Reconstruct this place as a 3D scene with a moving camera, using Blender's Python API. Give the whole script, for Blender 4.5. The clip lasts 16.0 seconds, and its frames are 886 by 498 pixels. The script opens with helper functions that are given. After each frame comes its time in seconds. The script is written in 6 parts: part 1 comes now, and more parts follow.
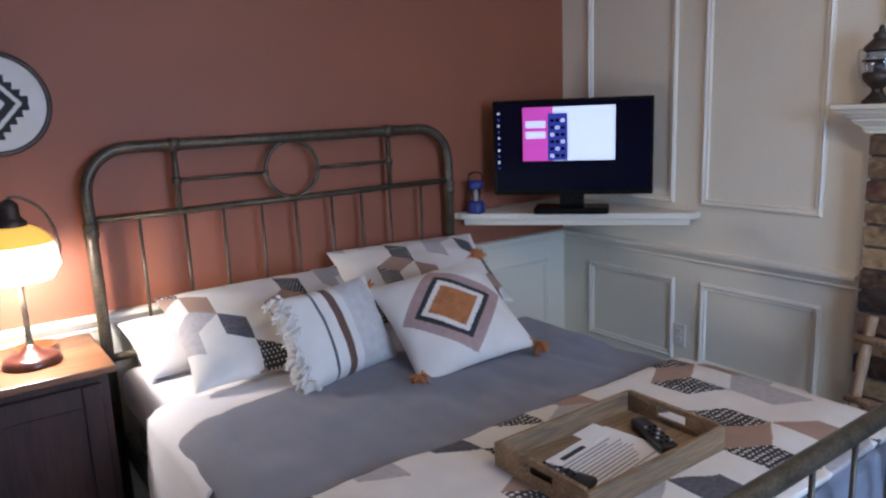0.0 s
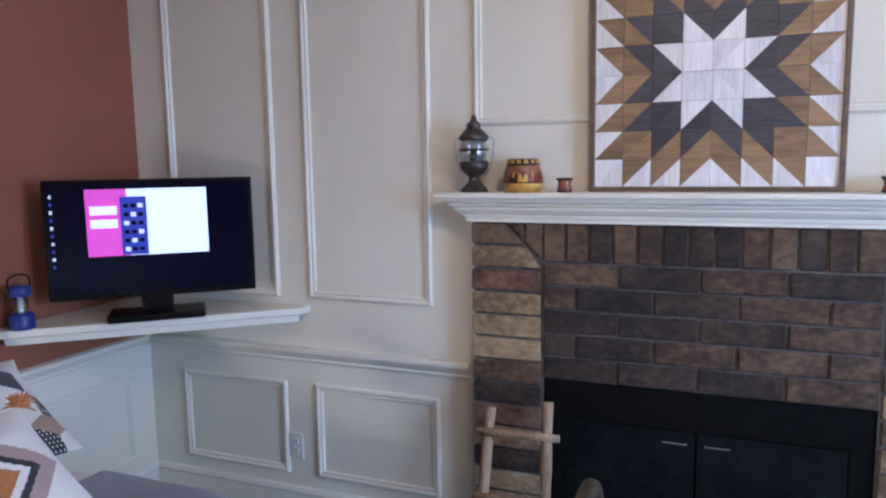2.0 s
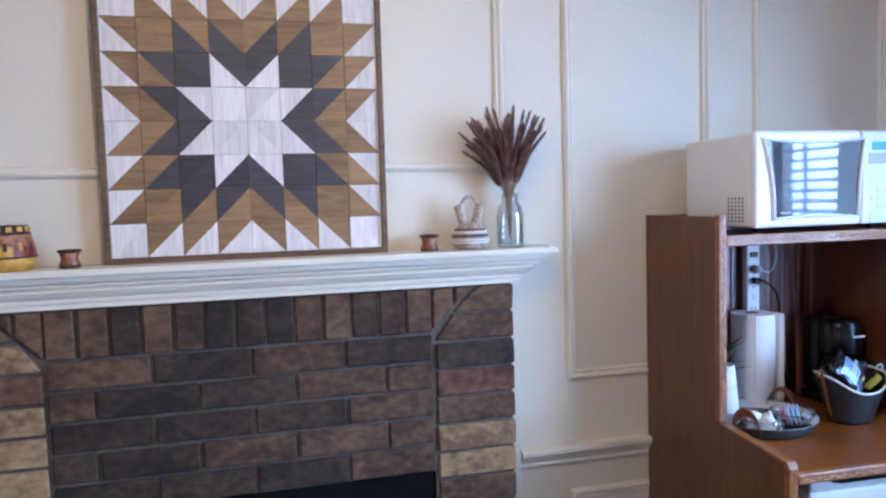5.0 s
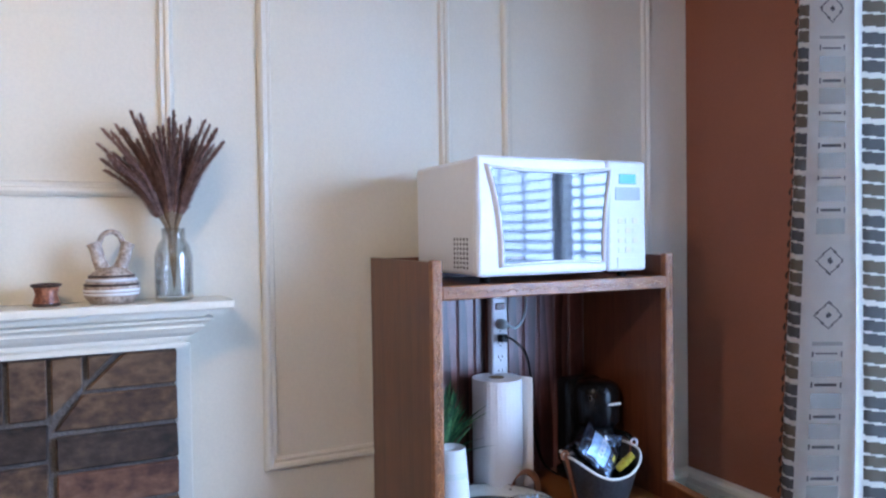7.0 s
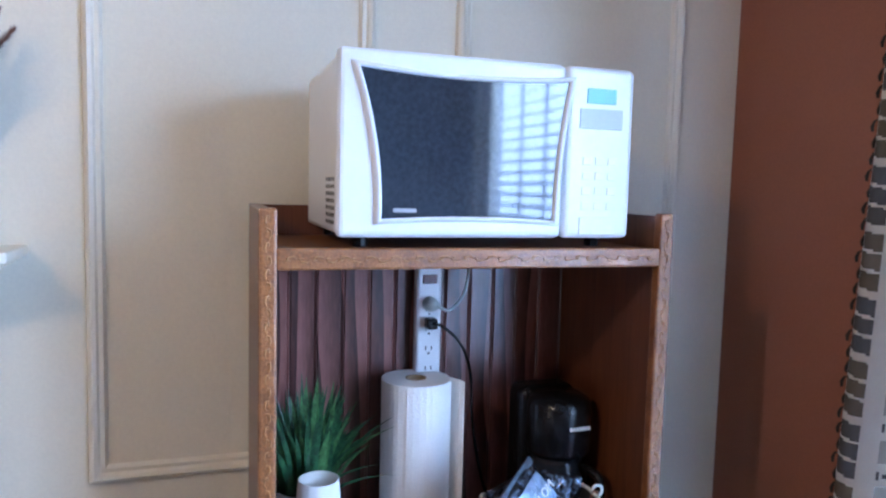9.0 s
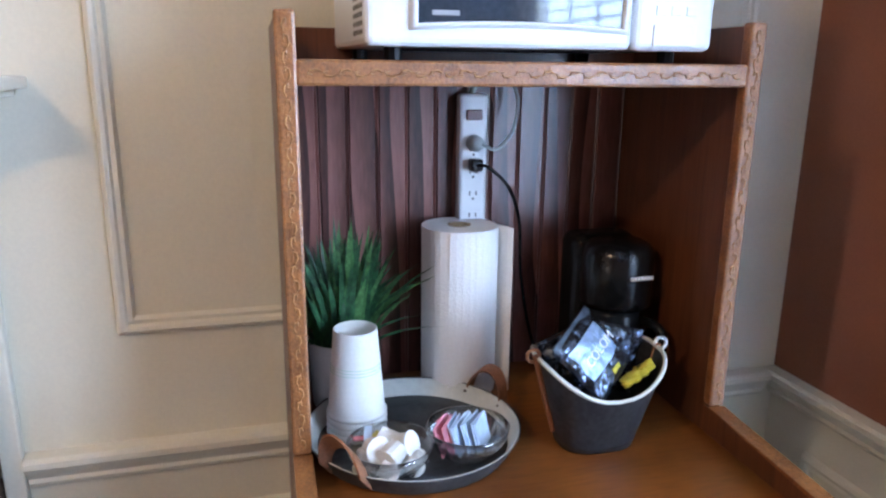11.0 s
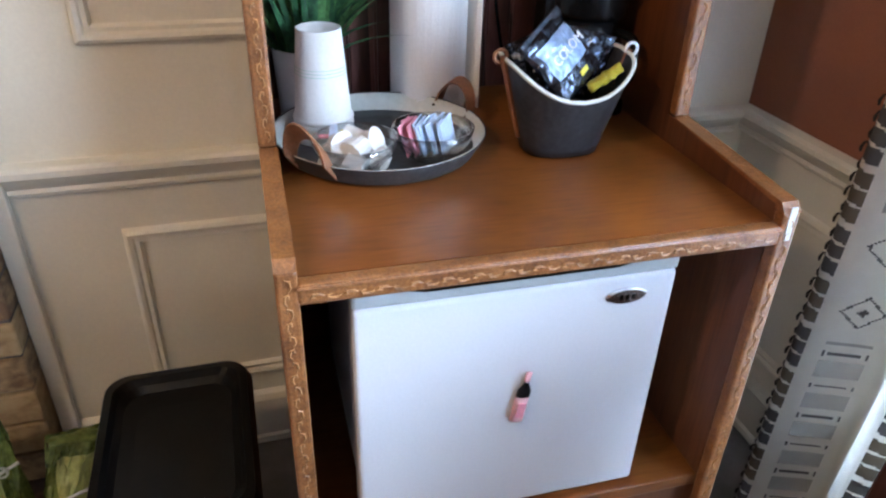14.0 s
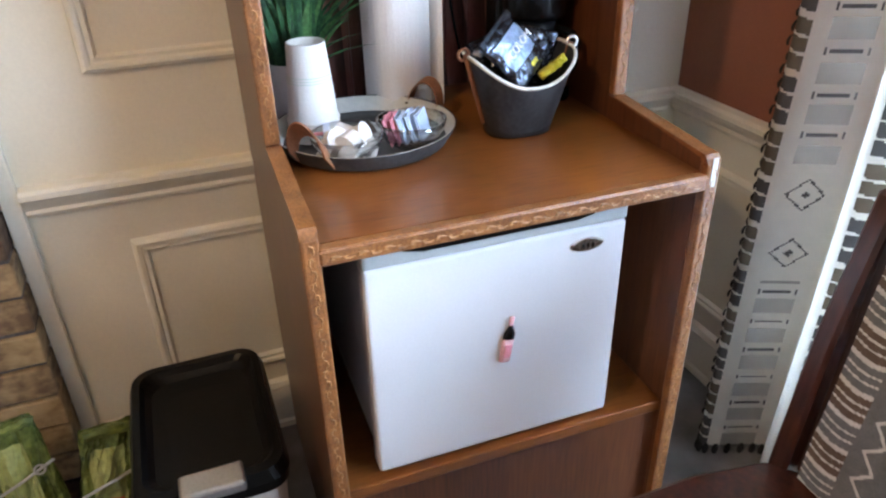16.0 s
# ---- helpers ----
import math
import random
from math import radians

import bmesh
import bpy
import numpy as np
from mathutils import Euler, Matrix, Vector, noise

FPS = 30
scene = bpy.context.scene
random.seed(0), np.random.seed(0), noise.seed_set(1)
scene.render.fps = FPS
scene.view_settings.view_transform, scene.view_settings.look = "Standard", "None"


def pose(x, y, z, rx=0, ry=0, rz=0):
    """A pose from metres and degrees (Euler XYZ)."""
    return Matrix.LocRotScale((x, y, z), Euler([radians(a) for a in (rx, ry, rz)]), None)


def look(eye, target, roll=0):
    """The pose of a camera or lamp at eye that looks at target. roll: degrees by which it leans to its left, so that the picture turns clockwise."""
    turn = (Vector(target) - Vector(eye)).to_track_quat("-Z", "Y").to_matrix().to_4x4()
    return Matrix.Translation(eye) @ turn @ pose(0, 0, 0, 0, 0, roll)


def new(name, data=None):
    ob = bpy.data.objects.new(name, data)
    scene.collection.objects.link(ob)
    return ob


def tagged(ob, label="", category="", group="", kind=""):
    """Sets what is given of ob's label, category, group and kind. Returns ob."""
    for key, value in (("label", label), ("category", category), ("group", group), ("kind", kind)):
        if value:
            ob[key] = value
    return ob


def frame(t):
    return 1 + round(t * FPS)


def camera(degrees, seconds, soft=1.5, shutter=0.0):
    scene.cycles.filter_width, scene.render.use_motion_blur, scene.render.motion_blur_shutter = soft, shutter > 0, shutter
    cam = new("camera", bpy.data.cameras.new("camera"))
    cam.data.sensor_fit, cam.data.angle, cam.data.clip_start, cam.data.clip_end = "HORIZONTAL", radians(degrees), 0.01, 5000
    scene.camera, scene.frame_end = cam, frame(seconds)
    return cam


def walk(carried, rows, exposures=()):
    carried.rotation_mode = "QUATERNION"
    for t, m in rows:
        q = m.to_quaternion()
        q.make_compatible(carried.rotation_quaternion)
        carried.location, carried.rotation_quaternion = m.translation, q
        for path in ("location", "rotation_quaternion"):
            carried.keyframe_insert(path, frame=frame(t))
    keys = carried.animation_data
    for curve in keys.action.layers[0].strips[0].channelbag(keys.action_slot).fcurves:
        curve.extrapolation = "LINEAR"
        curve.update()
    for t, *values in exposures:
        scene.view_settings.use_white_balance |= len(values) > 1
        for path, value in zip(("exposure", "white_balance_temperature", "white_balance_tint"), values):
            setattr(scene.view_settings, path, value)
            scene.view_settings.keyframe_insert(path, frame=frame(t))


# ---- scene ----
cam = camera(63.6, 16.0, soft=2.3)

PATH = [
    (0, (0.484, -0.061, 1.521), (1.622, 1.535, 1.123), -2.3),
    (0.5, (0.566, 0.024, 1.558), (1.896, 1.468, 1.177), -2.5),
    (1, (0.669, 0.096, 1.551), (2.246, 1.272, 1.189), -1.4),
    (1.5, (0.742, 0.237, 1.556), (2.489, 1.166, 1.268), -1.6),
    (2, (0.859, 0.296, 1.576), (2.699, 1.04, 1.33), -0.9),
    (2.5, (1.018, 0.269, 1.587), (2.89, 0.946, 1.402), 0.4),
    (3, (1.129, 0.28, 1.601), (3.025, 0.903, 1.472), 0.5),
    (3.5, (1.188, 0.343, 1.615), (3.146, 0.736, 1.508), -0.4),
    (4, (1.217, 0.358, 1.629), (3.211, 0.465, 1.511), -1.5),
    (4.5, (1.232, 0.353, 1.613), (3.218, 0.153, 1.496), -2.0),
    (5, (1.252, 0.342, 1.607), (3.186, -0.151, 1.474), -1.7),
    (7.5, (1.695, -0.482, 1.605), (3.487, -1.369, 1.565), -0.8),
    (8, (1.791, -0.69, 1.606), (3.631, -1.472, 1.589), 0.0),
    (10.5, (2.083, -0.862, 1.502), (3.977, -1.357, 1.095), 0.1),
    (11, (2.085, -0.857, 1.481), (3.951, -1.378, 0.986), 0.6),
    (11.5, (2.079, -0.86, 1.46), (3.924, -1.377, 0.887), 1.1),
    (12, (2.071, -0.871, 1.442), (3.887, -1.396, 0.788), 1.6),
    (12.5, (2.07, -0.881, 1.425), (3.858, -1.411, 0.702), 1.8),
    (13, (2.06, -0.883, 1.4), (3.803, -1.41, 0.573), 2.1),
    (13.5, (2.046, -0.881, 1.377), (3.744, -1.397, 0.456), 2.0),
    (14, (2.03, -0.879, 1.356), (3.671, -1.38, 0.328), 1.7),
    (14.5, (2.017, -0.875, 1.35), (3.616, -1.363, 0.251), 1.3),
    (15, (2.003, -0.861, 1.356), (3.599, -1.356, 0.257), 0.8),
    (15.5, (1.951, -0.836, 1.371), (3.571, -1.37, 0.328), 1.1),
    (16, (1.863, -0.777, 1.384), (3.488, -1.391, 0.392), -1.5),
]
# the clip's camera brightens and warms its picture on the way
EXPOSURES = [
    (0.0, -1.74, 5150, 17), (1.5, -1.35, 4950, 18), (3.0, -1.29, 4900, 17), (5.0, -1.2, 4900, 16), (7.5, -1.27, 5000, 16),
    (8.2, -1.27, 5000, 16), (10.5, -1.08, 5450, 15), (12.5, -0.95, 6000, 15), (14.5, -0.92, 6000, 15), (16.0, -0.82, 6300, 15),
]
walk(cam, [(t, look(eye, target, roll)) for t, eye, target, roll in PATH], EXPOSURES)

# ---- world and large lights ----
world = bpy.data.worlds.new("world")
scene.world = world
world.use_nodes = True
wn = world.node_tree
sky = wn.nodes.new("ShaderNodeTexSky")
sky.sky_type = "NISHITA"
sky.sun_disc = False
sky.sun_elevation, sky.sun_rotation = radians(40), radians(200)
wn.links.new(sky.outputs["Color"], wn.nodes["Background"].inputs["Color"])
wn.nodes["Background"].inputs["Strength"].default_value = 0.12

sun = new("sun", bpy.data.lights.new("sun", "SUN"))
sun.data.energy, sun.data.angle, sun.data.color = 1.0, radians(12), (1, 0.96, 0.92)
sun.matrix_world = look((3.2, -8.0, 9.0), (1.2, 0, 0))


def area_lamp(name, at, target, w, h, energy, color):
    data = bpy.data.lights.new(name, "AREA")
    data.shape, data.size, data.size_y, data.energy, data.color = "RECTANGLE", w, h, energy, color
    ob = new(name, data)
    ob.matrix_world = look(at, target)
    return ob


# daylight in the two lights of the south window
area_lamp("window_daylight", (1.28, -2.126, 1.48), (1.28, 0, 1.48), 0.78, 1.50, 235, (0.64, 0.81, 1.0))
area_lamp("window_daylight", (2.18, -2.126, 1.28), (2.18, 0, 1.28), 0.74, 1.86, 330, (0.64, 0.81, 1.0))

# warm ceiling light of the room
ceil = new("ceiling_light_bulb", bpy.data.lights.new("ceiling_light_bulb", "POINT"))
ceil.data.energy, ceil.data.color, ceil.data.shadow_soft_size = 92, (1.0, 0.69, 0.37), 0.06
ceil.location = (1.95, 0.2, 2.40)


# ---- materials ----
def mat(name, color, rough=0.6, metal=0.0, vary=0.12, scale=8.0, fine=90.0, bump=0.15, stretch=(1, 1, 1),
        dark=None, emit=0.0, emit_color=None, rand=0.0, coat=0.0, sheen=0.0, spread=0.15, gloss=0.5):
    """A principled surface with colour variation at two scales and fine relief."""
    m = bpy.data.materials.new(name)
    m.use_nodes = True
    nt = m.node_tree
    b = nt.nodes["Principled BSDF"]
    tc = nt.nodes.new("ShaderNodeTexCoord")
    mp = nt.nodes.new("ShaderNodeMapping")
    mp.inputs["Scale"].default_value = stretch
    nt.links.new(tc.outputs["Object"], mp.inputs["Vector"])
    if rand:
        oi = nt.nodes.new("ShaderNodeObjectInfo")
        sh_ = nt.nodes.new("ShaderNodeVectorMath")
        sh_.operation = "SCALE"
        sh_.inputs[0].default_value = (37.0, 53.0, 71.0)
        nt.links.new(oi.outputs["Random"], sh_.inputs["Scale"])
        nt.links.new(sh_.outputs[0], mp.inputs["Location"])
    n1, n2 = nt.nodes.new("ShaderNodeTexNoise"), nt.nodes.new("ShaderNodeTexNoise")
    n1.inputs["Scale"].default_value, n1.inputs["Detail"].default_value = scale, 5
    n2.inputs["Scale"].default_value, n2.inputs["Detail"].default_value = fine, 3
    for n in (n1, n2):
        nt.links.new(mp.outputs[0], n.inputs["Vector"])
    add = nt.nodes.new("ShaderNodeMath")
    add.operation = "ADD"
    nt.links.new(n1.outputs["Fac"], add.inputs[0])
    nt.links.new(n2.outputs["Fac"], add.inputs[1])
    fac = add.outputs[0]
    if rand:
        ma = nt.nodes.new("ShaderNodeMath")
        ma.operation = "MULTIPLY_ADD"
        ma.inputs[1].default_value, ma.inputs[2].default_value = rand, -rand / 2
        nt.links.new(oi.outputs["Random"], ma.inputs[0])
        ad2 = nt.nodes.new("ShaderNodeMath")
        ad2.operation = "ADD"
        nt.links.new(fac, ad2.inputs[0])
        nt.links.new(ma.outputs[0], ad2.inputs[1])
        fac = ad2.outputs[0]
    ramp = nt.nodes.new("ShaderNodeValToRGB")
    c = np.array(color, float)
    lo = np.array(dark, float) if dark else c * (1 - vary * 1.6)
    hi = np.minimum(c * (1 + vary), 0.95)
    ramp.color_ramp.elements[0].position, ramp.color_ramp.elements[1].position = 0.5 - spread, 0.5 + spread
    half = nt.nodes.new("ShaderNodeMath")
    half.operation = "MULTIPLY"
    half.inputs[1].default_value = 0.5
    nt.links.new(fac, half.inputs[0])
    ramp.color_ramp.elements[0].color, ramp.color_ramp.elements[1].color = (*lo, 1), (*hi, 1)
    nt.links.new(half.outputs[0], ramp.inputs["Fac"])
    nt.links.new(ramp.outputs["Color"], b.inputs["Base Color"])
    b.inputs["Roughness"].default_value, b.inputs["Metallic"].default_value = rough, metal
    b.inputs["Coat Weight"].default_value, b.inputs["Specular IOR Level"].default_value = coat, gloss
    b.inputs["Sheen Weight"].default_value = sheen
    if bump:
        bp = nt.nodes.new("ShaderNodeBump")
        bp.inputs["Strength"].default_value, bp.inputs["Distance"].default_value = bump, 0.004
        nt.links.new(add.outputs[0], bp.inputs["Height"])
        nt.links.new(bp.outputs["Normal"], b.inputs["Normal"])
    if emit:
        b.inputs["Emission Color"].default_value = (*(emit_color or color), 1)
        b.inputs["Emission Strength"].default_value = emit
    return m


def glass_mat(name, tint=(1, 1, 1), gloss=1.0):
    """Thin clear glass: mostly see-through, more reflecting at its edges."""
    m = bpy.data.materials.new(name)
    m.use_nodes = True
    nt = m.node_tree
    nt.nodes.remove(nt.nodes["Principled BSDF"])
    tr, gl, mix, lw = (nt.nodes.new(k) for k in ("ShaderNodeBsdfTransparent", "ShaderNodeBsdfGlossy", "ShaderNodeMixShader", "ShaderNodeLayerWeight"))
    tr.inputs["Color"].default_value = (*tint, 1)
    gl.inputs["Roughness"].default_value = 0.04
    pw_, ml = nt.nodes.new("ShaderNodeMath"), nt.nodes.new("ShaderNodeMath")
    pw_.operation, ml.operation = "POWER", "MULTIPLY_ADD"
    pw_.inputs[1].default_value = 2.2
    ml.inputs[1].default_value, ml.inputs[2].default_value = 0.85 * gloss, 0.06 * gloss
    nt.links.new(lw.outputs["Facing"], pw_.inputs[0])
    nt.links.new(pw_.outputs[0], ml.inputs[0])
    nt.links.new(ml.outputs[0], mix.inputs[0])
    nt.links.new(tr.outputs[0], mix.inputs[1])
    nt.links.new(gl.outputs[0], mix.inputs[2])
    nt.links.new(mix.outputs[0], nt.nodes["Material Output"].inputs["Surface"])
    return m


def fabric(name, color, through_=0.35, vary=0.1, scale=30, fine=500, bump=0.3):
    """Thin cloth: mostly diffuse, with some light coming through."""
    m = mat(name, color, 0.9, 0, vary, scale, fine, bump)
    nt = m.node_tree
    b, out = nt.nodes["Principled BSDF"], nt.nodes["Material Output"]
    tr, mix = nt.nodes.new("ShaderNodeBsdfTranslucent"), nt.nodes.new("ShaderNodeMixShader")
    tr.inputs["Color"].default_value = (*color, 1)
    mix.inputs[0].default_value = through_
    nt.links.new(b.outputs[0], mix.inputs[1])
    nt.links.new(tr.outputs[0], mix.inputs[2])
    nt.links.new(mix.outputs[0], out.inputs["Surface"])
    return m


def wood(name, color, dark, rough=0.45, stretch=(1, 1, 0.08), scale=14, coat=0.0, rand=0.0, bump=0.1):
    return mat(name, color, rough, 0, 0.2, scale, scale * 7, bump, stretch, dark, coat=coat, rand=rand)


def brick_mat(name, base, light, dark):
    """Rough fired brick, mottled in patches with pale and sooty spots; each brick has its own."""
    m = mat(name, base, 0.93, 0, 0.2, 8, 34, 0.5, (1, 1, 1.5), rand=0.3)
    nt = m.node_tree
    ramp = next(n for n in nt.nodes if n.type == "VALTORGB")
    el = ramp.color_ramp.elements
    el[0].position, el[0].color = 0.36, (*dark, 1)
    el[1].position, el[1].color = 0.64, (*light, 1)
    mid = el.new(0.5)
    mid.color = (*base, 1)
    return m


def grain_wood(name, light, mid, dark, across="X", stretch=(1, 1, 0.1), scale=9.0, twist=7.0, rough=0.35, coat=0.2, rand=False, blotch=0.35, bump=0.12, mix=0.5):
    """Stained wood: arched growth bands, fine pores along the grain and broad worn patches."""
    m = bpy.data.materials.new(name)
    m.use_nodes = True
    nt = m.node_tree
    b = nt.nodes["Principled BSDF"]
    tc, mp = nt.nodes.new("ShaderNodeTexCoord"), nt.nodes.new("ShaderNodeMapping")
    mp.inputs["Scale"].default_value = stretch
    nt.links.new(tc.outputs["Object"], mp.inputs["Vector"])
    if rand:
        oi, sh_ = nt.nodes.new("ShaderNodeObjectInfo"), nt.nodes.new("ShaderNodeVectorMath")
        sh_.operation = "SCALE"
        sh_.inputs[0].default_value = (17.0, 23.0, 11.0)
        nt.links.new(oi.outputs["Random"], sh_.inputs["Scale"])
        nt.links.new(sh_.outputs[0], mp.inputs["Location"])
    wv, pores, patch = nt.nodes.new("ShaderNodeTexWave"), nt.nodes.new("ShaderNodeTexNoise"), nt.nodes.new("ShaderNodeTexNoise")
    wv.wave_type, wv.bands_direction, wv.wave_profile = "BANDS", across, "SAW"
    wv.inputs["Scale"].default_value, wv.inputs["Distortion"].default_value = scale, twist
    wv.inputs["Detail"].default_value, wv.inputs["Detail Scale"].default_value = 2.0, 0.9
    pores.inputs["Scale"].default_value, pores.inputs["Detail"].default_value = 170, 4
    patch.inputs["Scale"].default_value, patch.inputs["Detail"].default_value = 3.2, 4
    nt.links.new(mp.outputs[0], wv.inputs["Vector"])
    nt.links.new(mp.outputs[0], pores.inputs["Vector"])
    nt.links.new(tc.outputs["Object"], patch.inputs["Vector"])
    blend = nt.nodes.new("ShaderNodeMix")
    blend.data_type = "FLOAT"
    blend.inputs[0].default_value = mix
    nt.links.new(wv.outputs["Fac"], blend.inputs[2])
    nt.links.new(pores.outputs["Fac"], blend.inputs[3])
    ramp = nt.nodes.new("ShaderNodeValToRGB")
    el = ramp.color_ramp.elements
    el[0].position, el[0].color = 0.22, (*dark, 1)
    el[1].position, el[1].color = 0.78, (*light, 1)
    el.new(0.48).color = (*mid, 1)
    nt.links.new(blend.outputs[0], ramp.inputs["Fac"])
    rng_ = nt.nodes.new("ShaderNodeMapRange")
    rng_.inputs["From Min"].default_value, rng_.inputs["From Max"].default_value = 0.3, 0.7
    rng_.inputs["To Min"].default_value, rng_.inputs["To Max"].default_value = 1 - blotch, 1 + blotch
    nt.links.new(patch.outputs["Fac"], rng_.inputs["Value"])
    mul = nt.nodes.new("ShaderNodeVectorMath")
    mul.operation = "SCALE"
    nt.links.new(ramp.outputs["Color"], mul.inputs[0])
    nt.links.new(rng_.outputs[0], mul.inputs["Scale"])
    nt.links.new(mul.outputs[0], b.inputs["Base Color"])
    b.inputs["Roughness"].default_value, b.inputs["Coat Weight"].default_value = rough, coat
    b.inputs["Coat Roughness"].default_value = 0.2
    bp = nt.nodes.new("ShaderNodeBump")
    bp.inputs["Strength"].default_value, bp.inputs["Distance"].default_value = bump, 0.002
    nt.links.new(blend.outputs[0], bp.inputs["Height"])
    nt.links.new(bp.outputs["Normal"], b.inputs["Normal"])
    return m


M_PANEL = mat("cream_white_panel_paint", (0.78, 0.735, 0.60), 0.45, 0, 0.03, 3, 160, 0.06)
M_TRIM = mat("white_trim_paint", (0.78, 0.738, 0.615), 0.35, 0, 0.03, 4, 120, 0.04)
M_ORANGE = mat("terracotta_wall_paint", (0.265, 0.090, 0.042), 0.6, 0, 0.06, 2.5, 220, 0.12)
M_CEIL = mat("white_ceiling_paint", (0.75, 0.74, 0.71), 0.9, 0, 0.04, 4, 120, 0.3)
M_CARPET = mat("grey_carpet", (0.24, 0.225, 0.215), 0.95, 0, 0.25, 12, 420, 0.9)
M_MORTAR = mat("grey_mortar", (0.115, 0.098, 0.085), 0.95, 0, 0.25, 20, 160, 0.6)
M_BRICK_TAN = brick_mat("tan_brick", (0.30, 0.205, 0.100), (0.41, 0.295, 0.155), (0.15, 0.092, 0.050))
M_BRICK_BROWN = brick_mat("brown_brick", (0.080, 0.046, 0.026), (0.150, 0.094, 0.052), (0.031, 0.018, 0.013))
M_BRICK_DARK = brick_mat("sooty_brown_brick", (0.040, 0.026, 0.018), (0.078, 0.050, 0.033), (0.016, 0.011, 0.009))
M_BRICK_RED = brick_mat("pinkish_red_brick", (0.125, 0.060, 0.036), (0.195, 0.112, 0.070), (0.055, 0.025, 0.016))
M_BLACK = mat("black_painted_metal", (0.006, 0.006, 0.006), 0.6, 0.0, 0.2, 20, 200, 0.05, gloss=0.08)
M_SOOT = mat("sooty_firebox", (0.012, 0.011, 0.010), 0.95, 0, 0.4, 12, 90, 0.4)
M_DARKGLASS = mat("smoked_glass", (0.010, 0.011, 0.012), 0.18, 0, 0.3, 6, 60, 0.0, gloss=0.10)
M_BRONZE = mat("aged_bronze_tube", (0.105, 0.088, 0.060), 0.42, 0.6, 0.35, 16, 130, 0.1)
M_SHEET = mat("white_cotton_sheet", (0.80, 0.79, 0.80), 0.9, 0, 0.03, 8, 500, 0.25, sheen=0.2)
M_COVER = mat("blue_grey_coverlet", (0.19, 0.195, 0.235), 0.9, 0, 0.08, 10, 420, 0.45, sheen=0.2)
M_CREAM = mat("cream_cotton", (0.72, 0.69, 0.63), 0.9, 0, 0.05, 12, 500, 0.3)
M_Q_TAUPE = mat("taupe_patch", (0.34, 0.23, 0.17), 0.9, 0, 0.08, 12, 500, 0.3)
M_Q_GREY = mat("grey_patch", (0.42, 0.40, 0.40), 0.9, 0, 0.12, 60, 600, 0.3)
M_Q_DARK = mat("charcoal_patch", (0.10, 0.10, 0.115), 0.9, 0, 0.3, 90, 600, 0.3)
M_Q_BLACK = mat("black_patch", (0.035, 0.034, 0.036), 0.9, 0, 0.2, 40, 600, 0.3)
M_RUST = mat("rust_wool", (0.42, 0.17, 0.055), 0.95, 0, 0.2, 40, 500, 0.5)
M_MAUVE = mat("mauve_weave", (0.38, 0.27, 0.25), 0.95, 0, 0.1, 40, 500, 0.4)
M_BROWNSTRIPE = mat("brown_weave", (0.13, 0.075, 0.055), 0.95, 0, 0.1, 40, 500, 0.4)
M_GREYWEAVE = mat("pale_grey_weave", (0.55, 0.54, 0.52), 0.95, 0, 0.1, 40, 500, 0.4)
M_OAK = wood("golden_oak_edge", (0.27, 0.110, 0.032), (0.125, 0.046, 0.015), 0.38, (1, 1, 1), 34, 0.15, bump=0.3)
# paler than the edge strip: highlights of the raised carving, put into its colour
M_OAKPALE = mat("pale_carved_oak", (0.36, 0.17, 0.06), 0.36, 0, 0.35, 40, 200, 0.2)
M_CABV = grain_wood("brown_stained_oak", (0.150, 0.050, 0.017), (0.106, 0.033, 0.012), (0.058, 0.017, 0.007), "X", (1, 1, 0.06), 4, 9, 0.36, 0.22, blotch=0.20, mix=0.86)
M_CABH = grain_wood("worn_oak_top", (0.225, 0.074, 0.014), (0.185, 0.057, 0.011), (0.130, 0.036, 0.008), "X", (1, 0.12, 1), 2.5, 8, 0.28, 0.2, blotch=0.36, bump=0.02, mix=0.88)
M_BEAD = grain_wood("dark_oak_beadboard", (0.24, 0.100, 0.080), (0.120, 0.043, 0.033), (0.040, 0.013, 0.010), "Y", (1, 1, 0.14), 6, 13, 0.34, 0.25, rand=True, blotch=0.15, mix=0.42)
M_DARKWOOD = wood("dark_mahogany", (0.075, 0.022, 0.014), (0.022, 0.008, 0.006), 0.28, (1, 1, 0.08), 14, 0.3)
M_NIGHT = wood("dark_walnut", (0.046, 0.017, 0.010), (0.015, 0.006, 0.004), 0.5, (1, 1, 0.1), 12, 0.0)
M_NIGHTTOP = wood("walnut_top", (0.24, 0.115, 0.05), (0.11, 0.05, 0.022), 0.35, (0.1, 1, 1), 12, 0.2)
M_TRAYWOOD = wood("weathered_pine", (0.27, 0.185, 0.10), (0.12, 0.08, 0.045), 0.6, (0.1, 1, 1), 18, bump=0.3)
M_POLE = wood("peeled_log", (0.36, 0.24, 0.14), (0.19, 0.115, 0.065), 0.7, (1, 1, 0.15), 16, bump=0.4)
M_ARTWHITE = wood("whitewashed_lath", (0.72, 0.69, 0.665), (0.60, 0.575, 0.555), 0.7, (1, 1, 0.1), 18, rand=0.25, bump=0.3)
M_ARTTAN = wood("stained_lath", (0.27, 0.165, 0.07), (0.16, 0.095, 0.042), 0.6, (1, 0.1, 1), 14, rand=0.3, bump=0.3)
M_ARTDARK = wood("charcoal_lath", (0.055, 0.05, 0.056), (0.03, 0.028, 0.032), 0.6, (1, 0.1, 1), 14, rand=0.3, bump=0.3)
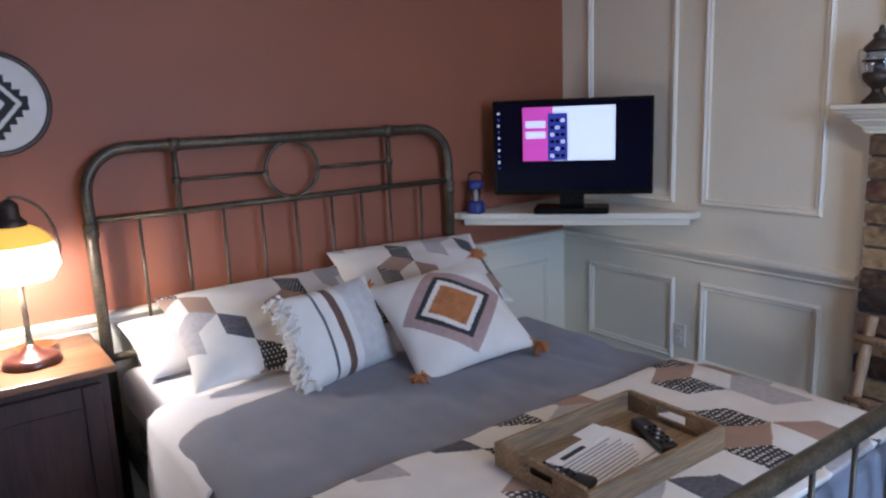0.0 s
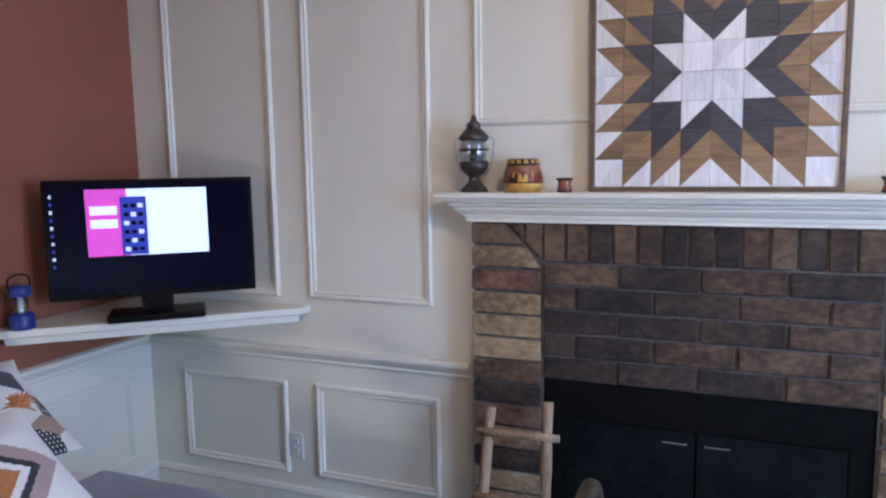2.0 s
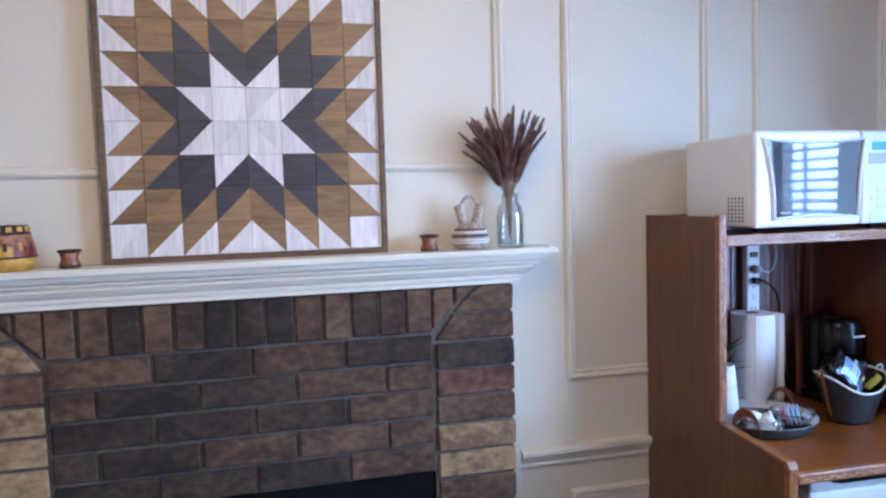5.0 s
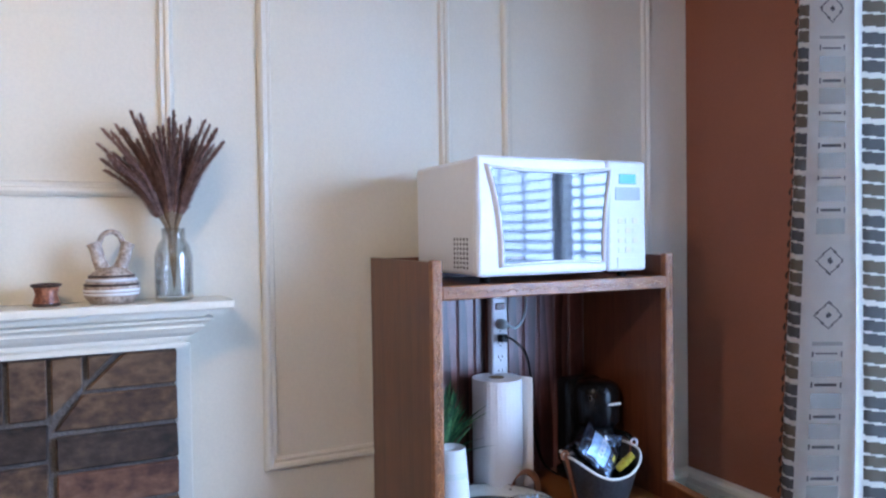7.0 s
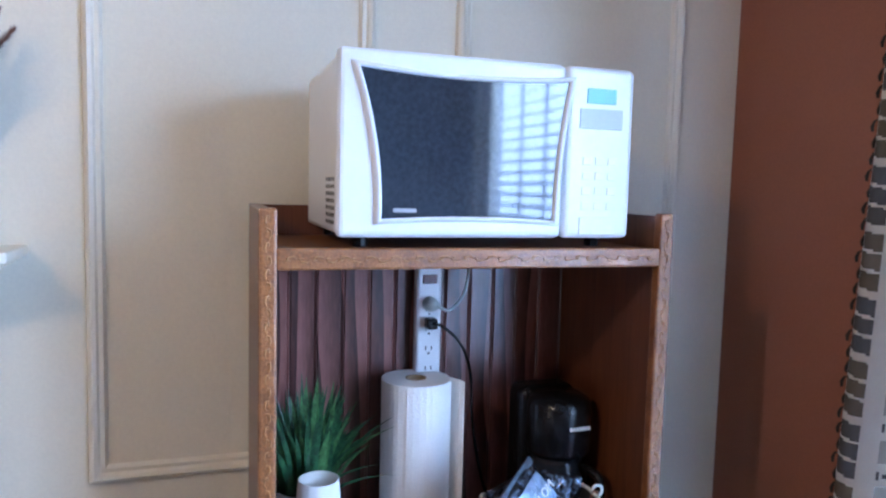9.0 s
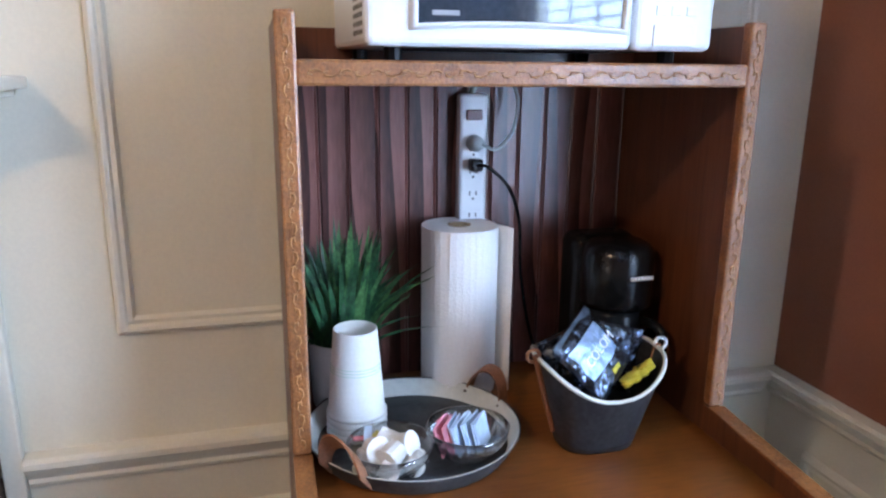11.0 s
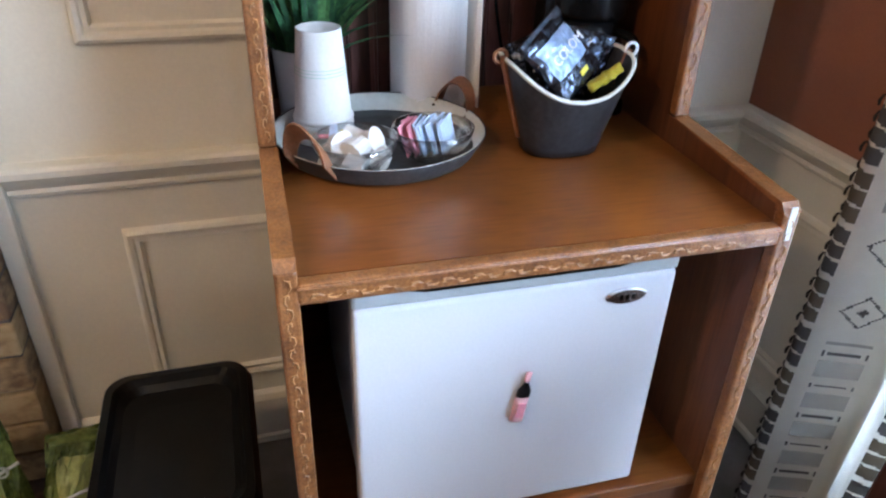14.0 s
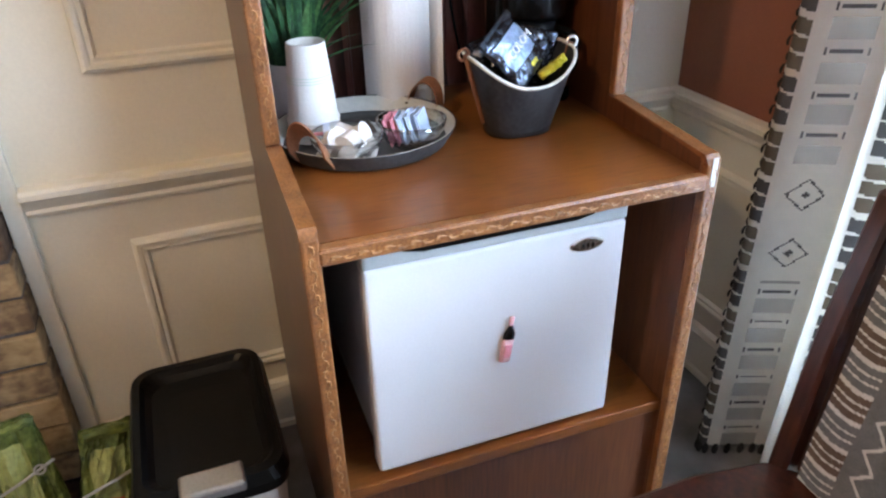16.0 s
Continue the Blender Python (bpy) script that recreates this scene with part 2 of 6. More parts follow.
M_ARTFRAME = wood("dark_lath_frame", (0.16, 0.10, 0.052), (0.075, 0.045, 0.025), 0.6, (1, 0.1, 1), 14)
M_WHITEPLASTIC = mat("white_plastic", (0.78, 0.79, 0.80), 0.3, 0, 0.02, 4, 90, 0.02)
M_FRIDGE = mat("white_enamel", (0.74, 0.76, 0.78), 0.3, 0, 0.02, 3, 220, 0.05)
M_GREYPLASTIC = mat("pale_grey_plastic", (0.42, 0.455, 0.45), 0.4, 0, 0.04, 8, 120, 0.03)
M_BLACKPLASTIC = mat("black_plastic", (0.006, 0.006, 0.006), 0.24, 0, 0.1, 12, 120, 0.02, gloss=0.22)
M_BLACKSATIN = mat("black_satin_plastic", (0.005, 0.005, 0.005), 0.32, 0, 0.2, 14, 160, 0.03, gloss=0.13)
M_MWGLASS = mat("microwave_window", (0.030, 0.037, 0.048), 0.05, 0, 0.2, 9, 120, 0.0, gloss=0.55)
M_SWITCH = mat("dark_red_switch", (0.085, 0.010, 0.008), 0.3, 0, 0.1, 20, 90, 0.02)
M_CHROME = mat("chrome", (0.75, 0.75, 0.76), 0.16, 1, 0.05, 8, 90, 0.02)
M_STEEL = mat("brushed_steel", (0.55, 0.55, 0.55), 0.33, 1, 0.08, 10, 150, 0.05)
M_PAPER = mat("white_paper", (0.84, 0.83, 0.81), 0.9, 0, 0.03, 12, 220, 0.25)
M_PAPERCUP = mat("paper_cup", (0.78, 0.76, 0.71), 0.7, 0, 0.03, 12, 200, 0.06)
M_GREENINK = mat("pale_green_ink", (0.42, 0.58, 0.44), 0.8, 0, 0.1, 20, 200, 0)
M_INK = mat("black_ink", (0.02, 0.02, 0.022), 0.8, 0, 0.1, 20, 200, 0)
M_GREYINK = mat("grey_ink", (0.35, 0.35, 0.36), 0.8, 0, 0.1, 20, 200, 0)
M_LEATHER = mat("brown_leather", (0.23, 0.095, 0.042), 0.5, 0, 0.2, 30, 200, 0.25)
M_TRAYDARK = mat("dark_galvanised_metal", (0.06, 0.062, 0.065), 0.42, 0.4, 0.25, 16, 120, 0.1)
M_TRAYRIM = mat("cream_enamel", (0.62, 0.62, 0.56), 0.35, 0, 0.06, 14, 120, 0.05)
M_BUCKET = mat("dark_zinc", (0.045, 0.046, 0.05), 0.45, 0.5, 0.25, 12, 110, 0.1)
M_POT = mat("white_ceramic", (0.72, 0.73, 0.73), 0.3, 0, 0.03, 10, 90, 0.02)
M_LEAF = mat("grass_leaf", (0.024, 0.078, 0.030), 0.35, 0, 0.5, 30, 120, 0.1, dark=(0.006, 0.024, 0.012))
M_LEAF2 = mat("light_grass_leaf", (0.060, 0.145, 0.045), 0.45, 0, 0.4, 30, 120, 0.1)
M_FOIL = mat("dark_foil", (0.085, 0.10, 0.13), 0.24, 0.9, 0.4, 22, 90, 0.15)
M_FOILPALE = mat("pale_foil_label", (0.36, 0.49, 0.70), 0.34, 0.45, 0.2, 22, 90, 0.15)
M_YELLOW = mat("yellow_packet", (0.55, 0.47, 0.05), 0.4, 0, 0.15, 20, 90, 0.1)
M_PINK = mat("pink_packet", (0.68, 0.25, 0.30), 0.7, 0, 0.1, 30, 120, 0.1)
M_BLUEPK = mat("pale_blue_packet", (0.50, 0.60, 0.74), 0.7, 0, 0.1, 30, 120, 0.1)
M_CREAMER = mat("creamer_pot", (0.70, 0.67, 0.62), 0.5, 0, 0.04, 30, 120, 0.05)
M_GLASS = glass_mat("clear_glass", (0.93, 0.94, 0.94), 1.5)
M_PANE = glass_mat("window_glass", (1, 1, 1))
M_BLIND = fabric("white_blind_slat", (0.78, 0.82, 0.88), 0.55, 0.03, 6, 90, 0.02)
M_CURT = fabric("ivory_curtain", (0.85, 0.84, 0.78), 0.6)
M_CURT_DARK = fabric("charcoal_print", (0.085, 0.085, 0.085), 0.2)
M_CURT_BROWN = fabric("olive_brown_print", (0.125, 0.105, 0.075), 0.2)
M_CURT_GREY = fabric("grey_hatch_print", (0.40, 0.39, 0.36), 0.3)
M_TASSEL = mat("black_yarn", (0.02, 0.02, 0.02), 0.95, 0, 0.2, 40, 300, 0.3)
M_THROW_GREY = mat("grey_woven_throw", (0.17, 0.175, 0.18), 0.95, 0, 0.15, 60, 500, 0.5)
M_THROW_BROWN = mat("brown_woven_throw", (0.14, 0.10, 0.075), 0.95, 0, 0.15, 60, 500, 0.5)
M_THROW_WHITE = mat("white_woven_throw", (0.68, 0.67, 0.64), 0.95, 0, 0.08, 60, 500, 0.5)
M_OLDBRASS = mat("dark_lantern_metal", (0.075, 0.06, 0.05), 0.45, 0.6, 0.3, 30, 140, 0.15)
M_TERRA = mat("painted_terracotta", (0.33, 0.13, 0.06), 0.4, 0, 0.3, 40, 140, 0.1, dark=(0.08, 0.025, 0.015))
M_OCHRE = mat("ochre_glaze", (0.55, 0.31, 0.05), 0.35, 0, 0.2, 20, 100, 0.05)
M_REDGLAZE = mat("dark_red_glaze", (0.17, 0.022, 0.016), 0.35, 0, 0.25, 30, 120, 0.05)
M_BLACKGLAZE = mat("dark_glaze", (0.035, 0.018, 0.014), 0.35, 0, 0.2, 20, 100, 0.05)
M_STONEPOT = mat("banded_stoneware", (0.46, 0.39, 0.32), 0.45, 0, 0.25, 45, 140, 0.1, dark=(0.15, 0.095, 0.065))
M_PLUME = mat("dried_reed_plume", (0.26, 0.145, 0.110), 0.95, 0, 0.35, 60, 220, 0.3)
M_STEM = mat("dry_stem", (0.30, 0.22, 0.13), 0.8, 0, 0.2, 40, 200, 0.1)
M_BLUE = mat("blue_plastic", (0.02, 0.035, 0.20), 0.35, 0, 0.1, 20, 100, 0.02)
M_BINBODY = mat("stone_plastic", (0.60, 0.56, 0.50), 0.5, 0, 0.06, 20, 140, 0.1)
M_BAG = mat("green_foil_bag", (0.15, 0.19, 0.045), 0.24, 0.2, 0.35, 10, 60, 0.15, dark=(0.03, 0.05, 0.018))
M_BAGPALE = mat("pale_green_print", (0.33, 0.37, 0.12), 0.4, 0, 0.2, 14, 80, 0.1)
M_BAGRED = mat("orange_print", (0.60, 0.13, 0.05), 0.5, 0, 0.1, 14, 80, 0)
M_ROSE = mat("rose_label", (0.62, 0.33, 0.33), 0.5, 0, 0.1, 30, 120, 0.02)
M_SHADE = mat("lit_opal_glass", (0.95, 0.88, 0.72), 0.3, 0, 0.02, 10, 80, 0, emit=9.0, emit_color=(1.0, 0.83, 0.55))
M_AMBER = mat("lit_amber_glass", (0.9, 0.55, 0.08), 0.3, 0, 0.05, 10, 80, 0, emit=3.0, emit_color=(1.0, 0.52, 0.06))
M_SCREEN = mat("lit_screen_dark", (0.004, 0.004, 0.008), 0.12, 0, 0.1, 6, 40, 0, emit=0.012, emit_color=(0.12, 0.15, 1.0), gloss=0.15)
M_SCR_WHITE = mat("lit_screen_white", (0.8, 0.85, 0.95), 0.3, 0, 0.02, 6, 40, 0, emit=1.6, emit_color=(0.86, 0.92, 1.0))
M_SCR_PINK = mat("lit_screen_magenta", (0.8, 0.1, 0.5), 0.3, 0, 0.02, 6, 40, 0, emit=1.0, emit_color=(0.85, 0.10, 0.60))
M_SCR_BLUE = mat("lit_screen_blue", (0.05, 0.06, 0.3), 0.3, 0, 0.02, 6, 40, 0, emit=0.5, emit_color=(0.07, 0.10, 0.75))
M_LCD = mat("green_display", (0.10, 0.38, 0.34), 0.3, 0, 0.05, 6, 40, 0)
M_REMOTE = mat("black_rubber", (0.015, 0.015, 0.017), 0.35, 0, 0.1, 20, 90, 0.05)


# ---- building helpers ----
def bm_new():
    return bmesh.new()


def finish(bm, name, materials, smooth=False):
    bmesh.ops.recalc_face_normals(bm, faces=bm.faces)
    me = bpy.data.meshes.new(name)
    if smooth:
        for f in bm.faces:
            f.smooth = True
    bm.to_mesh(me)
    bm.free()
    for m in materials if isinstance(materials, (list, tuple)) else [materials]:
        me.materials.append(m)
    return me


def part(name, bm, material, parent, label="", smooth=False):
    ob = new(name, finish(bm, name, material, smooth))
    ob.parent = parent
    return tagged(ob, label) if label else ob


def thing(name, x, y, z, label, category, rz=0.0, group="", kind=""):
    ob = new(name)
    ob.empty_display_size = 0.05
    ob.matrix_basis = pose(x, y, z, 0, 0, rz)
    return tagged(ob, label, category, group, kind)


def solid(name, bm, material, label, category, kind="", smooth=False, group=""):
    return tagged(new(name, finish(bm, name, material, smooth)), label, category, group, kind)


def box(bm, x0, x1, y0, y1, z0, z1, bevel=0.0, seg=2):
    m = Matrix.LocRotScale(((x0 + x1) / 2, (y0 + y1) / 2, (z0 + z1) / 2), None, (abs(x1 - x0), abs(y1 - y0), abs(z1 - z0)))
    vs = bmesh.ops.create_cube(bm, size=1, matrix=m)["verts"]
    if bevel:
        es = list({e for v in vs for e in v.link_edges})
        bmesh.ops.bevel(bm, geom=es, offset=bevel, segments=seg, affect="EDGES", profile=0.5)
    return bm


def boxed(*args, **kw):
    return box(bm_new(), *args, **kw)


def prism(bm, poly, axis, a, b, bevel=0.0):
    """A polygon (two coordinates each) pushed along an axis from a to b."""
    def put(p, d):
        return (d, p[0], p[1]) if axis == "x" else (p[0], d, p[1]) if axis == "y" else (p[0], p[1], d)
    lo, hi = [bm.verts.new(put(p, a)) for p in poly], [bm.verts.new(put(p, b)) for p in poly]
    fs = [bm.faces.new(lo), bm.faces.new(list(reversed(hi)))]
    n = len(poly)
    for i in range(n):
        fs.append(bm.faces.new((lo[i], hi[i], hi[(i + 1) % n], lo[(i + 1) % n])))
    if bevel:
        es = list({e for f in fs for e in f.edges})
        bmesh.ops.recalc_face_normals(bm, faces=fs)
        bmesh.ops.bevel(bm, geom=es, offset=bevel, segments=1, affect="EDGES")
    return bm


def lathe(bm, profile, seg=24, at=(0, 0, 0), sx=1.0, sy=1.0):
    """A profile of (radius, z) turned about the upright axis."""
    rings = []
    for r, z in profile:
        if r < 1e-5:
            rings.append([bm.verts.new((at[0], at[1], at[2] + z))])
        else:
            rings.append([bm.verts.new((at[0] + r * sx * math.cos(2 * math.pi * i / seg), at[1] + r * sy * math.sin(2 * math.pi * i / seg), at[2] + z)) for i in range(seg)])
    for a, b in zip(rings, rings[1:]):
        for i in range(seg):
            j = (i + 1) % seg
            q = [a[i % len(a)], a[j % len(a)], b[j % len(b)], b[i % len(b)]]
            q = list(dict.fromkeys(q))
            if len(q) > 2:
                bm.faces.new(q)
    return bm


def tube(bm, pts, r, seg=10, closed=False):
    """A round bar along points; r may be one radius or one for each point."""
    pts = [Vector(p) for p in pts]
    n = len(pts)
    rs = r if isinstance(r, (list, tuple)) else [r] * n
    rings, up = [], None
    for i, p in enumerate(pts):
        d = (pts[(i + 1) % n] - pts[i - 1]) if closed else (pts[min(i + 1, n - 1)] - pts[max(i - 1, 0)])
        d.normalize()
        if up is None:
            up = d.orthogonal().normalized()
        up = (up - d * up.dot(d)).normalized()
        side = d.cross(up)
        rings.append([bm.verts.new(p + rs[i] * (math.cos(2 * math.pi * k / seg) * up + math.sin(2 * math.pi * k / seg) * side)) for k in range(seg)])
    pairs = list(zip(rings, rings[1:])) + ([(rings[-1], rings[0])] if closed else [])
    for a, b in pairs:
        for k in range(seg):
            bm.faces.new((a[k], a[(k + 1) % seg], b[(k + 1) % seg], b[k]))
    if not closed:
        bm.faces.new(rings[0][::-1])
        bm.faces.new(rings[-1])
    return bm


def ring_pts(c, r, axis="y", n=28):
    out = []
    for i in range(n):
        a, b = r * math.cos(2 * math.pi * i / n), r * math.sin(2 * math.pi * i / n)
        out.append((c[0] + a, c[1], c[2] + b) if axis == "y" else (c[0] + a, c[1] + b, c[2]) if axis == "z" else (c[0], c[1] + a, c[2] + b))
    return out


def surface(bm, nu, nv, shape, pick=None):
    """A sheet shape(u, v) over 0..1, with each face's material from pick(u, v)."""
    vs = [[bm.verts.new(shape(i / nu, j / nv)) for j in range(nv + 1)] for i in range(nu + 1)]
    for i in range(nu):
        for j in range(nv):
            f = bm.faces.new((vs[i][j], vs[i + 1][j], vs[i + 1][j + 1], vs[i][j + 1]))
            if pick:
                f.material_index = pick((i + 0.5) / nu, (j + 0.5) / nv)
    return bm


def lerp_path(pts, n):
    """n+1 smooth points through the given ones (Catmull-Rom)."""
    pts = [Vector(p) for p in pts]
    out, k = [], len(pts) - 1
    for i in range(n + 1):
        s = i / n * k
        a = min(int(s), k - 1)
        t = s - a
        p0, p1, p2, p3 = pts[max(a - 1, 0)], pts[a], pts[a + 1], pts[min(a + 2, k)]
        out.append(0.5 * ((2 * p1) + (p2 - p0) * t + (2 * p0 - 5 * p1 + 4 * p2 - p3) * t * t + (3 * p1 - p0 - 3 * p2 + p3) * t ** 3))
    return out


# ---- the room: x 3.41 fireplace wall, y 2.836 bed wall, y -2.057 window wall ----
XE, YN, YS, XW, ZC = 3.41, 2.836, -2.057, -1.4, 2.55
RAIL_Z = 0.728
FB_Y0, FB_Y1, FB_Z = -0.148, 0.912, 0.785

solid("floor", boxed(XW - 0.12, XE + 0.6, YS - 0.14, YN + 0.12, -0.1, 0), M_CARPET, "grey short-pile carpet floor of the bedroom", "floor", "structure")
solid("ceiling", boxed(XW - 0.12, XE + 0.6, YS - 0.14, YN + 0.12, ZC, ZC + 0.1), M_CEIL, "plain white painted bedroom ceiling", "ceiling", "structure")

bm = bm_new()
box(bm, XE, XE + 0.12, FB_Y1, YN + 0.12, 0, ZC)
box(bm, XE, XE + 0.12, YS - 0.14, FB_Y0, 0, ZC)
box(bm, XE, XE + 0.12, FB_Y0, FB_Y1, FB_Z, ZC)
wall_east = solid("wall_east", bm, M_PANEL, "white painted wall with raised panel mouldings", "wall", "structure")


def two_tone_wall(name, label, boxes_low, boxes_high):
    w = tagged(new(name), label, "wall", "", "structure")
    b = bm_new()
    for q in boxes_low:
        box(b, *q)
    part("wainscot", b, M_PANEL, w, "white painted wainscot")
    b = bm_new()
    for q in boxes_high:
        box(b, *q)
    part("upper_wall", b, M_ORANGE, w, "terracotta painted upper wall")
    return w


wall_north = two_tone_wall("wall_north", "terracotta painted wall above a white wainscot", [(XW, XE, YN, YN + 0.12, 0, RAIL_Z + 0.02)], [(XW, XE, YN, YN + 0.12, RAIL_Z + 0.02, ZC)])
# unseen, assumed west side; its terracotta dims and warms the bounce light
two_tone_wall("wall_west_unseen", "terracotta painted wall above a white wainscot", [(XW - 0.12, XW, YS - 0.14, YN + 0.12, 0, RAIL_Z + 0.02)], [(XW - 0.12, XW, YS - 0.14, YN + 0.12, RAIL_Z + 0.02, ZC)])
WX0, WX1, WZ0, WZ1 = 0.85, 2.62, 0.32, 2.28
wall_south = two_tone_wall("wall_south", "terracotta window wall above a white wainscot",
                           [(XW, XE, YS - 0.14, YS, 0, WZ0), (XW, WX0, YS - 0.14, YS, WZ0, RAIL_Z + 0.02), (WX1, XE, YS - 0.14, YS, WZ0, RAIL_Z + 0.02)],
                           [(XW, WX0, YS - 0.14, YS, RAIL_Z + 0.02, ZC), (WX1, XE, YS - 0.14, YS, RAIL_Z + 0.02, ZC),
                            (WX0, WX1, YS - 0.14, YS, WZ1, ZC)])


def moulding_frame(a0, a1, z0, z1, plane, axis, sign, parent, name="panel_moulding", w=0.034):
    """A mitred picture-frame moulding on a wall. axis: the one across the wall; sign: the way out of it."""
    prof = [(0.0, 0.0), (0.003, 0.011), (0.010, 0.017), (0.017, 0.015), (0.021, 0.009), (0.029, 0.011), (w, 0.002), (w, 0.0)]
    b = bm_new()
    rings = []
    for o, h in prof:
        rect = [(a0 + o, z0 + o), (a1 - o, z0 + o), (a1 - o, z1 - o), (a0 + o, z1 - o)]
        rings.append([b.verts.new((plane + sign * h, p, q) if axis == "y" else (p, plane + sign * h, q)) for p, q in rect])
    for r0, r1 in zip(rings, rings[1:]):
        for i in range(4):
            b.faces.new((r0[i], r0[(i + 1) % 4], r1[(i + 1) % 4], r1[i]))
    return part(name, b, M_TRIM, parent)


for a0, a1, z0 in ((2.085, 2.645, 1.005), (1.37, 1.937, 1.005), (-0.42, 1.195, 1.70), (-1.157, -0.618, 1.005), (-1.895, -1.33, 1.005)):
    moulding_frame(a0, a1, z0, 2.40, XE, "y", -1, wall_east)
for a0, a1 in ((2.07, 2.635), (1.35, 1.925), (-1.157, -0.622), (-1.895, -1.33)):
    moulding_frame(a0, a1, 0.215, 0.635, XE, "y", -1, wall_east)
for a0, a1 in ((2.62, 3.28), (1.85, 2.5), (1.05, 1.75), (0.2, 0.95), (-0.7, 0.1)):
    moulding_frame(a0, a1, 0.215, 0.635, YN, "x", -1, wall_north)
for a0, a1 in ((2.75, 3.28), (-0.2, 0.7)):
    moulding_frame(a0, a1, 0.215, 0.635, YS, "x", 1, wall_south)

RAIL = [(0, 0), (0.010, 0.0), (0.014, 0.008), (0.012, 0.016), (0.022, 0.028), (0.030, 0.040), (0.036, 0.046), (0.036, 0.058), (0.028, 0.064), (0.0, 0.066)]
BASE = [(0, 0), (0.020, 0), (0.020, 0.018), (0.014, 0.024), (0.014, 0.125), (0.018, 0.135), (0.012, 0.150), (0.0, 0.158)]


def run(name, prof, z, label, cat, spans):
    """Lengths of moulding: spans of (axis, plane, sign, from, to)."""
    b = bm_new()
    for axis, plane, sign, s0, s1 in spans:
        poly = [(plane + sign * d, z + h) for d, h in prof]
        prism(b, poly, "y" if axis == "y" else "x", s0, s1)
    return solid(name, b, M_TRIM, label, cat, "structure")


spans = [("y", XE, -1, 1.215, YN - 0.036), ("y", XE, -1, YS + 0.036, -0.445), ("x", YN, -1, XW, XE), ("x", YS, 1, XW, WX0 - 0.081), ("x", YS, 1, WX1 + 0.081, XE)]
run("trim", RAIL, RAIL_Z, "white moulded chair rail along the walls", "chair rail", spans)
run("baseboard", BASE, 0.0, "white painted baseboard along the walls", "baseboard", [("y", XE, -1, 1.215, YN - 0.02), ("y", XE, -1, YS + 0.02, -0.445), ("x", YN, -1, XW, XE), ("x", YS, 1, XW, XE)])

# outlet in the lower wall
o = thing("wall_outlet", XE - 0.001, 2.035, 0.345, "ivory plastic double wall outlet on the wainscot", "outlet")
part("cover_plate", boxed(-0.008, 0, -0.036, 0.036, -0.058, 0.058, bevel=0.003), M_CREAM, o)
for dz in (-0.022, 0.022):
    part("socket", boxed(-0.011, -0.007, -0.016, 0.016, dz - 0.014, dz + 0.014, bevel=0.002), M_TRIM, o)
    b = bm_new()
    for dy in (-0.006, 0.006):
        box(b, -0.0118, -0.0108, dy - 0.001, dy + 0.001, dz - 0.004, dz + 0.005)
    part("slot", b, M_INK, o)

# ---- the window ----
w = tagged(new("window_1"), "white framed double window with blinds", "window", "", "structure")
b = bm_new()
for x0, x1 in ((WX0, WX0 + 0.05), (1.71, 1.79), (WX1 - 0.05, WX1)):
    box(b, x0, x1, YS - 0.10, YS - 0.03, WZ0, WZ1)
for z0, z1 in ((WZ0, WZ0 + 0.05), (WZ1 - 0.05, WZ1)):
    box(b, WX0 + 0.05, 1.71, YS - 0.10, YS - 0.03, z0, z1)
    box(b, 1.79, WX1 - 0.05, YS - 0.10, YS - 0.03, z0, z1)
part("window_frame", b, M_TRIM, w)
b = bm_new()
for x0, x1, z0, z1 in ((WX0 - 0.08, WX0, WZ0 - 0.09, WZ1 + 0.09), (WX1, WX1 + 0.08, WZ0 - 0.09, WZ1 + 0.09), (WX0, WX1, WZ1, WZ1 + 0.09), (WX0, WX1, WZ0 - 0.09, WZ0)):
    box(b, x0, x1, YS + 0.001, YS + 0.018, z0, z1, bevel=0.004, seg=1)
part("casing", b, M_TRIM, w)
for x0, x1 in ((WX0 + 0.05, 1.71), (1.79, WX1 - 0.05)):
    p = part("pane", boxed(x0, x1, YS - 0.075, YS - 0.071, WZ0 + 0.05, WZ1 - 0.05), M_PANE, w)
    p.visible_shadow = False
for x0, x1 in ((WX0 + 0.055, 1.705), (1.795, WX1 - 0.055)):
    bl = thing("window_blind", (x0 + x1) / 2, YS - 0.028, WZ0, "white horizontal slat blind, slats tilted open", "blind", group="window blinds")
    hw = (x1 - x0) / 2
    part("head_rail", boxed(-hw, hw, -0.025, 0.025, WZ1 - WZ0 - 0.045, WZ1 - WZ0 - 0.004, bevel=0.003), M_BLIND, bl)
    sm = bm_new()
    prism(sm, [(-0.024, 0.010), (0.0, 0.003), (0.024, -0.008), (0.0, 0.005)], "x", -hw, hw)
    sm = finish(sm, "slat", M_BLIND)
    for k in range(40):
        s = new("slat", sm)
        s.parent, s.location = bl, (0, 0, 0.03 + k * 0.0465)
    b = bm_new()
    for dx in (-hw * 0.55, 0, hw * 0.55):
        box(b, dx - 0.012, dx + 0.012, 0.0262, 0.0272, 0.0, WZ1 - WZ0 - 0.04)
    part("ladder_tape", b, M_BLIND, bl)

# ---- fireplace ----
XB = 3.325
fire = thing("fireplace", XB, 0.386, 0, "brown and tan brick fireplace surround with a black firebox", "fireplace")


def fpart(name, bm, m, label=""):
    bmesh.ops.translate(bm, verts=bm.verts, vec=(-XB, -0.386, 0))
    return part(name, bm, m, fire, label)


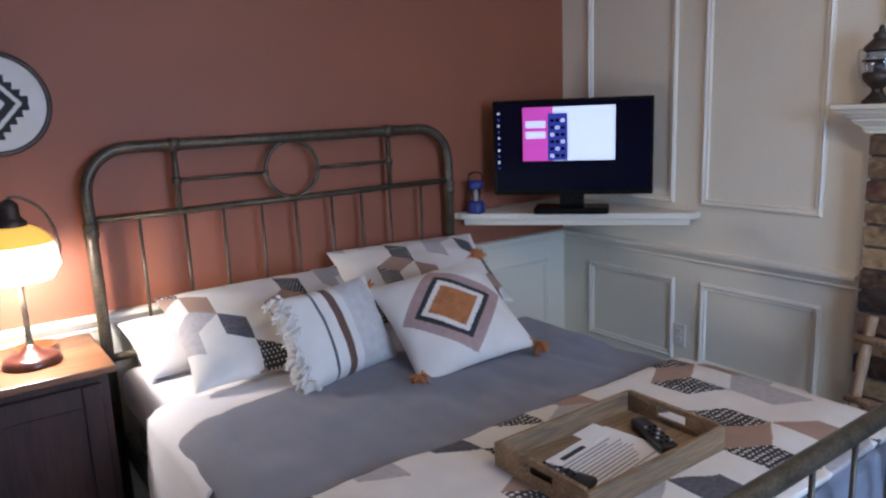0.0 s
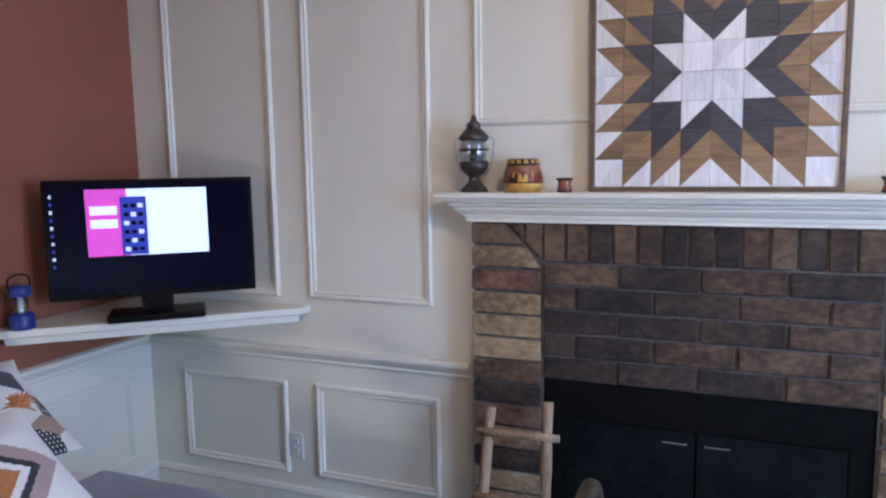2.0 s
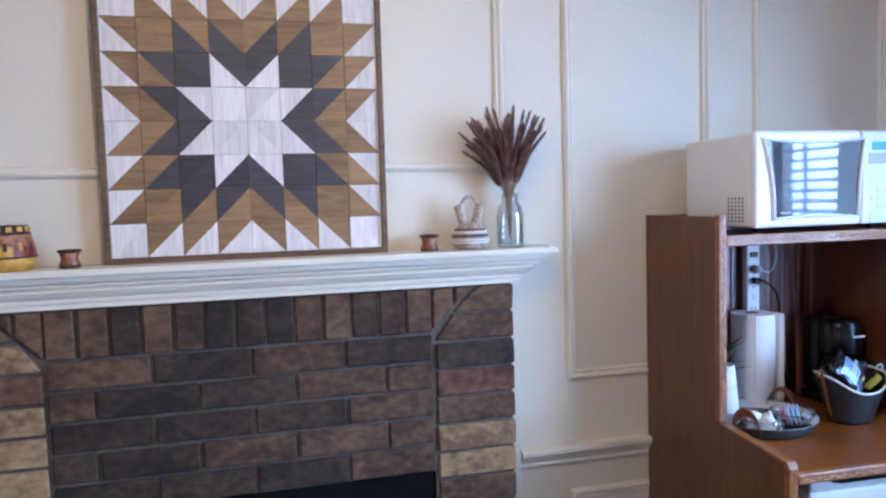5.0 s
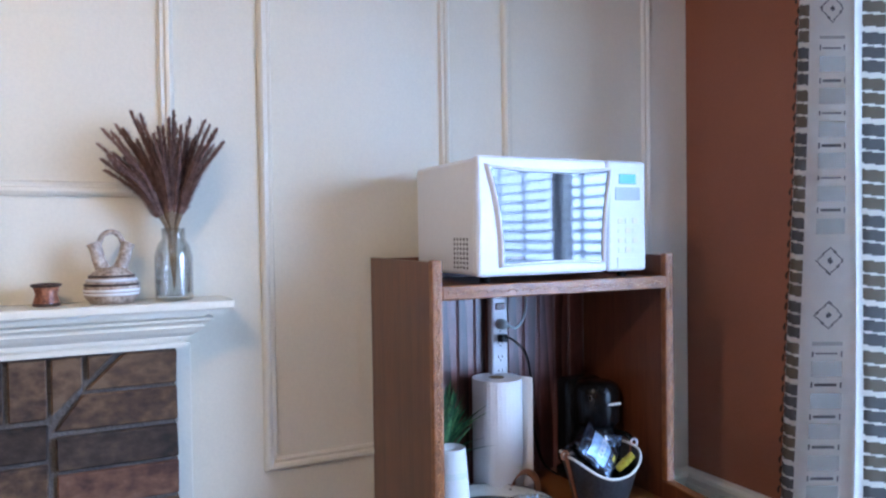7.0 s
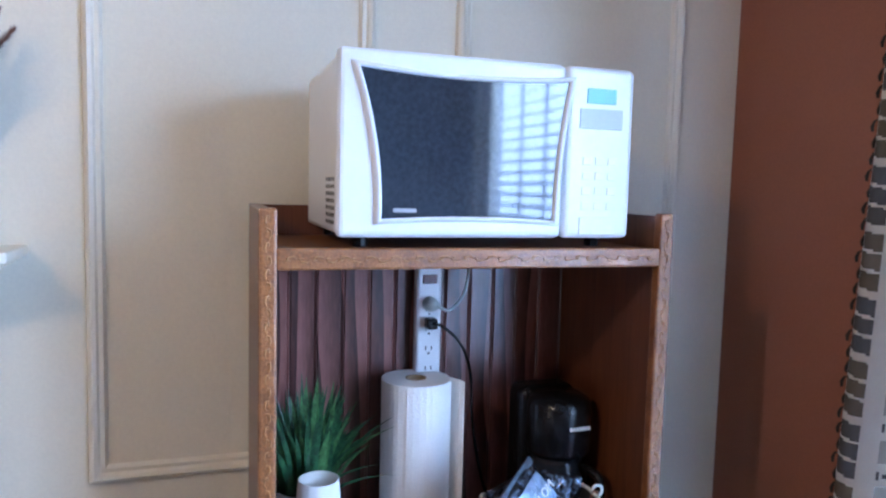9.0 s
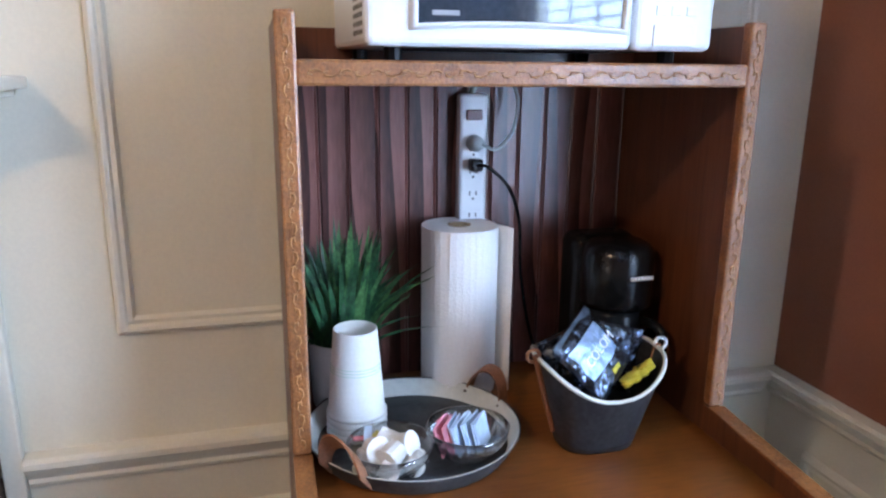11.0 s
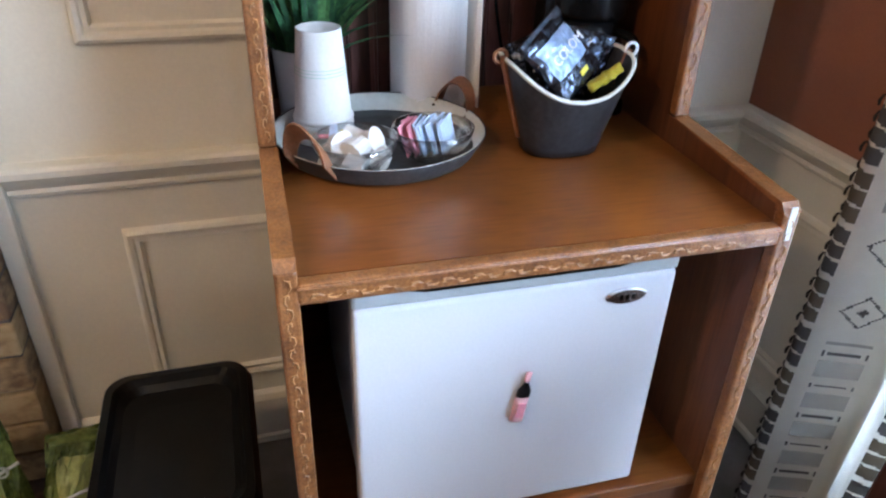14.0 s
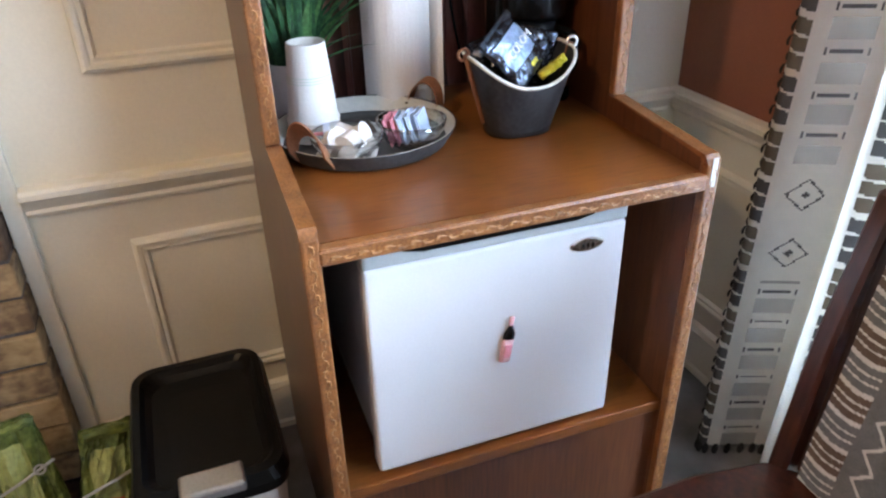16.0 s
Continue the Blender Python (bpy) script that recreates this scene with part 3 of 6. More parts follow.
for y0, y1, z0 in ((FB_Y1, 1.172, 0), (-0.400, FB_Y0, 0), (FB_Y0, FB_Y1, FB_Z)):
    fpart("mortar_bed", boxed(XB + 0.012, XE - 0.001, y0, y1, z0, 1.351), M_MORTAR, "grey mortar")
for y0, y1 in ((1.178, 1.213), (-0.443, -0.408)):
    fpart("side_trim", boxed(XE - 0.024, XE - 0.001, y0, y1, 0, 1.35, bevel=0.003), M_TRIM, "white side trim board")
b = bm_new()
box(b, XE + 0.44, XE + 0.46, FB_Y0, FB_Y1, 0, FB_Z)
box(b, XB + 0.03, XE + 0.44, FB_Y0 - 0.02, FB_Y0 + 0.004, 0, FB_Z)
box(b, XB + 0.03, XE + 0.44, FB_Y1 - 0.004, FB_Y1 + 0.02, 0, FB_Z)
box(b, XE + 0.0, XE + 0.44, FB_Y0 + 0.004, FB_Y1 - 0.004, FB_Z - 0.02, FB_Z)
fpart("firebox", b, M_SOOT, "soot-black firebox")
b = bm_new()
box(b, XB + 0.02, XB + 0.035, FB_Y0, FB_Y1, 0.64, FB_Z - 0.002, bevel=0.003)
box(b, XB + 0.02, XB + 0.035, FB_Y0, FB_Y0 + 0.07, 0, 0.64, bevel=0.003)
box(b, XB + 0.02, XB + 0.035, FB_Y1 - 0.07, FB_Y1, 0, 0.64, bevel=0.003)
fpart("door_frame", b, M_BLACK, "black metal door frame")
ym = (FB_Y0 + FB_Y1) / 2
for y0, y1, hy in ((FB_Y0 + 0.072, ym - 0.003, ym - 0.03), (ym + 0.003, FB_Y1 - 0.072, ym + 0.03)):
    d = fpart("glass_door", boxed(XB + 0.024, XB + 0.032, y0, y1, 0.03, 0.637, bevel=0.002), M_DARKGLASS, "smoked glass door")
    hb = bm_new()
    tube(hb, [(XB + 0.020, hy, 0.60), (XB + 0.006, hy, 0.60), (XB + 0.006, hy + (0.08 if hy < ym else -0.08) * -1, 0.60)], 0.0025, 8)
    bmesh.ops.translate(hb, verts=hb.verts, vec=(-XB, -0.386, 0))
    part("door_pull", hb, M_STEEL, d)

rng = random.Random(5)
CH, J = 0.0852, 0.010
Z0S, ZTOP = 1.211, 1.352


def brick_poly(poly, m, deep=0.03):
    """A brick from its outline in (y, z), slightly proud or set back."""
    cy, cz = sum(p[0] for p in poly) / len(poly), sum(p[1] for p in poly) / len(poly)
    b = bm_new()
    out = rng.uniform(-0.003, 0.003)
    prism(b, [(p[0] - cy + rng.uniform(-0.0015, 0.0015), p[1] - cz + rng.uniform(-0.0015, 0.0015)) for p in poly], "x", out, deep, bevel=0.0035)
    ob = new("brick", finish(b, "brick", m))
    ob.parent, ob.location = fire, (0, cy - 0.386, cz)
    return ob


def rect(y0, y1, z0, z1):
    return [(y0 + J / 2, z0 + J / 2), (y1 - J / 2, z0 + J / 2), (y1 - J / 2, z1 - J / 2), (y0 + J / 2, z1 - J / 2)]


side_l = [M_BRICK_BROWN, M_BRICK_TAN, M_BRICK_RED, M_BRICK_TAN, M_BRICK_TAN, M_BRICK_TAN, M_BRICK_BROWN, M_BRICK_DARK, M_BRICK_RED, M_BRICK_TAN, M_BRICK_BROWN, M_BRICK_TAN, M_BRICK_TAN, M_BRICK_RED, M_BRICK_BROWN, M_BRICK_TAN]
side_r = [M_BRICK_BROWN, M_BRICK_BROWN, M_BRICK_DARK, M_BRICK_RED, M_BRICK_BROWN, M_BRICK_TAN, M_BRICK_TAN, M_BRICK_BROWN, M_BRICK_TAN, M_BRICK_TAN, M_BRICK_TAN, M_BRICK_TAN, M_BRICK_TAN, M_BRICK_TAN, M_BRICK_TAN, M_BRICK_BROWN]
YL0, YL1, YR0, YR1 = FB_Y1 + 0.004, 1.178, -0.405, FB_Y0 - 0.004
zt = ZTOP
for i in range(16):
    z1, z0 = zt - i * CH, max(zt - (i + 1) * CH, 0)
    if i < 2:
        # cut along the mitre that runs up from the lintel's corner
        k1, k0 = z1 - Z0S - J / 2, max(z0 - Z0S, -0.004)
        brick_poly([(YL0 + k0 + 0.008, z0 + J / 2), (YL1, z0 + J / 2), (YL1, z1 - J / 2), (YL0 + k1 + 0.008, z1 - J / 2)], side_l[i], 0.083)
        brick_poly([(YR0, z0 + J / 2), (YR1 - k0 - 0.008, z0 + J / 2), (YR1 - k1 - 0.008, z1 - J / 2), (YR0, z1 - J / 2)], side_r[i], 0.083)
    else:
        brick_poly([(YL0 + J / 2, z0 + J / 2), (YL1, z0 + J / 2), (YL1, z1 - J / 2), (YL0 + J / 2, z1 - J / 2)], side_l[i], 0.083)
        brick_poly([(YR0, z0 + J / 2), (YR1 - J / 2, z0 + J / 2), (YR1 - J / 2, z1 - J / 2), (YR0, z1 - J / 2)], side_r[i], 0.083)
for a, s in ((YL0, 1), (YR1, -1)):
    brick_poly([(a, Z0S + J), (a, ZTOP - J / 2), (a + s * 0.06, ZTOP - J / 2), (a + s * 0.06, Z0S + 0.070)], M_BRICK_BROWN)
    brick_poly([(a + s * 0.07, Z0S + 0.080), (a + s * 0.07, ZTOP - J / 2), (a + s * 0.124, ZTOP - J / 2)], M_BRICK_BROWN)
n = 13
pw = (FB_Y1 - FB_Y0) / n
for i in range(n):
    y1 = FB_Y1 - i * pw
    brick_poly(rect(y1 - pw, y1, Z0S, ZTOP), (M_BRICK_BROWN, M_BRICK_BROWN, M_BRICK_DARK, M_BRICK_BROWN)[i % 4] if i not in (5, 6, 7) else M_BRICK_DARK)
for r in range(5):
    z1 = Z0S - r * CH
    L = (FB_Y1 - FB_Y0) / 4
    cuts = [0, 1, 2, 3, 4] if r % 2 == 0 else [0, 0.45, 1.45, 2.45, 3.45, 4]
    for i, (c0, c1) in enumerate(zip(cuts, cuts[1:])):
        m = M_BRICK_BROWN if rng.random() < 0.3 else M_BRICK_DARK
        if (r, i) in ((1, 3), (1, 4), (2, 3), (3, 2)):
            m = M_BRICK_BROWN
        brick_poly(rect(FB_Y1 - c1 * L, FB_Y1 - c0 * L, z1 - CH, z1), m)

# mantel shelf with its stepped crown
mant = thing("mantel_shelf", 3.41, 0.386, 1.352, "white painted mantel shelf with a stepped crown moulding", "mantel")
steps = [(0.000, 0.000), (0.014, 0.000), (0.014, 0.011), (0.006, 0.013), (0.006, 0.017), (0.022, 0.019), (0.022, 0.027), (0.030, 0.030), (0.040, 0.036), (0.054, 0.048), (0.047, 0.050), (0.047, 0.054), (0.070, 0.062), (0.072, 0.068), (0.056, 0.070), (0.056, 0.076), (0.094, 0.077), (0.094, 0.088)]
b = bm_new()
rings = []
for o, z in steps:
    f = o * 0.62
    rings.append([b.verts.new(v) for v in ((-0.002, -0.797 - o, z), (-0.085 - f, -0.797 - o, z), (-0.085 - f, 0.797 + o, z), (-0.002, 0.797 + o, z))])
for r0, r1 in zip(rings, rings[1:]):
    for i in range(4):
        b.faces.new((r0[i], r0[(i + 1) % 4], r1[(i + 1) % 4], r1[i]))
b.faces.new(rings[0])
b.faces.new(rings[-1])
part("crown", b, M_TRIM, mant)
part("shelf_board", boxed(-0.158, -0.002, -0.912, 0.912, 0.0885, 0.108, bevel=0.004), M_TRIM, mant)
MZ = 1.352 + 0.108

# ---- on the mantel ----
art = thing("wall_art", 3.395, 0.364, MZ, "square wooden lath star picture in white, tan and charcoal", "wall art")
AS = 0.782
fw = 0.016
for y0, y1, z0, z1 in ((-AS / 2, AS / 2, 0, fw), (-AS / 2, AS / 2, AS - fw, AS), (-AS / 2, -AS / 2 + fw, fw, AS - fw), (AS / 2 - fw, AS / 2, fw, AS - fw)):
    part("frame_bar", boxed(-0.034, 0.0, y0, y1, z0, z1, bevel=0.0015, seg=1), M_ARTFRAME, art)
part("backing", boxed(-0.014, -0.001, -AS / 2 + fw, AS / 2 - fw, fw, AS - fw), M_ARTFRAME, art)
cell = (AS - 2 * fw) / 8
cols = (M_ARTWHITE, M_ARTTAN, M_ARTDARK, M_ARTWHITE)
for r in range(8):
    for c in range(8):
        fr, fc = r >= 4, c >= 4
        rr, cc = (7 - r if fr else r), (7 - c if fc else c)
        y0, z1 = AS / 2 - fw - c * cell, AS - fw - r * cell
        g = 0.0006
        tl, tr, br_, bl_ = (y0 - g, z1 - g), (y0 - cell + g, z1 - g), (y0 - cell + g, z1 - cell + g), (y0 - g, z1 - cell + g)
        # the two halves, split along the diagonal that points to the middle
        if fr == fc:
            halves = ((tl, tr, br_), (tl, br_, bl_)) if not fr else ((br_, bl_, tl), (br_, tl, tr))
        else:
            halves = ((tr, tl, bl_), (tr, bl_, br_)) if fc else ((bl_, br_, tr), (bl_, tr, tl))
        lo, hi = min(rr, cc), max(rr, cc)
        if lo == hi:
            pair = (cols[lo], cols[lo])
        else:
            edge, inner = cols[lo], cols[min(lo + 1, 3)]
            pair = (edge, inner) if cc > rr else (inner, edge)
        for h, m in zip(halves, pair):
            b = bm_new()
            prism(b, list(h), "x", -0.0235 - 0.001 * ((r * 5 + c * 3) % 4) * 0.5, -0.0145)
            part("wood_piece", b, m, art)

lan = thing("oil_lantern", 3.335, 1.17, MZ, "dark bronze metal ship lantern with a glass globe", "lantern")
part("base", lathe(bm_new(), [(0, 0), (0.052, 0), (0.052, 0.008), (0.040, 0.020), (0.022, 0.040), (0.019, 0.052), (0.030, 0.062), (0, 0.062)], 8), M_OLDBRASS, lan)
part("lower_bowl", lathe(bm_new(), [(0, 0.06), (0.030, 0.062), (0.050, 0.085), (0.055, 0.105), (0.048, 0.112), (0, 0.112)], 20), M_OLDBRASS, lan, smooth=True)
part("globe", lathe(bm_new(), [(0.046, 0.112), (0.052, 0.14), (0.052, 0.165), (0.046, 0.192), (0.044, 0.192), (0.050, 0.165), (0.050, 0.14), (0.044, 0.112)], 24), M_GLASS, lan, "clear glass globe", smooth=True)
part("burner", lathe(bm_new(), [(0, 0.112), (0.018, 0.112), (0.020, 0.135), (0.010, 0.150), (0, 0.150)], 12), M_OLDBRASS, lan)
part("band", tube(bm_new(), ring_pts((0, 0, 0.153), 0.0535, "z", 24), 0.004, 6, True), M_OLDBRASS, lan)
part("cap", lathe(bm_new(), [(0.053, 0.188), (0.056, 0.196), (0.048, 0.208), (0.030, 0.226), (0.024, 0.232), (0.028, 0.240), (0.026, 0.248), (0.012, 0.256), (0.010, 0.266), (0.006, 0.276), (0, 0.278)], 20), M_OLDBRASS, lan, smooth=True)
for s in (-1, 1):
    part("handle_wire", tube(bm_new(), lerp_path([(0, s * 0.056, 0.195), (0, s * 0.074, 0.19), (0, s * 0.072, 0.14), (0, s * 0.062, 0.09), (0, s * 0.042, 0.06)], 14), 0.0022, 6), M_STEEL, lan)

pot = thing("painted_pot", 3.335, 0.985, MZ, "brown painted pottery pot with an ochre base and carved band", "pot")
prof = [(0, 0), (0.058, 0), (0.068, 0.018), (0.071, 0.035), (0.066, 0.07), (0.056, 0.105), (0.052, 0.118), (0.049, 0.118), (0.046, 0.105), (0.05, 0.05), (0, 0.02)]
part("lower_body", lathe(bm_new(), prof[:4] + [(0, 0.035)], 28), M_OCHRE, pot, "ochre glazed base", smooth=True)
part("body", lathe(bm_new(), [(0.0712, 0.0352), (0.066, 0.07), (0.058, 0.098)], 28), M_TERRA, pot, smooth=True)
part("rim", lathe(bm_new(), [(0.058, 0.098), (0.053, 0.118), (0.049, 0.118), (0.050, 0.098), (0, 0.06)], 28), M_BLACKGLAZE, pot, smooth=True)
for zz, rr in ((0.036, 0.0705), (0.096, 0.0578)):
    part("painted_band", tube(bm_new(), ring_pts((0, 0, zz), rr, "z", 28), 0.0028, 6, True), M_BLACKGLAZE, pot)
for k in range(14):
    a = 2 * math.pi * k / 14
    b = boxed(-0.003, 0.003, -0.007, 0.007, -0.006, 0.006)
    bmesh.ops.transform(b, matrix=Matrix.Translation((0.0545 * math.cos(a), 0.0545 * math.sin(a), 0.108)) @ Matrix.Rotation(a, 4, "Z"), verts=b.verts)
    part("painted_mark", b, M_OCHRE, pot)
for k in range(12):
    # painted panels round the belly, each with a small dark figure
    a0, a1 = 2 * math.pi * (k + 0.04) / 12, 2 * math.pi * (k + 0.96) / 12
    b = bm_new()
    surface(b, 5, 4, lambda u, v: Vector(((0.0716 - 0.0128 * v ** 1.25) * math.cos(a0 + u * (a1 - a0)), (0.0716 - 0.0128 * v ** 1.25) * math.sin(a0 + u * (a1 - a0)), 0.038 + v * 0.056)))
    part("painted_panel", b, (M_BLACKGLAZE, M_TERRA, M_REDGLAZE, M_OCHRE)[(k * 3 + k // 4) % 4], pot, smooth=True)
    am = (a0 + a1) / 2
    b = boxed(-0.0015, 0.0015, -0.005, 0.005, -0.012, 0.010, bevel=0.001, seg=1)
    bmesh.ops.transform(b, matrix=Matrix.Translation((0.0672 * math.cos(am), 0.0672 * math.sin(am), 0.064)) @ Matrix.Rotation(am, 4, "Z") @ Matrix.Rotation(radians(-12), 4, "Y"), verts=b.verts)
    part("painted_motif", b, M_OCHRE if k % 2 else M_BLACKGLAZE, pot)

for y in (0.836, -0.147):
    c = thing("candle_cup", 3.335, y, MZ, "small red-brown painted pottery cup with a waist", "cup", group="mantel cups")
    part("body", lathe(bm_new(), [(0, 0), (0.024, 0), (0.026, 0.008), (0.021, 0.026), (0.027, 0.044), (0.024, 0.044), (0.018, 0.028), (0, 0.012)], 20), M_TERRA, c, smooth=True)
    part("rim_band", tube(bm_new(), ring_pts((0, 0, 0.045), 0.0265, "z", 20), 0.004, 6, True), M_BLACKGLAZE, c)
    part("foot_band", tube(bm_new(), ring_pts((0, 0, 0.004), 0.0245, "z", 20), 0.0035, 6, True), M_BLACKGLAZE, c)

v = thing("wedding_vase", 3.335, -0.275, MZ, "banded stoneware wedding vase with two spouts", "vase")
part("body", lathe(bm_new(), [(0, 0), (0.044, 0), (0.056, 0.016), (0.058, 0.034), (0.046, 0.062), (0.028, 0.078), (0, 0.082)], 28), M_STONEPOT, v, smooth=True)
for zz, rr, m in ((0.022, 0.0575, M_POT), (0.030, 0.0583, M_POT), (0.042, 0.0562, M_BLACKGLAZE), (0.052, 0.0522, M_POT), (0.060, 0.0475, M_BLACKGLAZE)):
    part("glaze_band", tube(bm_new(), ring_pts((0, 0, zz), rr - 0.002, "z", 28), 0.0032, 6, True), m, v)
for s in (-1, 1):
    part("spout", tube(bm_new(), lerp_path([(0, s * 0.012, 0.066), (0, s * 0.024, 0.092), (0, s * 0.030, 0.118), (0, s * 0.036, 0.134)], 12), [0.017 - 0.0009 * i + 0.00006 * i * i for i in range(13)], 12), M_STONEPOT, v, smooth=True)
part("handle", tube(bm_new(), lerp_path([(0, -0.026, 0.128), (0, -0.016, 0.150), (0, 0, 0.158), (0, 0.016, 0.150), (0, 0.026, 0.128)], 16), 0.0060, 8), M_STONEPOT, v, smooth=True)

g = thing("glass_vase", 3.335, -0.405, MZ, "clear glass bottle vase holding dried reed plumes", "vase")
part("bottle", lathe(bm_new(), [(0, 0), (0.040, 0), (0.042, 0.01), (0.042, 0.10), (0.036, 0.125), (0.026, 0.14), (0.026, 0.165), (0.0235, 0.165), (0.0235, 0.14), (0.033, 0.124), (0.039, 0.10), (0.039, 0.012), (0, 0.008)], 28), M_GLASS, g, smooth=True)
pl = thing("dried_plumes", 3.335, -0.405, MZ + 0.012, "bunch of dark purple-brown dried reed plumes in a vase", "dried plant")
r2 = random.Random(8)
for k in range(40):
    ang = -0.74 + 1.22 * (k + r2.uniform(-0.45, 0.45)) / 39
    lean = r2.uniform(-0.55, 0.16)
    L = r2.uniform(0.20, 0.285) * (1 - 0.20 * abs(ang))
    neck = Vector((lean * 0.012, -ang * 0.02, 0.15))
    tip = neck + Vector((lean * 0.14, -L * math.sin(ang), L * math.cos(ang)))
    bend = neck.lerp(tip, 0.5) + Vector((0, 0.10 * (tip.y - neck.y) * -1, 0.012))
    part("stem", tube(bm_new(), lerp_path([(0, 0, 0.01), neck * 0.6, neck, neck.lerp(bend, 0.6)], 12), 0.0013, 5), M_STEM, pl)
    head = lerp_path([neck.lerp(bend, 0.35), bend, tip], 16)
    nh = len(head) - 1
    b = bm_new()
    tube(b, head, [0.0035 * (1 - i / nh) ** 0.6 + 0.0006 for i in range(nh + 1)], 6)
    way = (tip - neck).normalized()
    for j in range(nh):
        full = 0.45 + 0.55 * math.sin(math.pi * min(1, (j + 1.5) / nh)) if j < nh * 0.8 else 0.85 - 0.7 * (j - nh * 0.8) / (nh * 0.2)
        for q in range(46):
            side = Vector((r2.uniform(-1, 1), r2.uniform(-1, 1), r2.uniform(-1, 1)))
            side = (side - way * side.dot(way)).normalized()
            root = head[j].lerp(head[j + 1], r2.random())
            e = root + (side * 0.62 + way * r2.uniform(0.5, 1.2)) * r2.uniform(0.012, 0.026) * full
            e.x = min(e.x, 0.068)
            s = way.cross(side) * 0.0012
            b.faces.new([b.verts.new(root + s), b.verts.new(e), b.verts.new(root - s)])
    part("plume", b, M_PLUME, pl)

# rustic ladder against the bricks
ld = thing("rustic_ladder", 3.2, 0.97, 0, "small rustic peeled-log ladder leaning on the brick fireplace", "ladder")
for y, top in ((0.115, 0.69), (-0.105, 0.73)):
    part("rail", tube(bm_new(), lerp_path([(-0.10, y * 1.12, 0), (-0.06, y * 1.06, 0.25), (-0.01, y, 0.5), (0.035, y * 0.96, top)], 12), [0.020 + 0.0015 * math.sin(i * 1.7) for i in range(13)], 10), M_POLE, ld, smooth=True)
for z in (0.16, 0.385, 0.61):
    x = -0.10 + 0.135 * z / 0.7 - 0.02
    part("rung", tube(bm_new(), [(x, 0.15, z - 0.004), (x - 0.003, 0.05, z), (x, -0.05, z + 0.003), (x, -0.15, z + 0.006)], [0.014, 0.016, 0.015, 0.014], 9), M_POLE, ld, smooth=True)

# ---- bed ----
BY, FY = 2.765, 0.585
BX0, BX1 = 0.935, 2.55
bed = thing("bed", (BX0 + BX1) / 2, 1.7, 0, "queen bed with an aged bronze tube frame, made up", "bed")
BCX = (BX0 + BX1) / 2


def bpart(name, bm, m, label="", smooth=True):
    bmesh.ops.translate(bm, verts=bm.verts, vec=(-BCX, -1.7, 0))
    return part(name, bm, m, bed, label, smooth)


def arch(y, ztop, rad, z0):
    pts = [(BX0, y, z0), (BX0, y, ztop - rad)]
    pts += [(BX0 + rad - rad * math.cos(a), y, ztop - rad + rad * math.sin(a)) for a in np.linspace(0.15, math.pi / 2, 8)]
    pts += [(BX1 - rad + rad * math.sin(a), y, ztop - rad + rad * math.cos(a)) for a in np.linspace(0, math.pi / 2 - 0.15, 8)]
    return pts + [(BX1, y, ztop - rad), (BX1, y, z0)]


bpart("headboard_tube", tube(bm_new(), arch(BY, 1.41, 0.16, 0.0), 0.022, 12), M_BRONZE)
bpart("headboard_rail", tube(bm_new(), [(BX0, BY, 1.155), (BX1, BY, 1.155)], 0.013, 10), M_BRONZE)
bpart("headboard_rail", tube(bm_new(), [(BX0, BY, 0.63), (BX1, BY, 0.63)], 0.016, 10), M_BRONZE)
for x in (1.257, 2.212):
    bpart("headboard_post", tube(bm_new(), [(x, BY, 1.155), (x, BY, 1.41)], 0.012, 8), M_BRONZE)
    bpart("collar", lathe(bm_new(), [(0.012, -0.014), (0.019, -0.01), (0.019, 0.01), (0.012, 0.014)], 10, (x, BY, 1.272)), M_BRONZE)
    bpart("collar", tube(bm_new(), [(x - 0.02, BY, 1.41), (x + 0.02, BY, 1.41)], 0.027, 12), M_BRONZE)
for x0, x1 in ((1.257, 1.62), (1.85, 2.212)):
    bpart("headboard_bar", tube(bm_new(), [(x0, BY, 1.272), (x1, BY, 1.272)], 0.008, 8), M_BRONZE)
for x in (1.615, 1.855):
    bpart("collar", lathe(bm_new(), [(0, -0.015), (0.014, -0.006), (0.014, 0.006), (0, 0.015)], 10, (x, BY, 1.272)), M_BRONZE)
bpart("headboard_ring", tube(bm_new(), ring_pts((1.735, BY, 1.278), 0.118, "y", 36), 0.009, 8, True), M_BRONZE)
for x in (1.104, 1.273, 1.424, 1.585, 1.738, 1.908, 2.056, 2.208, 2.382):
    bpart("spindle", tube(bm_new(), [(x, BY, 0.63), (x, BY, 1.155)], 0.0065, 8), M_BRONZE)
for x in (BX0, BX1):
    bpart("collar", lathe(bm_new(), [(0.022, -0.03), (0.028, -0.024), (0.028, -0.006), (0.024, 0), (0.028, 0.006), (0.028, 0.024), (0.022, 0.03)], 14, (x, BY, 1.12)), M_BRONZE)
bpart("footboard_tube", tube(bm_new(), arch(FY, 0.80, 0.085, 0.0), 0.022, 12), M_BRONZE)
bpart("footboard_rail", tube(bm_new(), [(BX0, FY, 0.36), (BX1, FY, 0.36)], 0.014, 10), M_BRONZE)
for x in np.linspace(BX0, BX1, 10)[1:-1]:
    bpart("spindle", tube(bm_new(), [(x, FY, 0.36), (x, FY, 0.79)], 0.0065, 8), M_BRONZE)
bpart("footboard_ring", tube(bm_new(), ring_pts((2.33, FY, 0.60), 0.075, "y", 28), 0.007, 8, True), M_BRONZE)
for x in (BX0 + 0.03, BX1 - 0.03):
    bpart("side_rail", boxed(x - 0.012, x + 0.012, FY, BY, 0.22, 0.32, bevel=0.004), M_BRONZE, smooth=False)
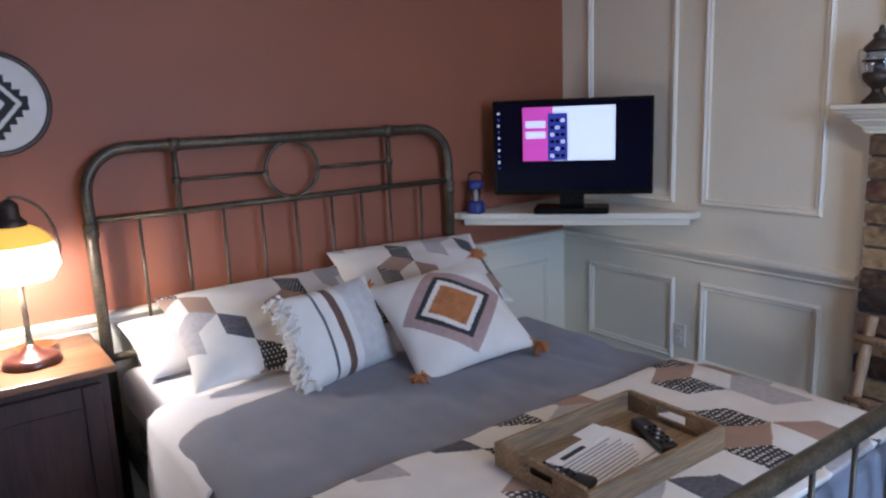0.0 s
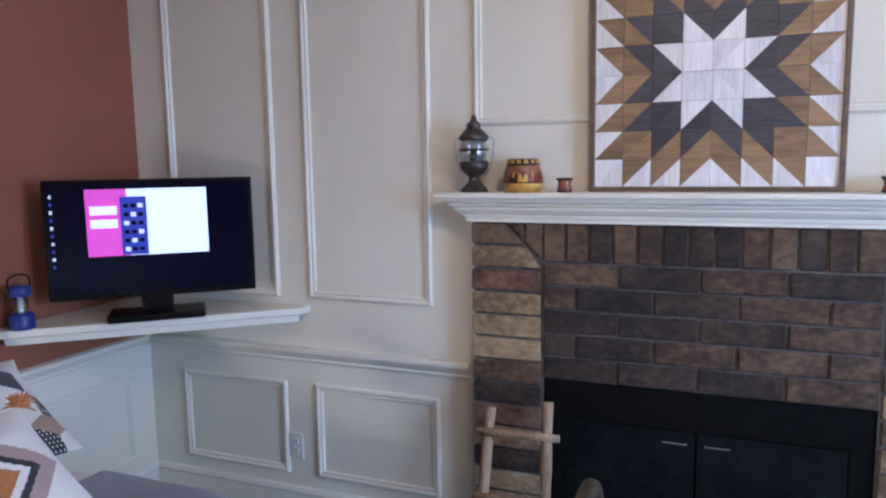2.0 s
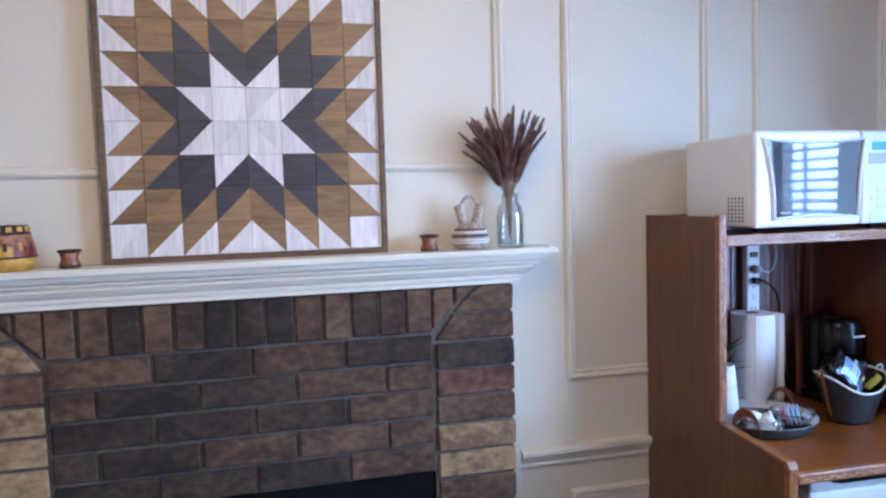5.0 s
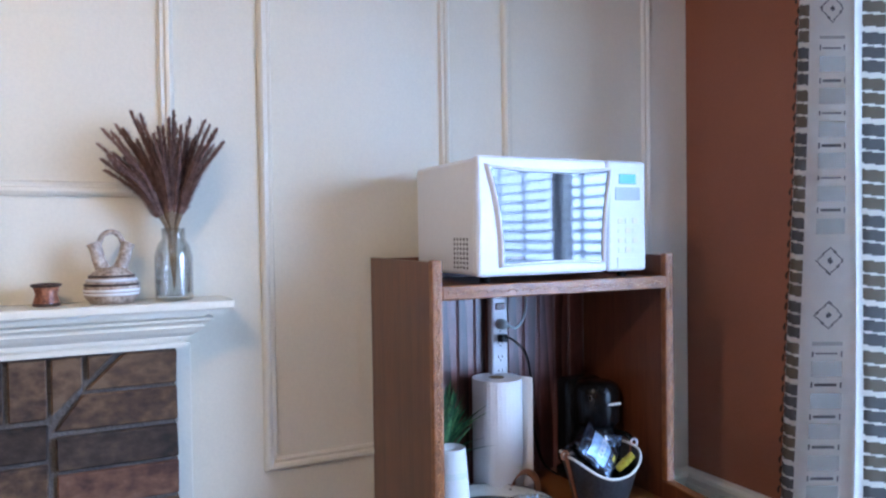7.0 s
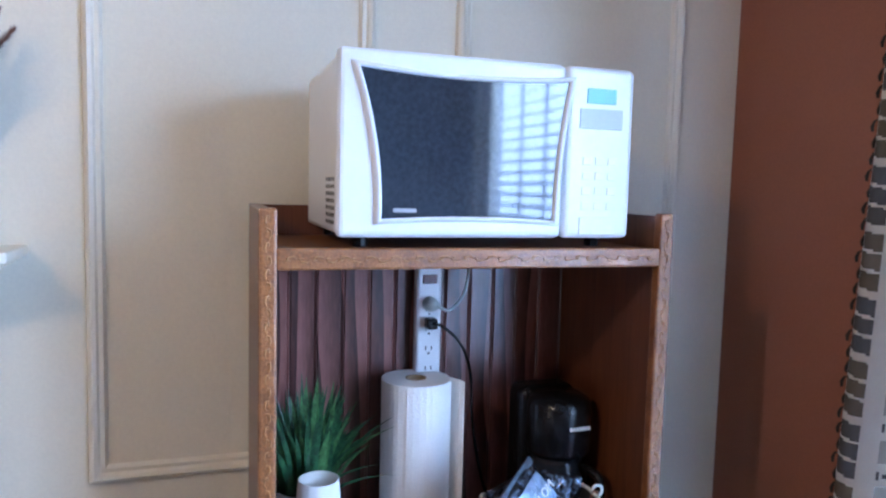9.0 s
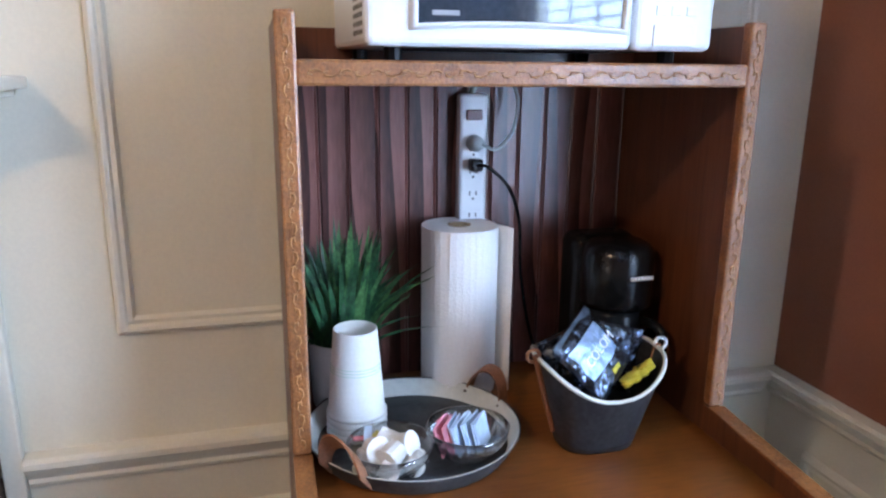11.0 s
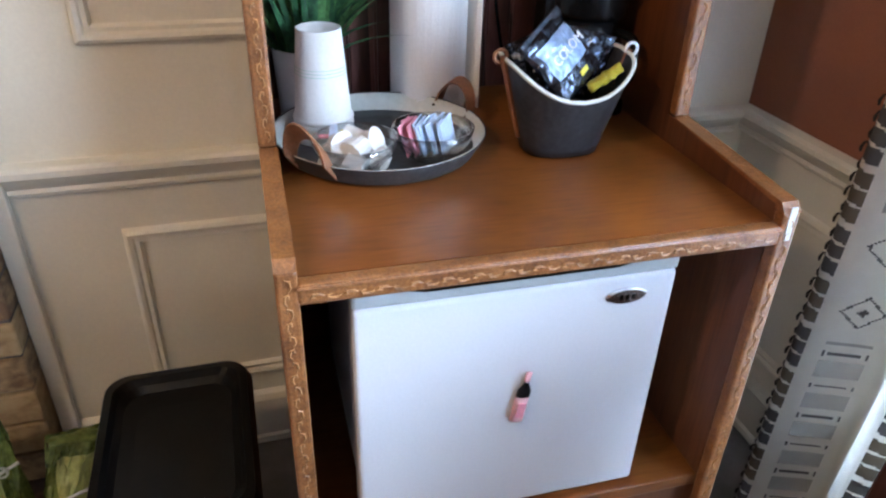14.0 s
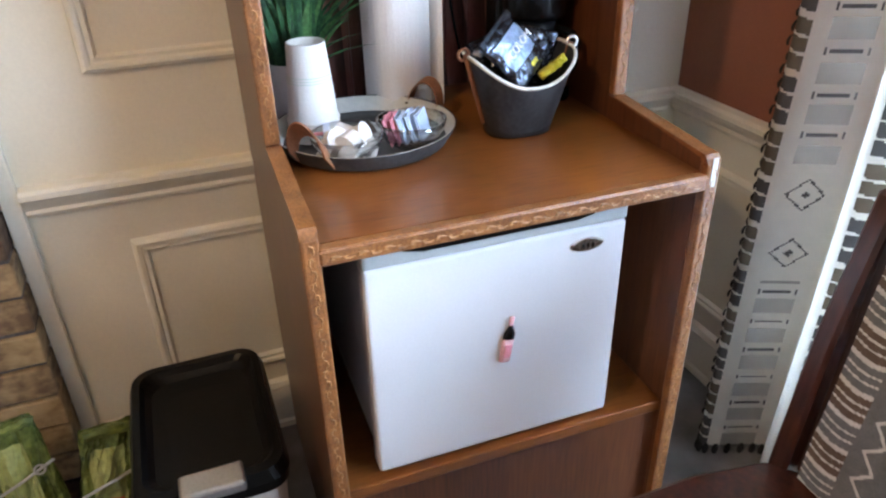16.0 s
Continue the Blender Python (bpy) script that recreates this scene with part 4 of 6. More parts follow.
bpart("box_spring", boxed(BX0 + 0.06, BX1 - 0.06, FY + 0.04, BY - 0.03, 0.25, 0.44, bevel=0.03), M_SHEET, "white box spring", smooth=False)

MX0, MX1, MZT = 0.955, 2.435, 0.605
mt = bm_new()
box(mt, MX0, MX1, FY + 0.05, BY - 0.04, 0.44, MZT - 0.004, bevel=0.05, seg=4)
bpart("mattress", mt, M_SHEET, "white sheeted mattress")


def drape(u, v, x0, x1, y0, y1, ztop, drop, lift=0.0, seed=0.0, wrinkle=0.004, wave=0.02):
    """A sheet over the bed: u across, hanging down at both sides, v along."""
    w = x1 - x0
    s = u * (w + 2 * drop) - drop
    y = y0 + v * (y1 - y0)
    rad = 0.045
    if s < 0:
        x, z = x0 - rad * 0.4 - wave * (1 + math.sin(y * 11 + seed)) * min(1, -s / 0.2), ztop - rad * 0.5 + s
    elif s > w:
        x, z = x1 + rad * 0.4 + wave * (1 + math.sin(y * 11 + seed)) * min(1, (s - w) / 0.2), ztop - rad * 0.5 + (w - s)
    else:
        e = min(s, w - s)
        dip = rad * 0.5 * max(0, 1 - e / rad) ** 2
        x, z = x0 + s + (-rad * 0.4 * max(0, 1 - e / rad) if s < w / 2 else rad * 0.4 * max(0, 1 - e / rad)), ztop - dip
    z += lift + wrinkle * noise.noise((x * 5, y * 6, seed)) + wrinkle * 0.7 * noise.noise((x * 15, y * 4, seed + 5))
    return Vector((x, y, z))


def cloth(name, label, cat, nu, nv, shape, mats, pick=None, thick=0.008):
    b = bm_new()
    surface(b, nu, nv, shape, pick)
    ob = solid(name, b, mats, label, cat, smooth=True)
    if thick:
        m = ob.modifiers.new("thickness", "SOLIDIFY")
        m.thickness, m.offset = thick, 1
    return ob


def coverlet_shape(u, v):
    """Spread over the bed, and hanging down behind the footboard."""
    k = min(1, max(0, (u - 0.16) / 0.42))
    y1 = 1.91 + 0.17 * k * (2 - k)
    if v > 0.2:
        return drape(u, (v - 0.2) / 0.8, MX0 + 0.02, MX1, 0.645, y1, MZT + 0.022, 0.40, 0, 1.0, 0.011, 0.007)
    p = drape(u, 0, MX0 + 0.02, MX1, 0.645, y1, MZT + 0.022, 0.40, 0, 1.0, 0.011, 0.007)
    f = (0.2 - v) / 0.2
    p.y -= 0.012 * min(1, f * 8) + 0.006 * math.sin(p.x * 22) * f
    p.z = max(p.z - 0.34 * f, 0.06)
    return p


cloth("top_sheet", "white cotton sheet folded back and hanging over the bed", "sheet", 90, 40, lambda u, v: drape(u, v, MX0, MX1, 1.62, 2.2, MZT + 0.008, 0.42, 0, 3.0, 0.006, 0.012), [M_SHEET], thick=0.006)
cloth("coverlet", "plain blue-grey woven coverlet spread over the bed", "coverlet", 150, 110,
      lambda u, v: coverlet_shape(u, v), [M_COVER], thick=0.012)


def patchwork(a, b_, size):
    """Which patch of a tumbling-block quilt lies at (a, b_), in metres."""
    s = size * 0.58
    q, r = (a * math.sqrt(3) / 3 - b_ / 3) / s, b_ * 2 / 3 / s
    c = -q - r
    rq, rr, rc = round(q), round(r), round(c)
    dq, dr, dc = abs(rq - q), abs(rr - r), abs(rc - c)
    if dq > dr and dq > dc:
        rq = -rr - rc
    elif dr > dc:
        rr = -rq - rc
    x, y = a - s * math.sqrt(3) * (rq + rr / 2), b_ - s * 1.5 * rr
    k = int(((math.degrees(math.atan2(y, x)) + 90) % 360) // 120)
    if k == 0:
        return 0
    g = (rq * 5 + rr * 3 + k * 2) % 6
    if k == 1:
        return (0, 2, 0, 0, 0, 1)[g]
    if g in (1, 4):
        return 4 if not ((a * 62 + b_ * 20) % 1 < 0.42 and (b_ * 62) % 1 < 0.42) else 0
    return (1, 0, 3, 2, 0, 0)[g]


QUILT = [M_CREAM, M_Q_TAUPE, M_Q_GREY, M_Q_DARK, M_Q_BLACK]
cloth("quilt", "folded patchwork quilt of cream, taupe and charcoal diamonds", "quilt", 420, 150,
      lambda u, v: drape(u, v, MX0 - 0.01, MX1 + 0.01, 0.655, 1.33, MZT + 0.036, 0.30, 0.012 * math.sin(math.pi * v) ** 0.5, 7.0, 0.006),
      QUILT, lambda u, v: patchwork(u * 2.13, v * 0.675 + 0.05, 0.22), thick=0.02)


def pillow(name, label, cx, cy, cz, w, h, d, tilt, yaw, mats, pick=None, roll=0.0, flange=0.0, n=64, seed=1.0):
    """A stuffed cushion standing on its lower edge and leaning back by tilt degrees."""
    t = thing(name, cx, cy, cz, label, "pillow", yaw)
    m = Matrix.Rotation(radians(-tilt), 4, "X") @ Matrix.Translation((0, 0, h / 2)) @ Matrix.Rotation(radians(roll), 4, "Y")

    def skin(sign):
        def f(u, v):
            a, b_ = 2 * u - 1, 2 * v - 1
            ea, eb = 1 - abs(a) ** 2.6, 1 - abs(b_) ** 2.6
            bulge = d / 2 * max(ea * eb, 0) ** 0.55
            pinch = 1 - 0.07 * (1 - abs(a) ** 2) * abs(b_) ** 3
            pinch2 = 1 - 0.07 * (1 - abs(b_) ** 2) * abs(a) ** 3
            wr = 0.007 * noise.noise((a * 3, b_ * 3, seed + sign)) * (1 if bulge > 0.01 else 0.3)
            return m @ Vector((a * w / 2 * pinch2, sign * bulge + wr, b_ * h / 2 * pinch))
        return f
    part("front", surface(bm_new(), n, n, skin(-1), pick), mats, t, smooth=True)
    part("back", surface(bm_new(), 24, 24, skin(1)), mats[0], t, smooth=True)
    return t, m


def tassel(parent, m, x, z, seed, size=0.05):
    r3 = random.Random(seed)
    b = bm_new()
    base = m @ Vector((x, 0, z))
    base.z = max(base.z, 0.012)
    out = (m.to_3x3() @ Vector((x, 0, z))).normalized()
    for k in range(60):
        d = (out * 0.8 + Vector((r3.uniform(-1, 1), r3.uniform(-1, 1), r3.uniform(-0.7, 0.5)))).normalized()
        e = base + d * size * r3.uniform(0.5, 1.0)
        tube(b, [base, base.lerp(e, 0.5) + Vector((0, 0, 0.006)), e], [0.004, 0.004, 0.002], 4)
    part("tassel", b, M_RUST, parent, "rust wool tassel")


PZ = MZT + 0.012
pillow("bed_pillow", "plain white bed pillow lying by the headboard", 1.30, 2.47, PZ + 0.0, 0.62, 0.36, 0.13, 68, 2, [M_SHEET], seed=2.0)
pillow("bed_pillow", "plain white bed pillow lying by the headboard", 2.14, 2.52, PZ + 0.0, 0.66, 0.40, 0.15, 62, -3, [M_SHEET], seed=2.7)
pillow("pillow_sham", "patchwork pillow sham of cream, taupe and grey diamonds", 1.44, 2.165, PZ + 0.025, 0.73, 0.46, 0.16, 59, 0, QUILT, lambda u, v: patchwork(u * 0.8 + 0.31, v * 0.5 + 0.1, 0.19), seed=4.0, n=150)
pillow("pillow_sham", "patchwork pillow sham of cream, taupe and grey diamonds", 2.16, 2.325, PZ + 0.03, 0.73, 0.46, 0.16, 57, -9, QUILT, lambda u, v: patchwork(u * 0.8 + 0.02, v * 0.5 + 0.27, 0.19), seed=5.0, n=150)


def stripes(u, v):
    for a, b_, k in ((0.30, 0.325, 4), (0.38, 0.42, 1), (0.42, 0.50, 2), (0.50, 0.53, 1), (0.575, 0.59, 3), (0.59, 0.93, 3)):
        if a <= u < b_:
            return k if k != 1 else 0
    return 0


t, m = pillow("lumbar_cushion", "cream tufted cushion with brown and grey stripes", 1.555, 1.985, PZ + 0.012, 0.43, 0.33, 0.14, 29, 13,
              [M_CREAM, M_CREAM, M_BROWNSTRIPE, M_GREYWEAVE, M_Q_DARK], stripes, seed=6.0, n=80)
b = bm_new()
r4 = random.Random(3)
for k in range(230):
    zz = r4.uniform(-0.165, 0.165)
    p = m @ Vector((-0.212 + 0.012 * math.sin(zz * 26) + r4.uniform(0, 0.045), r4.uniform(-0.05, 0.02), zz))
    e = p + Vector((-r4.uniform(0.008, 0.020), r4.uniform(-0.015, 0.008), r4.uniform(-0.016, 0.004)))
    tube(b, [p, p.lerp(e, 0.5) + Vector((0, -0.003, 0.003)), e], [0.0045, 0.005, 0.003], 5)
part("fringe", b, M_CREAM, t, "shaggy cream fringe")


def diamond(u, v):
    d = abs(u - 0.5) + abs(v - 0.5)
    wob = 0.006 * math.sin(u * 90) * math.cos(v * 80)
    d += wob
    return 1 if d < 0.215 else 0 if d < 0.275 else 2 if d < 0.335 else 3 if d < 0.45 else 0


t, m = pillow("diamond_cushion", "cream square cushion with a rust diamond and tassels", 1.855, 1.755, PZ + 0.026, 0.455, 0.455, 0.15, 55, -22,
              [M_CREAM, M_RUST, M_Q_BLACK, M_MAUVE], diamond, roll=-14, seed=8.0, n=150)
for k, (x, z) in enumerate(((-0.225, -0.225), (0.225, -0.225), (-0.225, 0.225), (0.225, 0.225))):
    tassel(t, m, x, z, k)

# wooden tray on the quilt
TZ = MZT + 0.066
tr = thing("wooden_tray", 1.715, 1.005, TZ, "weathered wooden serving tray lying on the quilt", "tray", 0)
part("bottom", boxed(-0.225, 0.225, -0.14, 0.14, 0, 0.010), M_TRAYWOOD, tr)
for y in (-0.15, 0.138):
    part("long_side", boxed(-0.238, 0.238, y, y + 0.012, 0, 0.062, bevel=0.002), M_TRAYWOOD, tr)
for x in (-0.238, 0.226):
    b = bm_new()
    box(b, x, x + 0.012, -0.138, 0.138, 0, 0.024, bevel=0.001, seg=1)
    box(b, x, x + 0.012, -0.138, -0.045, 0.024, 0.050)
    box(b, x, x + 0.012, 0.045, 0.138, 0.024, 0.050)
    box(b, x, x + 0.012, -0.138, 0.138, 0.050, 0.066, bevel=0.001, seg=1)
    part("handle_end", b, M_TRAYWOOD, tr)
pp = thing("paper_sheet", 1.70, 1.0, TZ + 0.0105, "printed white information sheet lying in the tray", "paper", 8)
part("sheet", boxed(-0.15, 0.13, -0.095, 0.095, 0, 0.002), M_PAPER, pp)
part("card", boxed(0.03, 0.12, 0.06, 0.125, 0.0022, 0.0035), M_PAPER, pp)
part("headline", boxed(-0.09, 0.0, 0.062, 0.076, 0.0021, 0.0026), M_INK, pp)
for k in range(11):
    part("print_line", boxed(-0.13, -0.13 + r4.uniform(0.16, 0.24), 0.045 - k * 0.012, 0.050 - k * 0.012, 0.0021, 0.0024), M_GREYINK, pp)


def remote(x, y, rz, ln):
    t = thing("remote_control", x, y, TZ + 0.014, "black rounded remote control lying in the tray", "remote", rz, group="remotes")
    b = boxed(-ln / 2, ln / 2, -0.024, 0.024, 0, 0.022, bevel=0.010, seg=3)
    part("body", b, M_REMOTE, t, smooth=True)
    for i in range(5):
        for j in range(3):
            part("button", lathe(bm_new(), [(0.004, 0.021), (0.004, 0.0242), (0, 0.0246)], 8, (-ln * 0.36 + i * 0.02, (j - 1) * 0.013, 0)), M_GREYPLASTIC if (i + j) % 3 == 0 else M_BLACKSATIN, t)
    return t


remote(1.535, 0.985, -72, 0.15)
remote(1.85, 0.985, 66, 0.17)

# ---- nightstand and lamp ----
ns = thing("nightstand", 0.63, 2.58, 0, "dark walnut nightstand with a panelled door", "nightstand")
NH = 0.735
part("body", boxed(-0.235, 0.235, -0.20, 0.215, 0.09, NH - 0.025, bevel=0.004), M_NIGHT, ns)
part("top", boxed(-0.26, 0.26, -0.225, 0.225, NH - 0.025, NH, bevel=0.006), M_NIGHTTOP, ns)
for x in (-0.215, 0.215):
    for y in (-0.18, 0.195):
        part("leg", boxed(x - 0.022, x + 0.022, y - 0.02, y + 0.02, 0, 0.095, bevel=0.004), M_NIGHT, ns)
d = part("door", boxed(-0.21, 0.21, -0.216, -0.2005, 0.12, NH - 0.05, bevel=0.003), M_NIGHT, ns)
b = bm_new()
for x0, x1, z0, z1 in ((-0.21, -0.15, 0.12, NH - 0.05), (0.15, 0.21, 0.12, NH - 0.05), (-0.15, 0.15, 0.12, 0.19), (-0.15, 0.15, NH - 0.12, NH - 0.05)):
    box(b, x0, x1, -0.226, -0.2162, z0, z1, bevel=0.003, seg=1)
part("door_frame", b, M_NIGHT, d)
part("handle", lathe(bm_new(), [(0, 0), (0.012, 0), (0.014, 0.008), (0.008, 0.018), (0, 0.02)], 12, (-0.18, -0.22, 0.42)), M_BRONZE, d)

lp = thing("table_lamp", 0.675, 2.56, NH, "brass arm table lamp with a lit opal glass shade", "lamp")
part("base", lathe(bm_new(), [(0, 0), (0.088, 0), (0.090, 0.012), (0.082, 0.026), (0.074, 0.030), (0.060, 0.036), (0.034, 0.044), (0.020, 0.062), (0.014, 0.068), (0, 0.068)], 32), M_DARKWOOD, lp, "dark turned base", smooth=True)
part("stem", lathe(bm_new(), [(0.014, 0.066), (0.009, 0.085), (0.010, 0.16), (0.008, 0.24), (0.011, 0.275), (0.022, 0.282), (0.024, 0.290), (0, 0.292)], 16), M_BRONZE, lp, smooth=True)
part("arm", tube(bm_new(), lerp_path([(0.01, 0, 0.285), (0.085, 0, 0.30), (0.128, 0, 0.37), (0.10, 0, 0.49), (0.04, 0, 0.545), (0.0, 0, 0.55)], 30), 0.0045, 8), M_BRONZE, lp, smooth=True)
part("shade", lathe(bm_new(), [(0.100, 0.285), (0.126, 0.325), (0.120, 0.385), (0.090, 0.428), (0.058, 0.448), (0.055, 0.446), (0.086, 0.424), (0.116, 0.383), (0.122, 0.325), (0.096, 0.285)], 36), M_SHADE, lp, "lit white opal glass shade", smooth=True)
part("shade_crown", lathe(bm_new(), [(0.114, 0.402), (0.100, 0.424), (0.078, 0.444), (0.058, 0.454), (0.045, 0.459), (0.040, 0.455), (0.056, 0.4485)], 32), M_AMBER, lp, "lit amber glass crown", smooth=True)
part("socket_cap", lathe(bm_new(), [(0.046, 0.457), (0.048, 0.470), (0.036, 0.482), (0.030, 0.490), (0.030, 0.525), (0.022, 0.535), (0.010, 0.545), (0, 0.547)], 20), M_OLDBRASS, lp, smooth=True)
bulb = new("lamp_bulb_light", bpy.data.lights.new("lamp_bulb_light", "POINT"))
bulb.data.energy, bulb.data.color, bulb.data.shadow_soft_size = 145, (1.0, 0.82, 0.60), 0.04
bulb.location = (0.665, 2.56, NH + 0.265)
dish = thing("wooden_dish", 0.70, 2.70, NH, "small round wooden dish on the nightstand", "dish")
part("bowl", lathe(bm_new(), [(0, 0), (0.05, 0), (0.07, 0.022), (0.066, 0.022), (0.046, 0.006), (0, 0.006)], 24), M_CABH, dish, smooth=True)

# round wall art
ra = thing("round_wall_art", 0.70, YN - 0.001, 1.58, "round white wall art with a black stepped diamond", "wall art")
b = bm_new()
RA = 0.168


def sun_pick(u, v):
    """A stepped diamond: black bands, the outer one with saw teeth."""
    x, z = abs(u - 0.5) * 2 * RA, abs(v - 0.5) * 2 * RA
    d = x + z * 0.9
    tooth = 0.024 * ((z / 0.024) % 1)
    return 1 if 0.035 < d < 0.068 or 0.087 < d < 0.104 + tooth else 0


n = 150
vs = {}
for i in range(n):
    for j in range(n):
        u, v_ = (i + 0.5) / n, (j + 0.5) / n
        if (u - 0.5) ** 2 + (v_ - 0.5) ** 2 < 0.2485:
            q = []
            for di, dj in ((0, 0), (1, 0), (1, 1), (0, 1)):
                key = (i + di, j + dj)
                if key not in vs:
                    vs[key] = b.verts.new(((key[0] / n - 0.5) * 2 * RA, -0.014, (key[1] / n - 0.5) * 2 * RA))
                q.append(vs[key])
            f = b.faces.new(q)
            f.material_index = sun_pick(u, v_)
part("face", b, [M_CREAM, M_Q_BLACK], ra)
part("rim", tube(bm_new(), ring_pts((0, -0.010, 0), RA, "y", 48), 0.010, 8, True), M_OLDBRASS, ra, "dark metal rim", smooth=True)

# ---- corner shelf and television ----
SZ = 0.975
sh = thing("corner_shelf", 3.1, 2.55, SZ, "white painted corner shelf with a moulded front edge", "shelf")
A, B_ = Vector((2.615, 2.835)), Vector((3.409, 1.935))
b = bm_new()
prism(b, [(A.x - 3.1, A.y - 2.55), (3.409 - 3.1, 2.835 - 2.55), (B_.x - 3.1, B_.y - 2.55), (B_.x - 3.1 - 0.055, B_.y - 2.55 + 0.005), (A.x - 3.1 + 0.015, A.y - 2.55 - 0.06)], "z", -0.030, 0.0, bevel=0.004)
part("board", b, M_TRIM, sh)
b = bm_new()
p0, p1 = Vector((A.x + 0.03, A.y - 0.055)), Vector((B_.x - 0.058, B_.y + 0.02))
dr = (p1 - p0).normalized()
nr = Vector((-dr.y, dr.x))
if nr.dot(Vector((-1, -1))) < 0:
    nr = -nr
for z0, z1, o in ((-0.046, -0.030, -0.008), (-0.062, -0.046, -0.018)):
    q = [p0 - nr * 0.05, p1 - nr * 0.05, p1 + nr * o, p0 + nr * o]
    prism(b, [(v_.x - 3.1, v_.y - 2.55) for v_ in q], "z", z0, z1 - 0.0005)
part("edge_moulding", b, M_TRIM, sh)

TVW, TVH = 0.765, 0.463
tvc = Vector((3.037, 2.41))
tv = thing("television", tvc.x, tvc.y, SZ, "black flat television switched on, on a corner shelf", "television", math.degrees(math.atan2(-0.757, 0.653)))
part("housing", boxed(-TVW / 2, TVW / 2, -0.012, 0.030, 0.085, 0.085 + TVH, bevel=0.006), M_BLACKPLASTIC, tv)
part("back_housing", boxed(-TVW * 0.33, TVW * 0.33, 0.030, 0.06, 0.13, 0.43, bevel=0.012), M_BLACKSATIN, tv)
scr = part("screen", boxed(-TVW / 2 + 0.016, TVW / 2 - 0.016, -0.0135, -0.0122, 0.085 + 0.024, 0.085 + TVH - 0.016), M_SCREEN, tv, "lit dark blue screen")


def pixel_box(x0, x1, z0, z1, m, name, d=0.0):
    sx, szz = TVW - 0.032, TVH - 0.04
    part(name, boxed(-sx / 2 + x0 * sx, -sx / 2 + x1 * sx, -0.0146 - d, -0.0137 - d, 0.109 + z0 * szz, 0.109 + z1 * szz), m, scr)


pixel_box(0.38, 0.78, 0.34, 0.95, M_SCR_WHITE, "screen_panel")
pixel_box(0.18, 0.38, 0.34, 0.95, M_SCR_PINK, "screen_panel")
for z in (0.72, 0.60):
    pixel_box(0.20, 0.33, z, z + 0.075, M_SCR_WHITE, "screen_label", 0.001)
pixel_box(0.345, 0.475, 0.345, 0.88, M_SCR_BLUE, "screen_picture", 0.001)
for i in range(6):
    for j in range(3):
        pixel_box(0.362 + j * 0.035, 0.386 + j * 0.035, 0.38 + i * 0.08, 0.415 + i * 0.08, M_SCR_WHITE if (i * 2 + j) % 3 == 0 else M_SCREEN, "screen_dot", 0.002)
for i in range(10):
    pixel_box(0.012, 0.024, 0.25 + i * 0.07, 0.275 + i * 0.07, M_SCR_WHITE if i % 2 else M_SCR_BLUE, "screen_icon", 0.001)
part("stand_neck", boxed(-0.06, 0.06, -0.01, 0.03, 0.012, 0.10, bevel=0.005), M_BLACKPLASTIC, tv)
part("stand_foot", boxed(-0.18, 0.18, -0.10, 0.085, 0, 0.030, bevel=0.010), M_BLACKPLASTIC, tv)

cl = thing("camping_lantern", 2.70, 2.745, SZ, "small blue and clear plastic camping lantern", "lantern")
part("base", lathe(bm_new(), [(0, 0), (0.043, 0), (0.045, 0.01), (0.043, 0.055), (0.034, 0.062), (0, 0.062)], 20), M_BLUE, cl, smooth=True)
part("chimney", lathe(bm_new(), [(0.028, 0.062), (0.028, 0.125), (0.025, 0.125), (0.025, 0.062)], 20), M_GLASS, cl, smooth=True)
part("lamp_core", lathe(bm_new(), [(0.010, 0.062), (0.010, 0.12), (0, 0.122)], 12), M_WHITEPLASTIC, cl)
part("cap", lathe(bm_new(), [(0.036, 0.124), (0.042, 0.130), (0.040, 0.155), (0.030, 0.164), (0, 0.166)], 20), M_BLUE, cl, smooth=True)
part("bail", tube(bm_new(), lerp_path([(-0.042, 0, 0.14), (-0.042, 0, 0.19), (0, 0, 0.205), (0.042, 0, 0.19), (0.042, 0, 0.14)], 16), 0.0035, 6), M_BLACKSATIN, cl)

# ---- microwave cabinet in the corner ----
CY0, CY1 = -1.580, -0.902
CYC = (CY0 + CY1) / 2
cab = thing("microwave_cabinet", 3.058, CYC, 0, "brown stained oak microwave cabinet with carved golden edges", "cabinet", -1.2)
HW = (CY1 - CY0) / 2
TS = 0.022


def carved(b, p0, p1, across):
    """Small raised scrolls along a wooden edge between two points."""
    p0, p1 = Vector(p0), Vector(p1)
    L = (p1 - p0).length
    n_ = int(L / 0.019)
    d = (p1 - p0).normalized()
    a = Vector(across)
    for k in range(n_):
        c = p0 + d * (k + 0.5) * L / n_
        s = 1 if k % 2 else -1
        tube(b, [c - d * 0.011 + a * 0.001 * s, c - d * 0.005 + a * 0.0042 * s, c + d * 0.003 + a * 0.003 * s, c + d * 0.005 - a * 0.001 * s, c - d * 0.001 - a * 0.002 * s], [0.0007, 0.0015, 0.0017, 0.0014, 0.0008], 5)
    return b


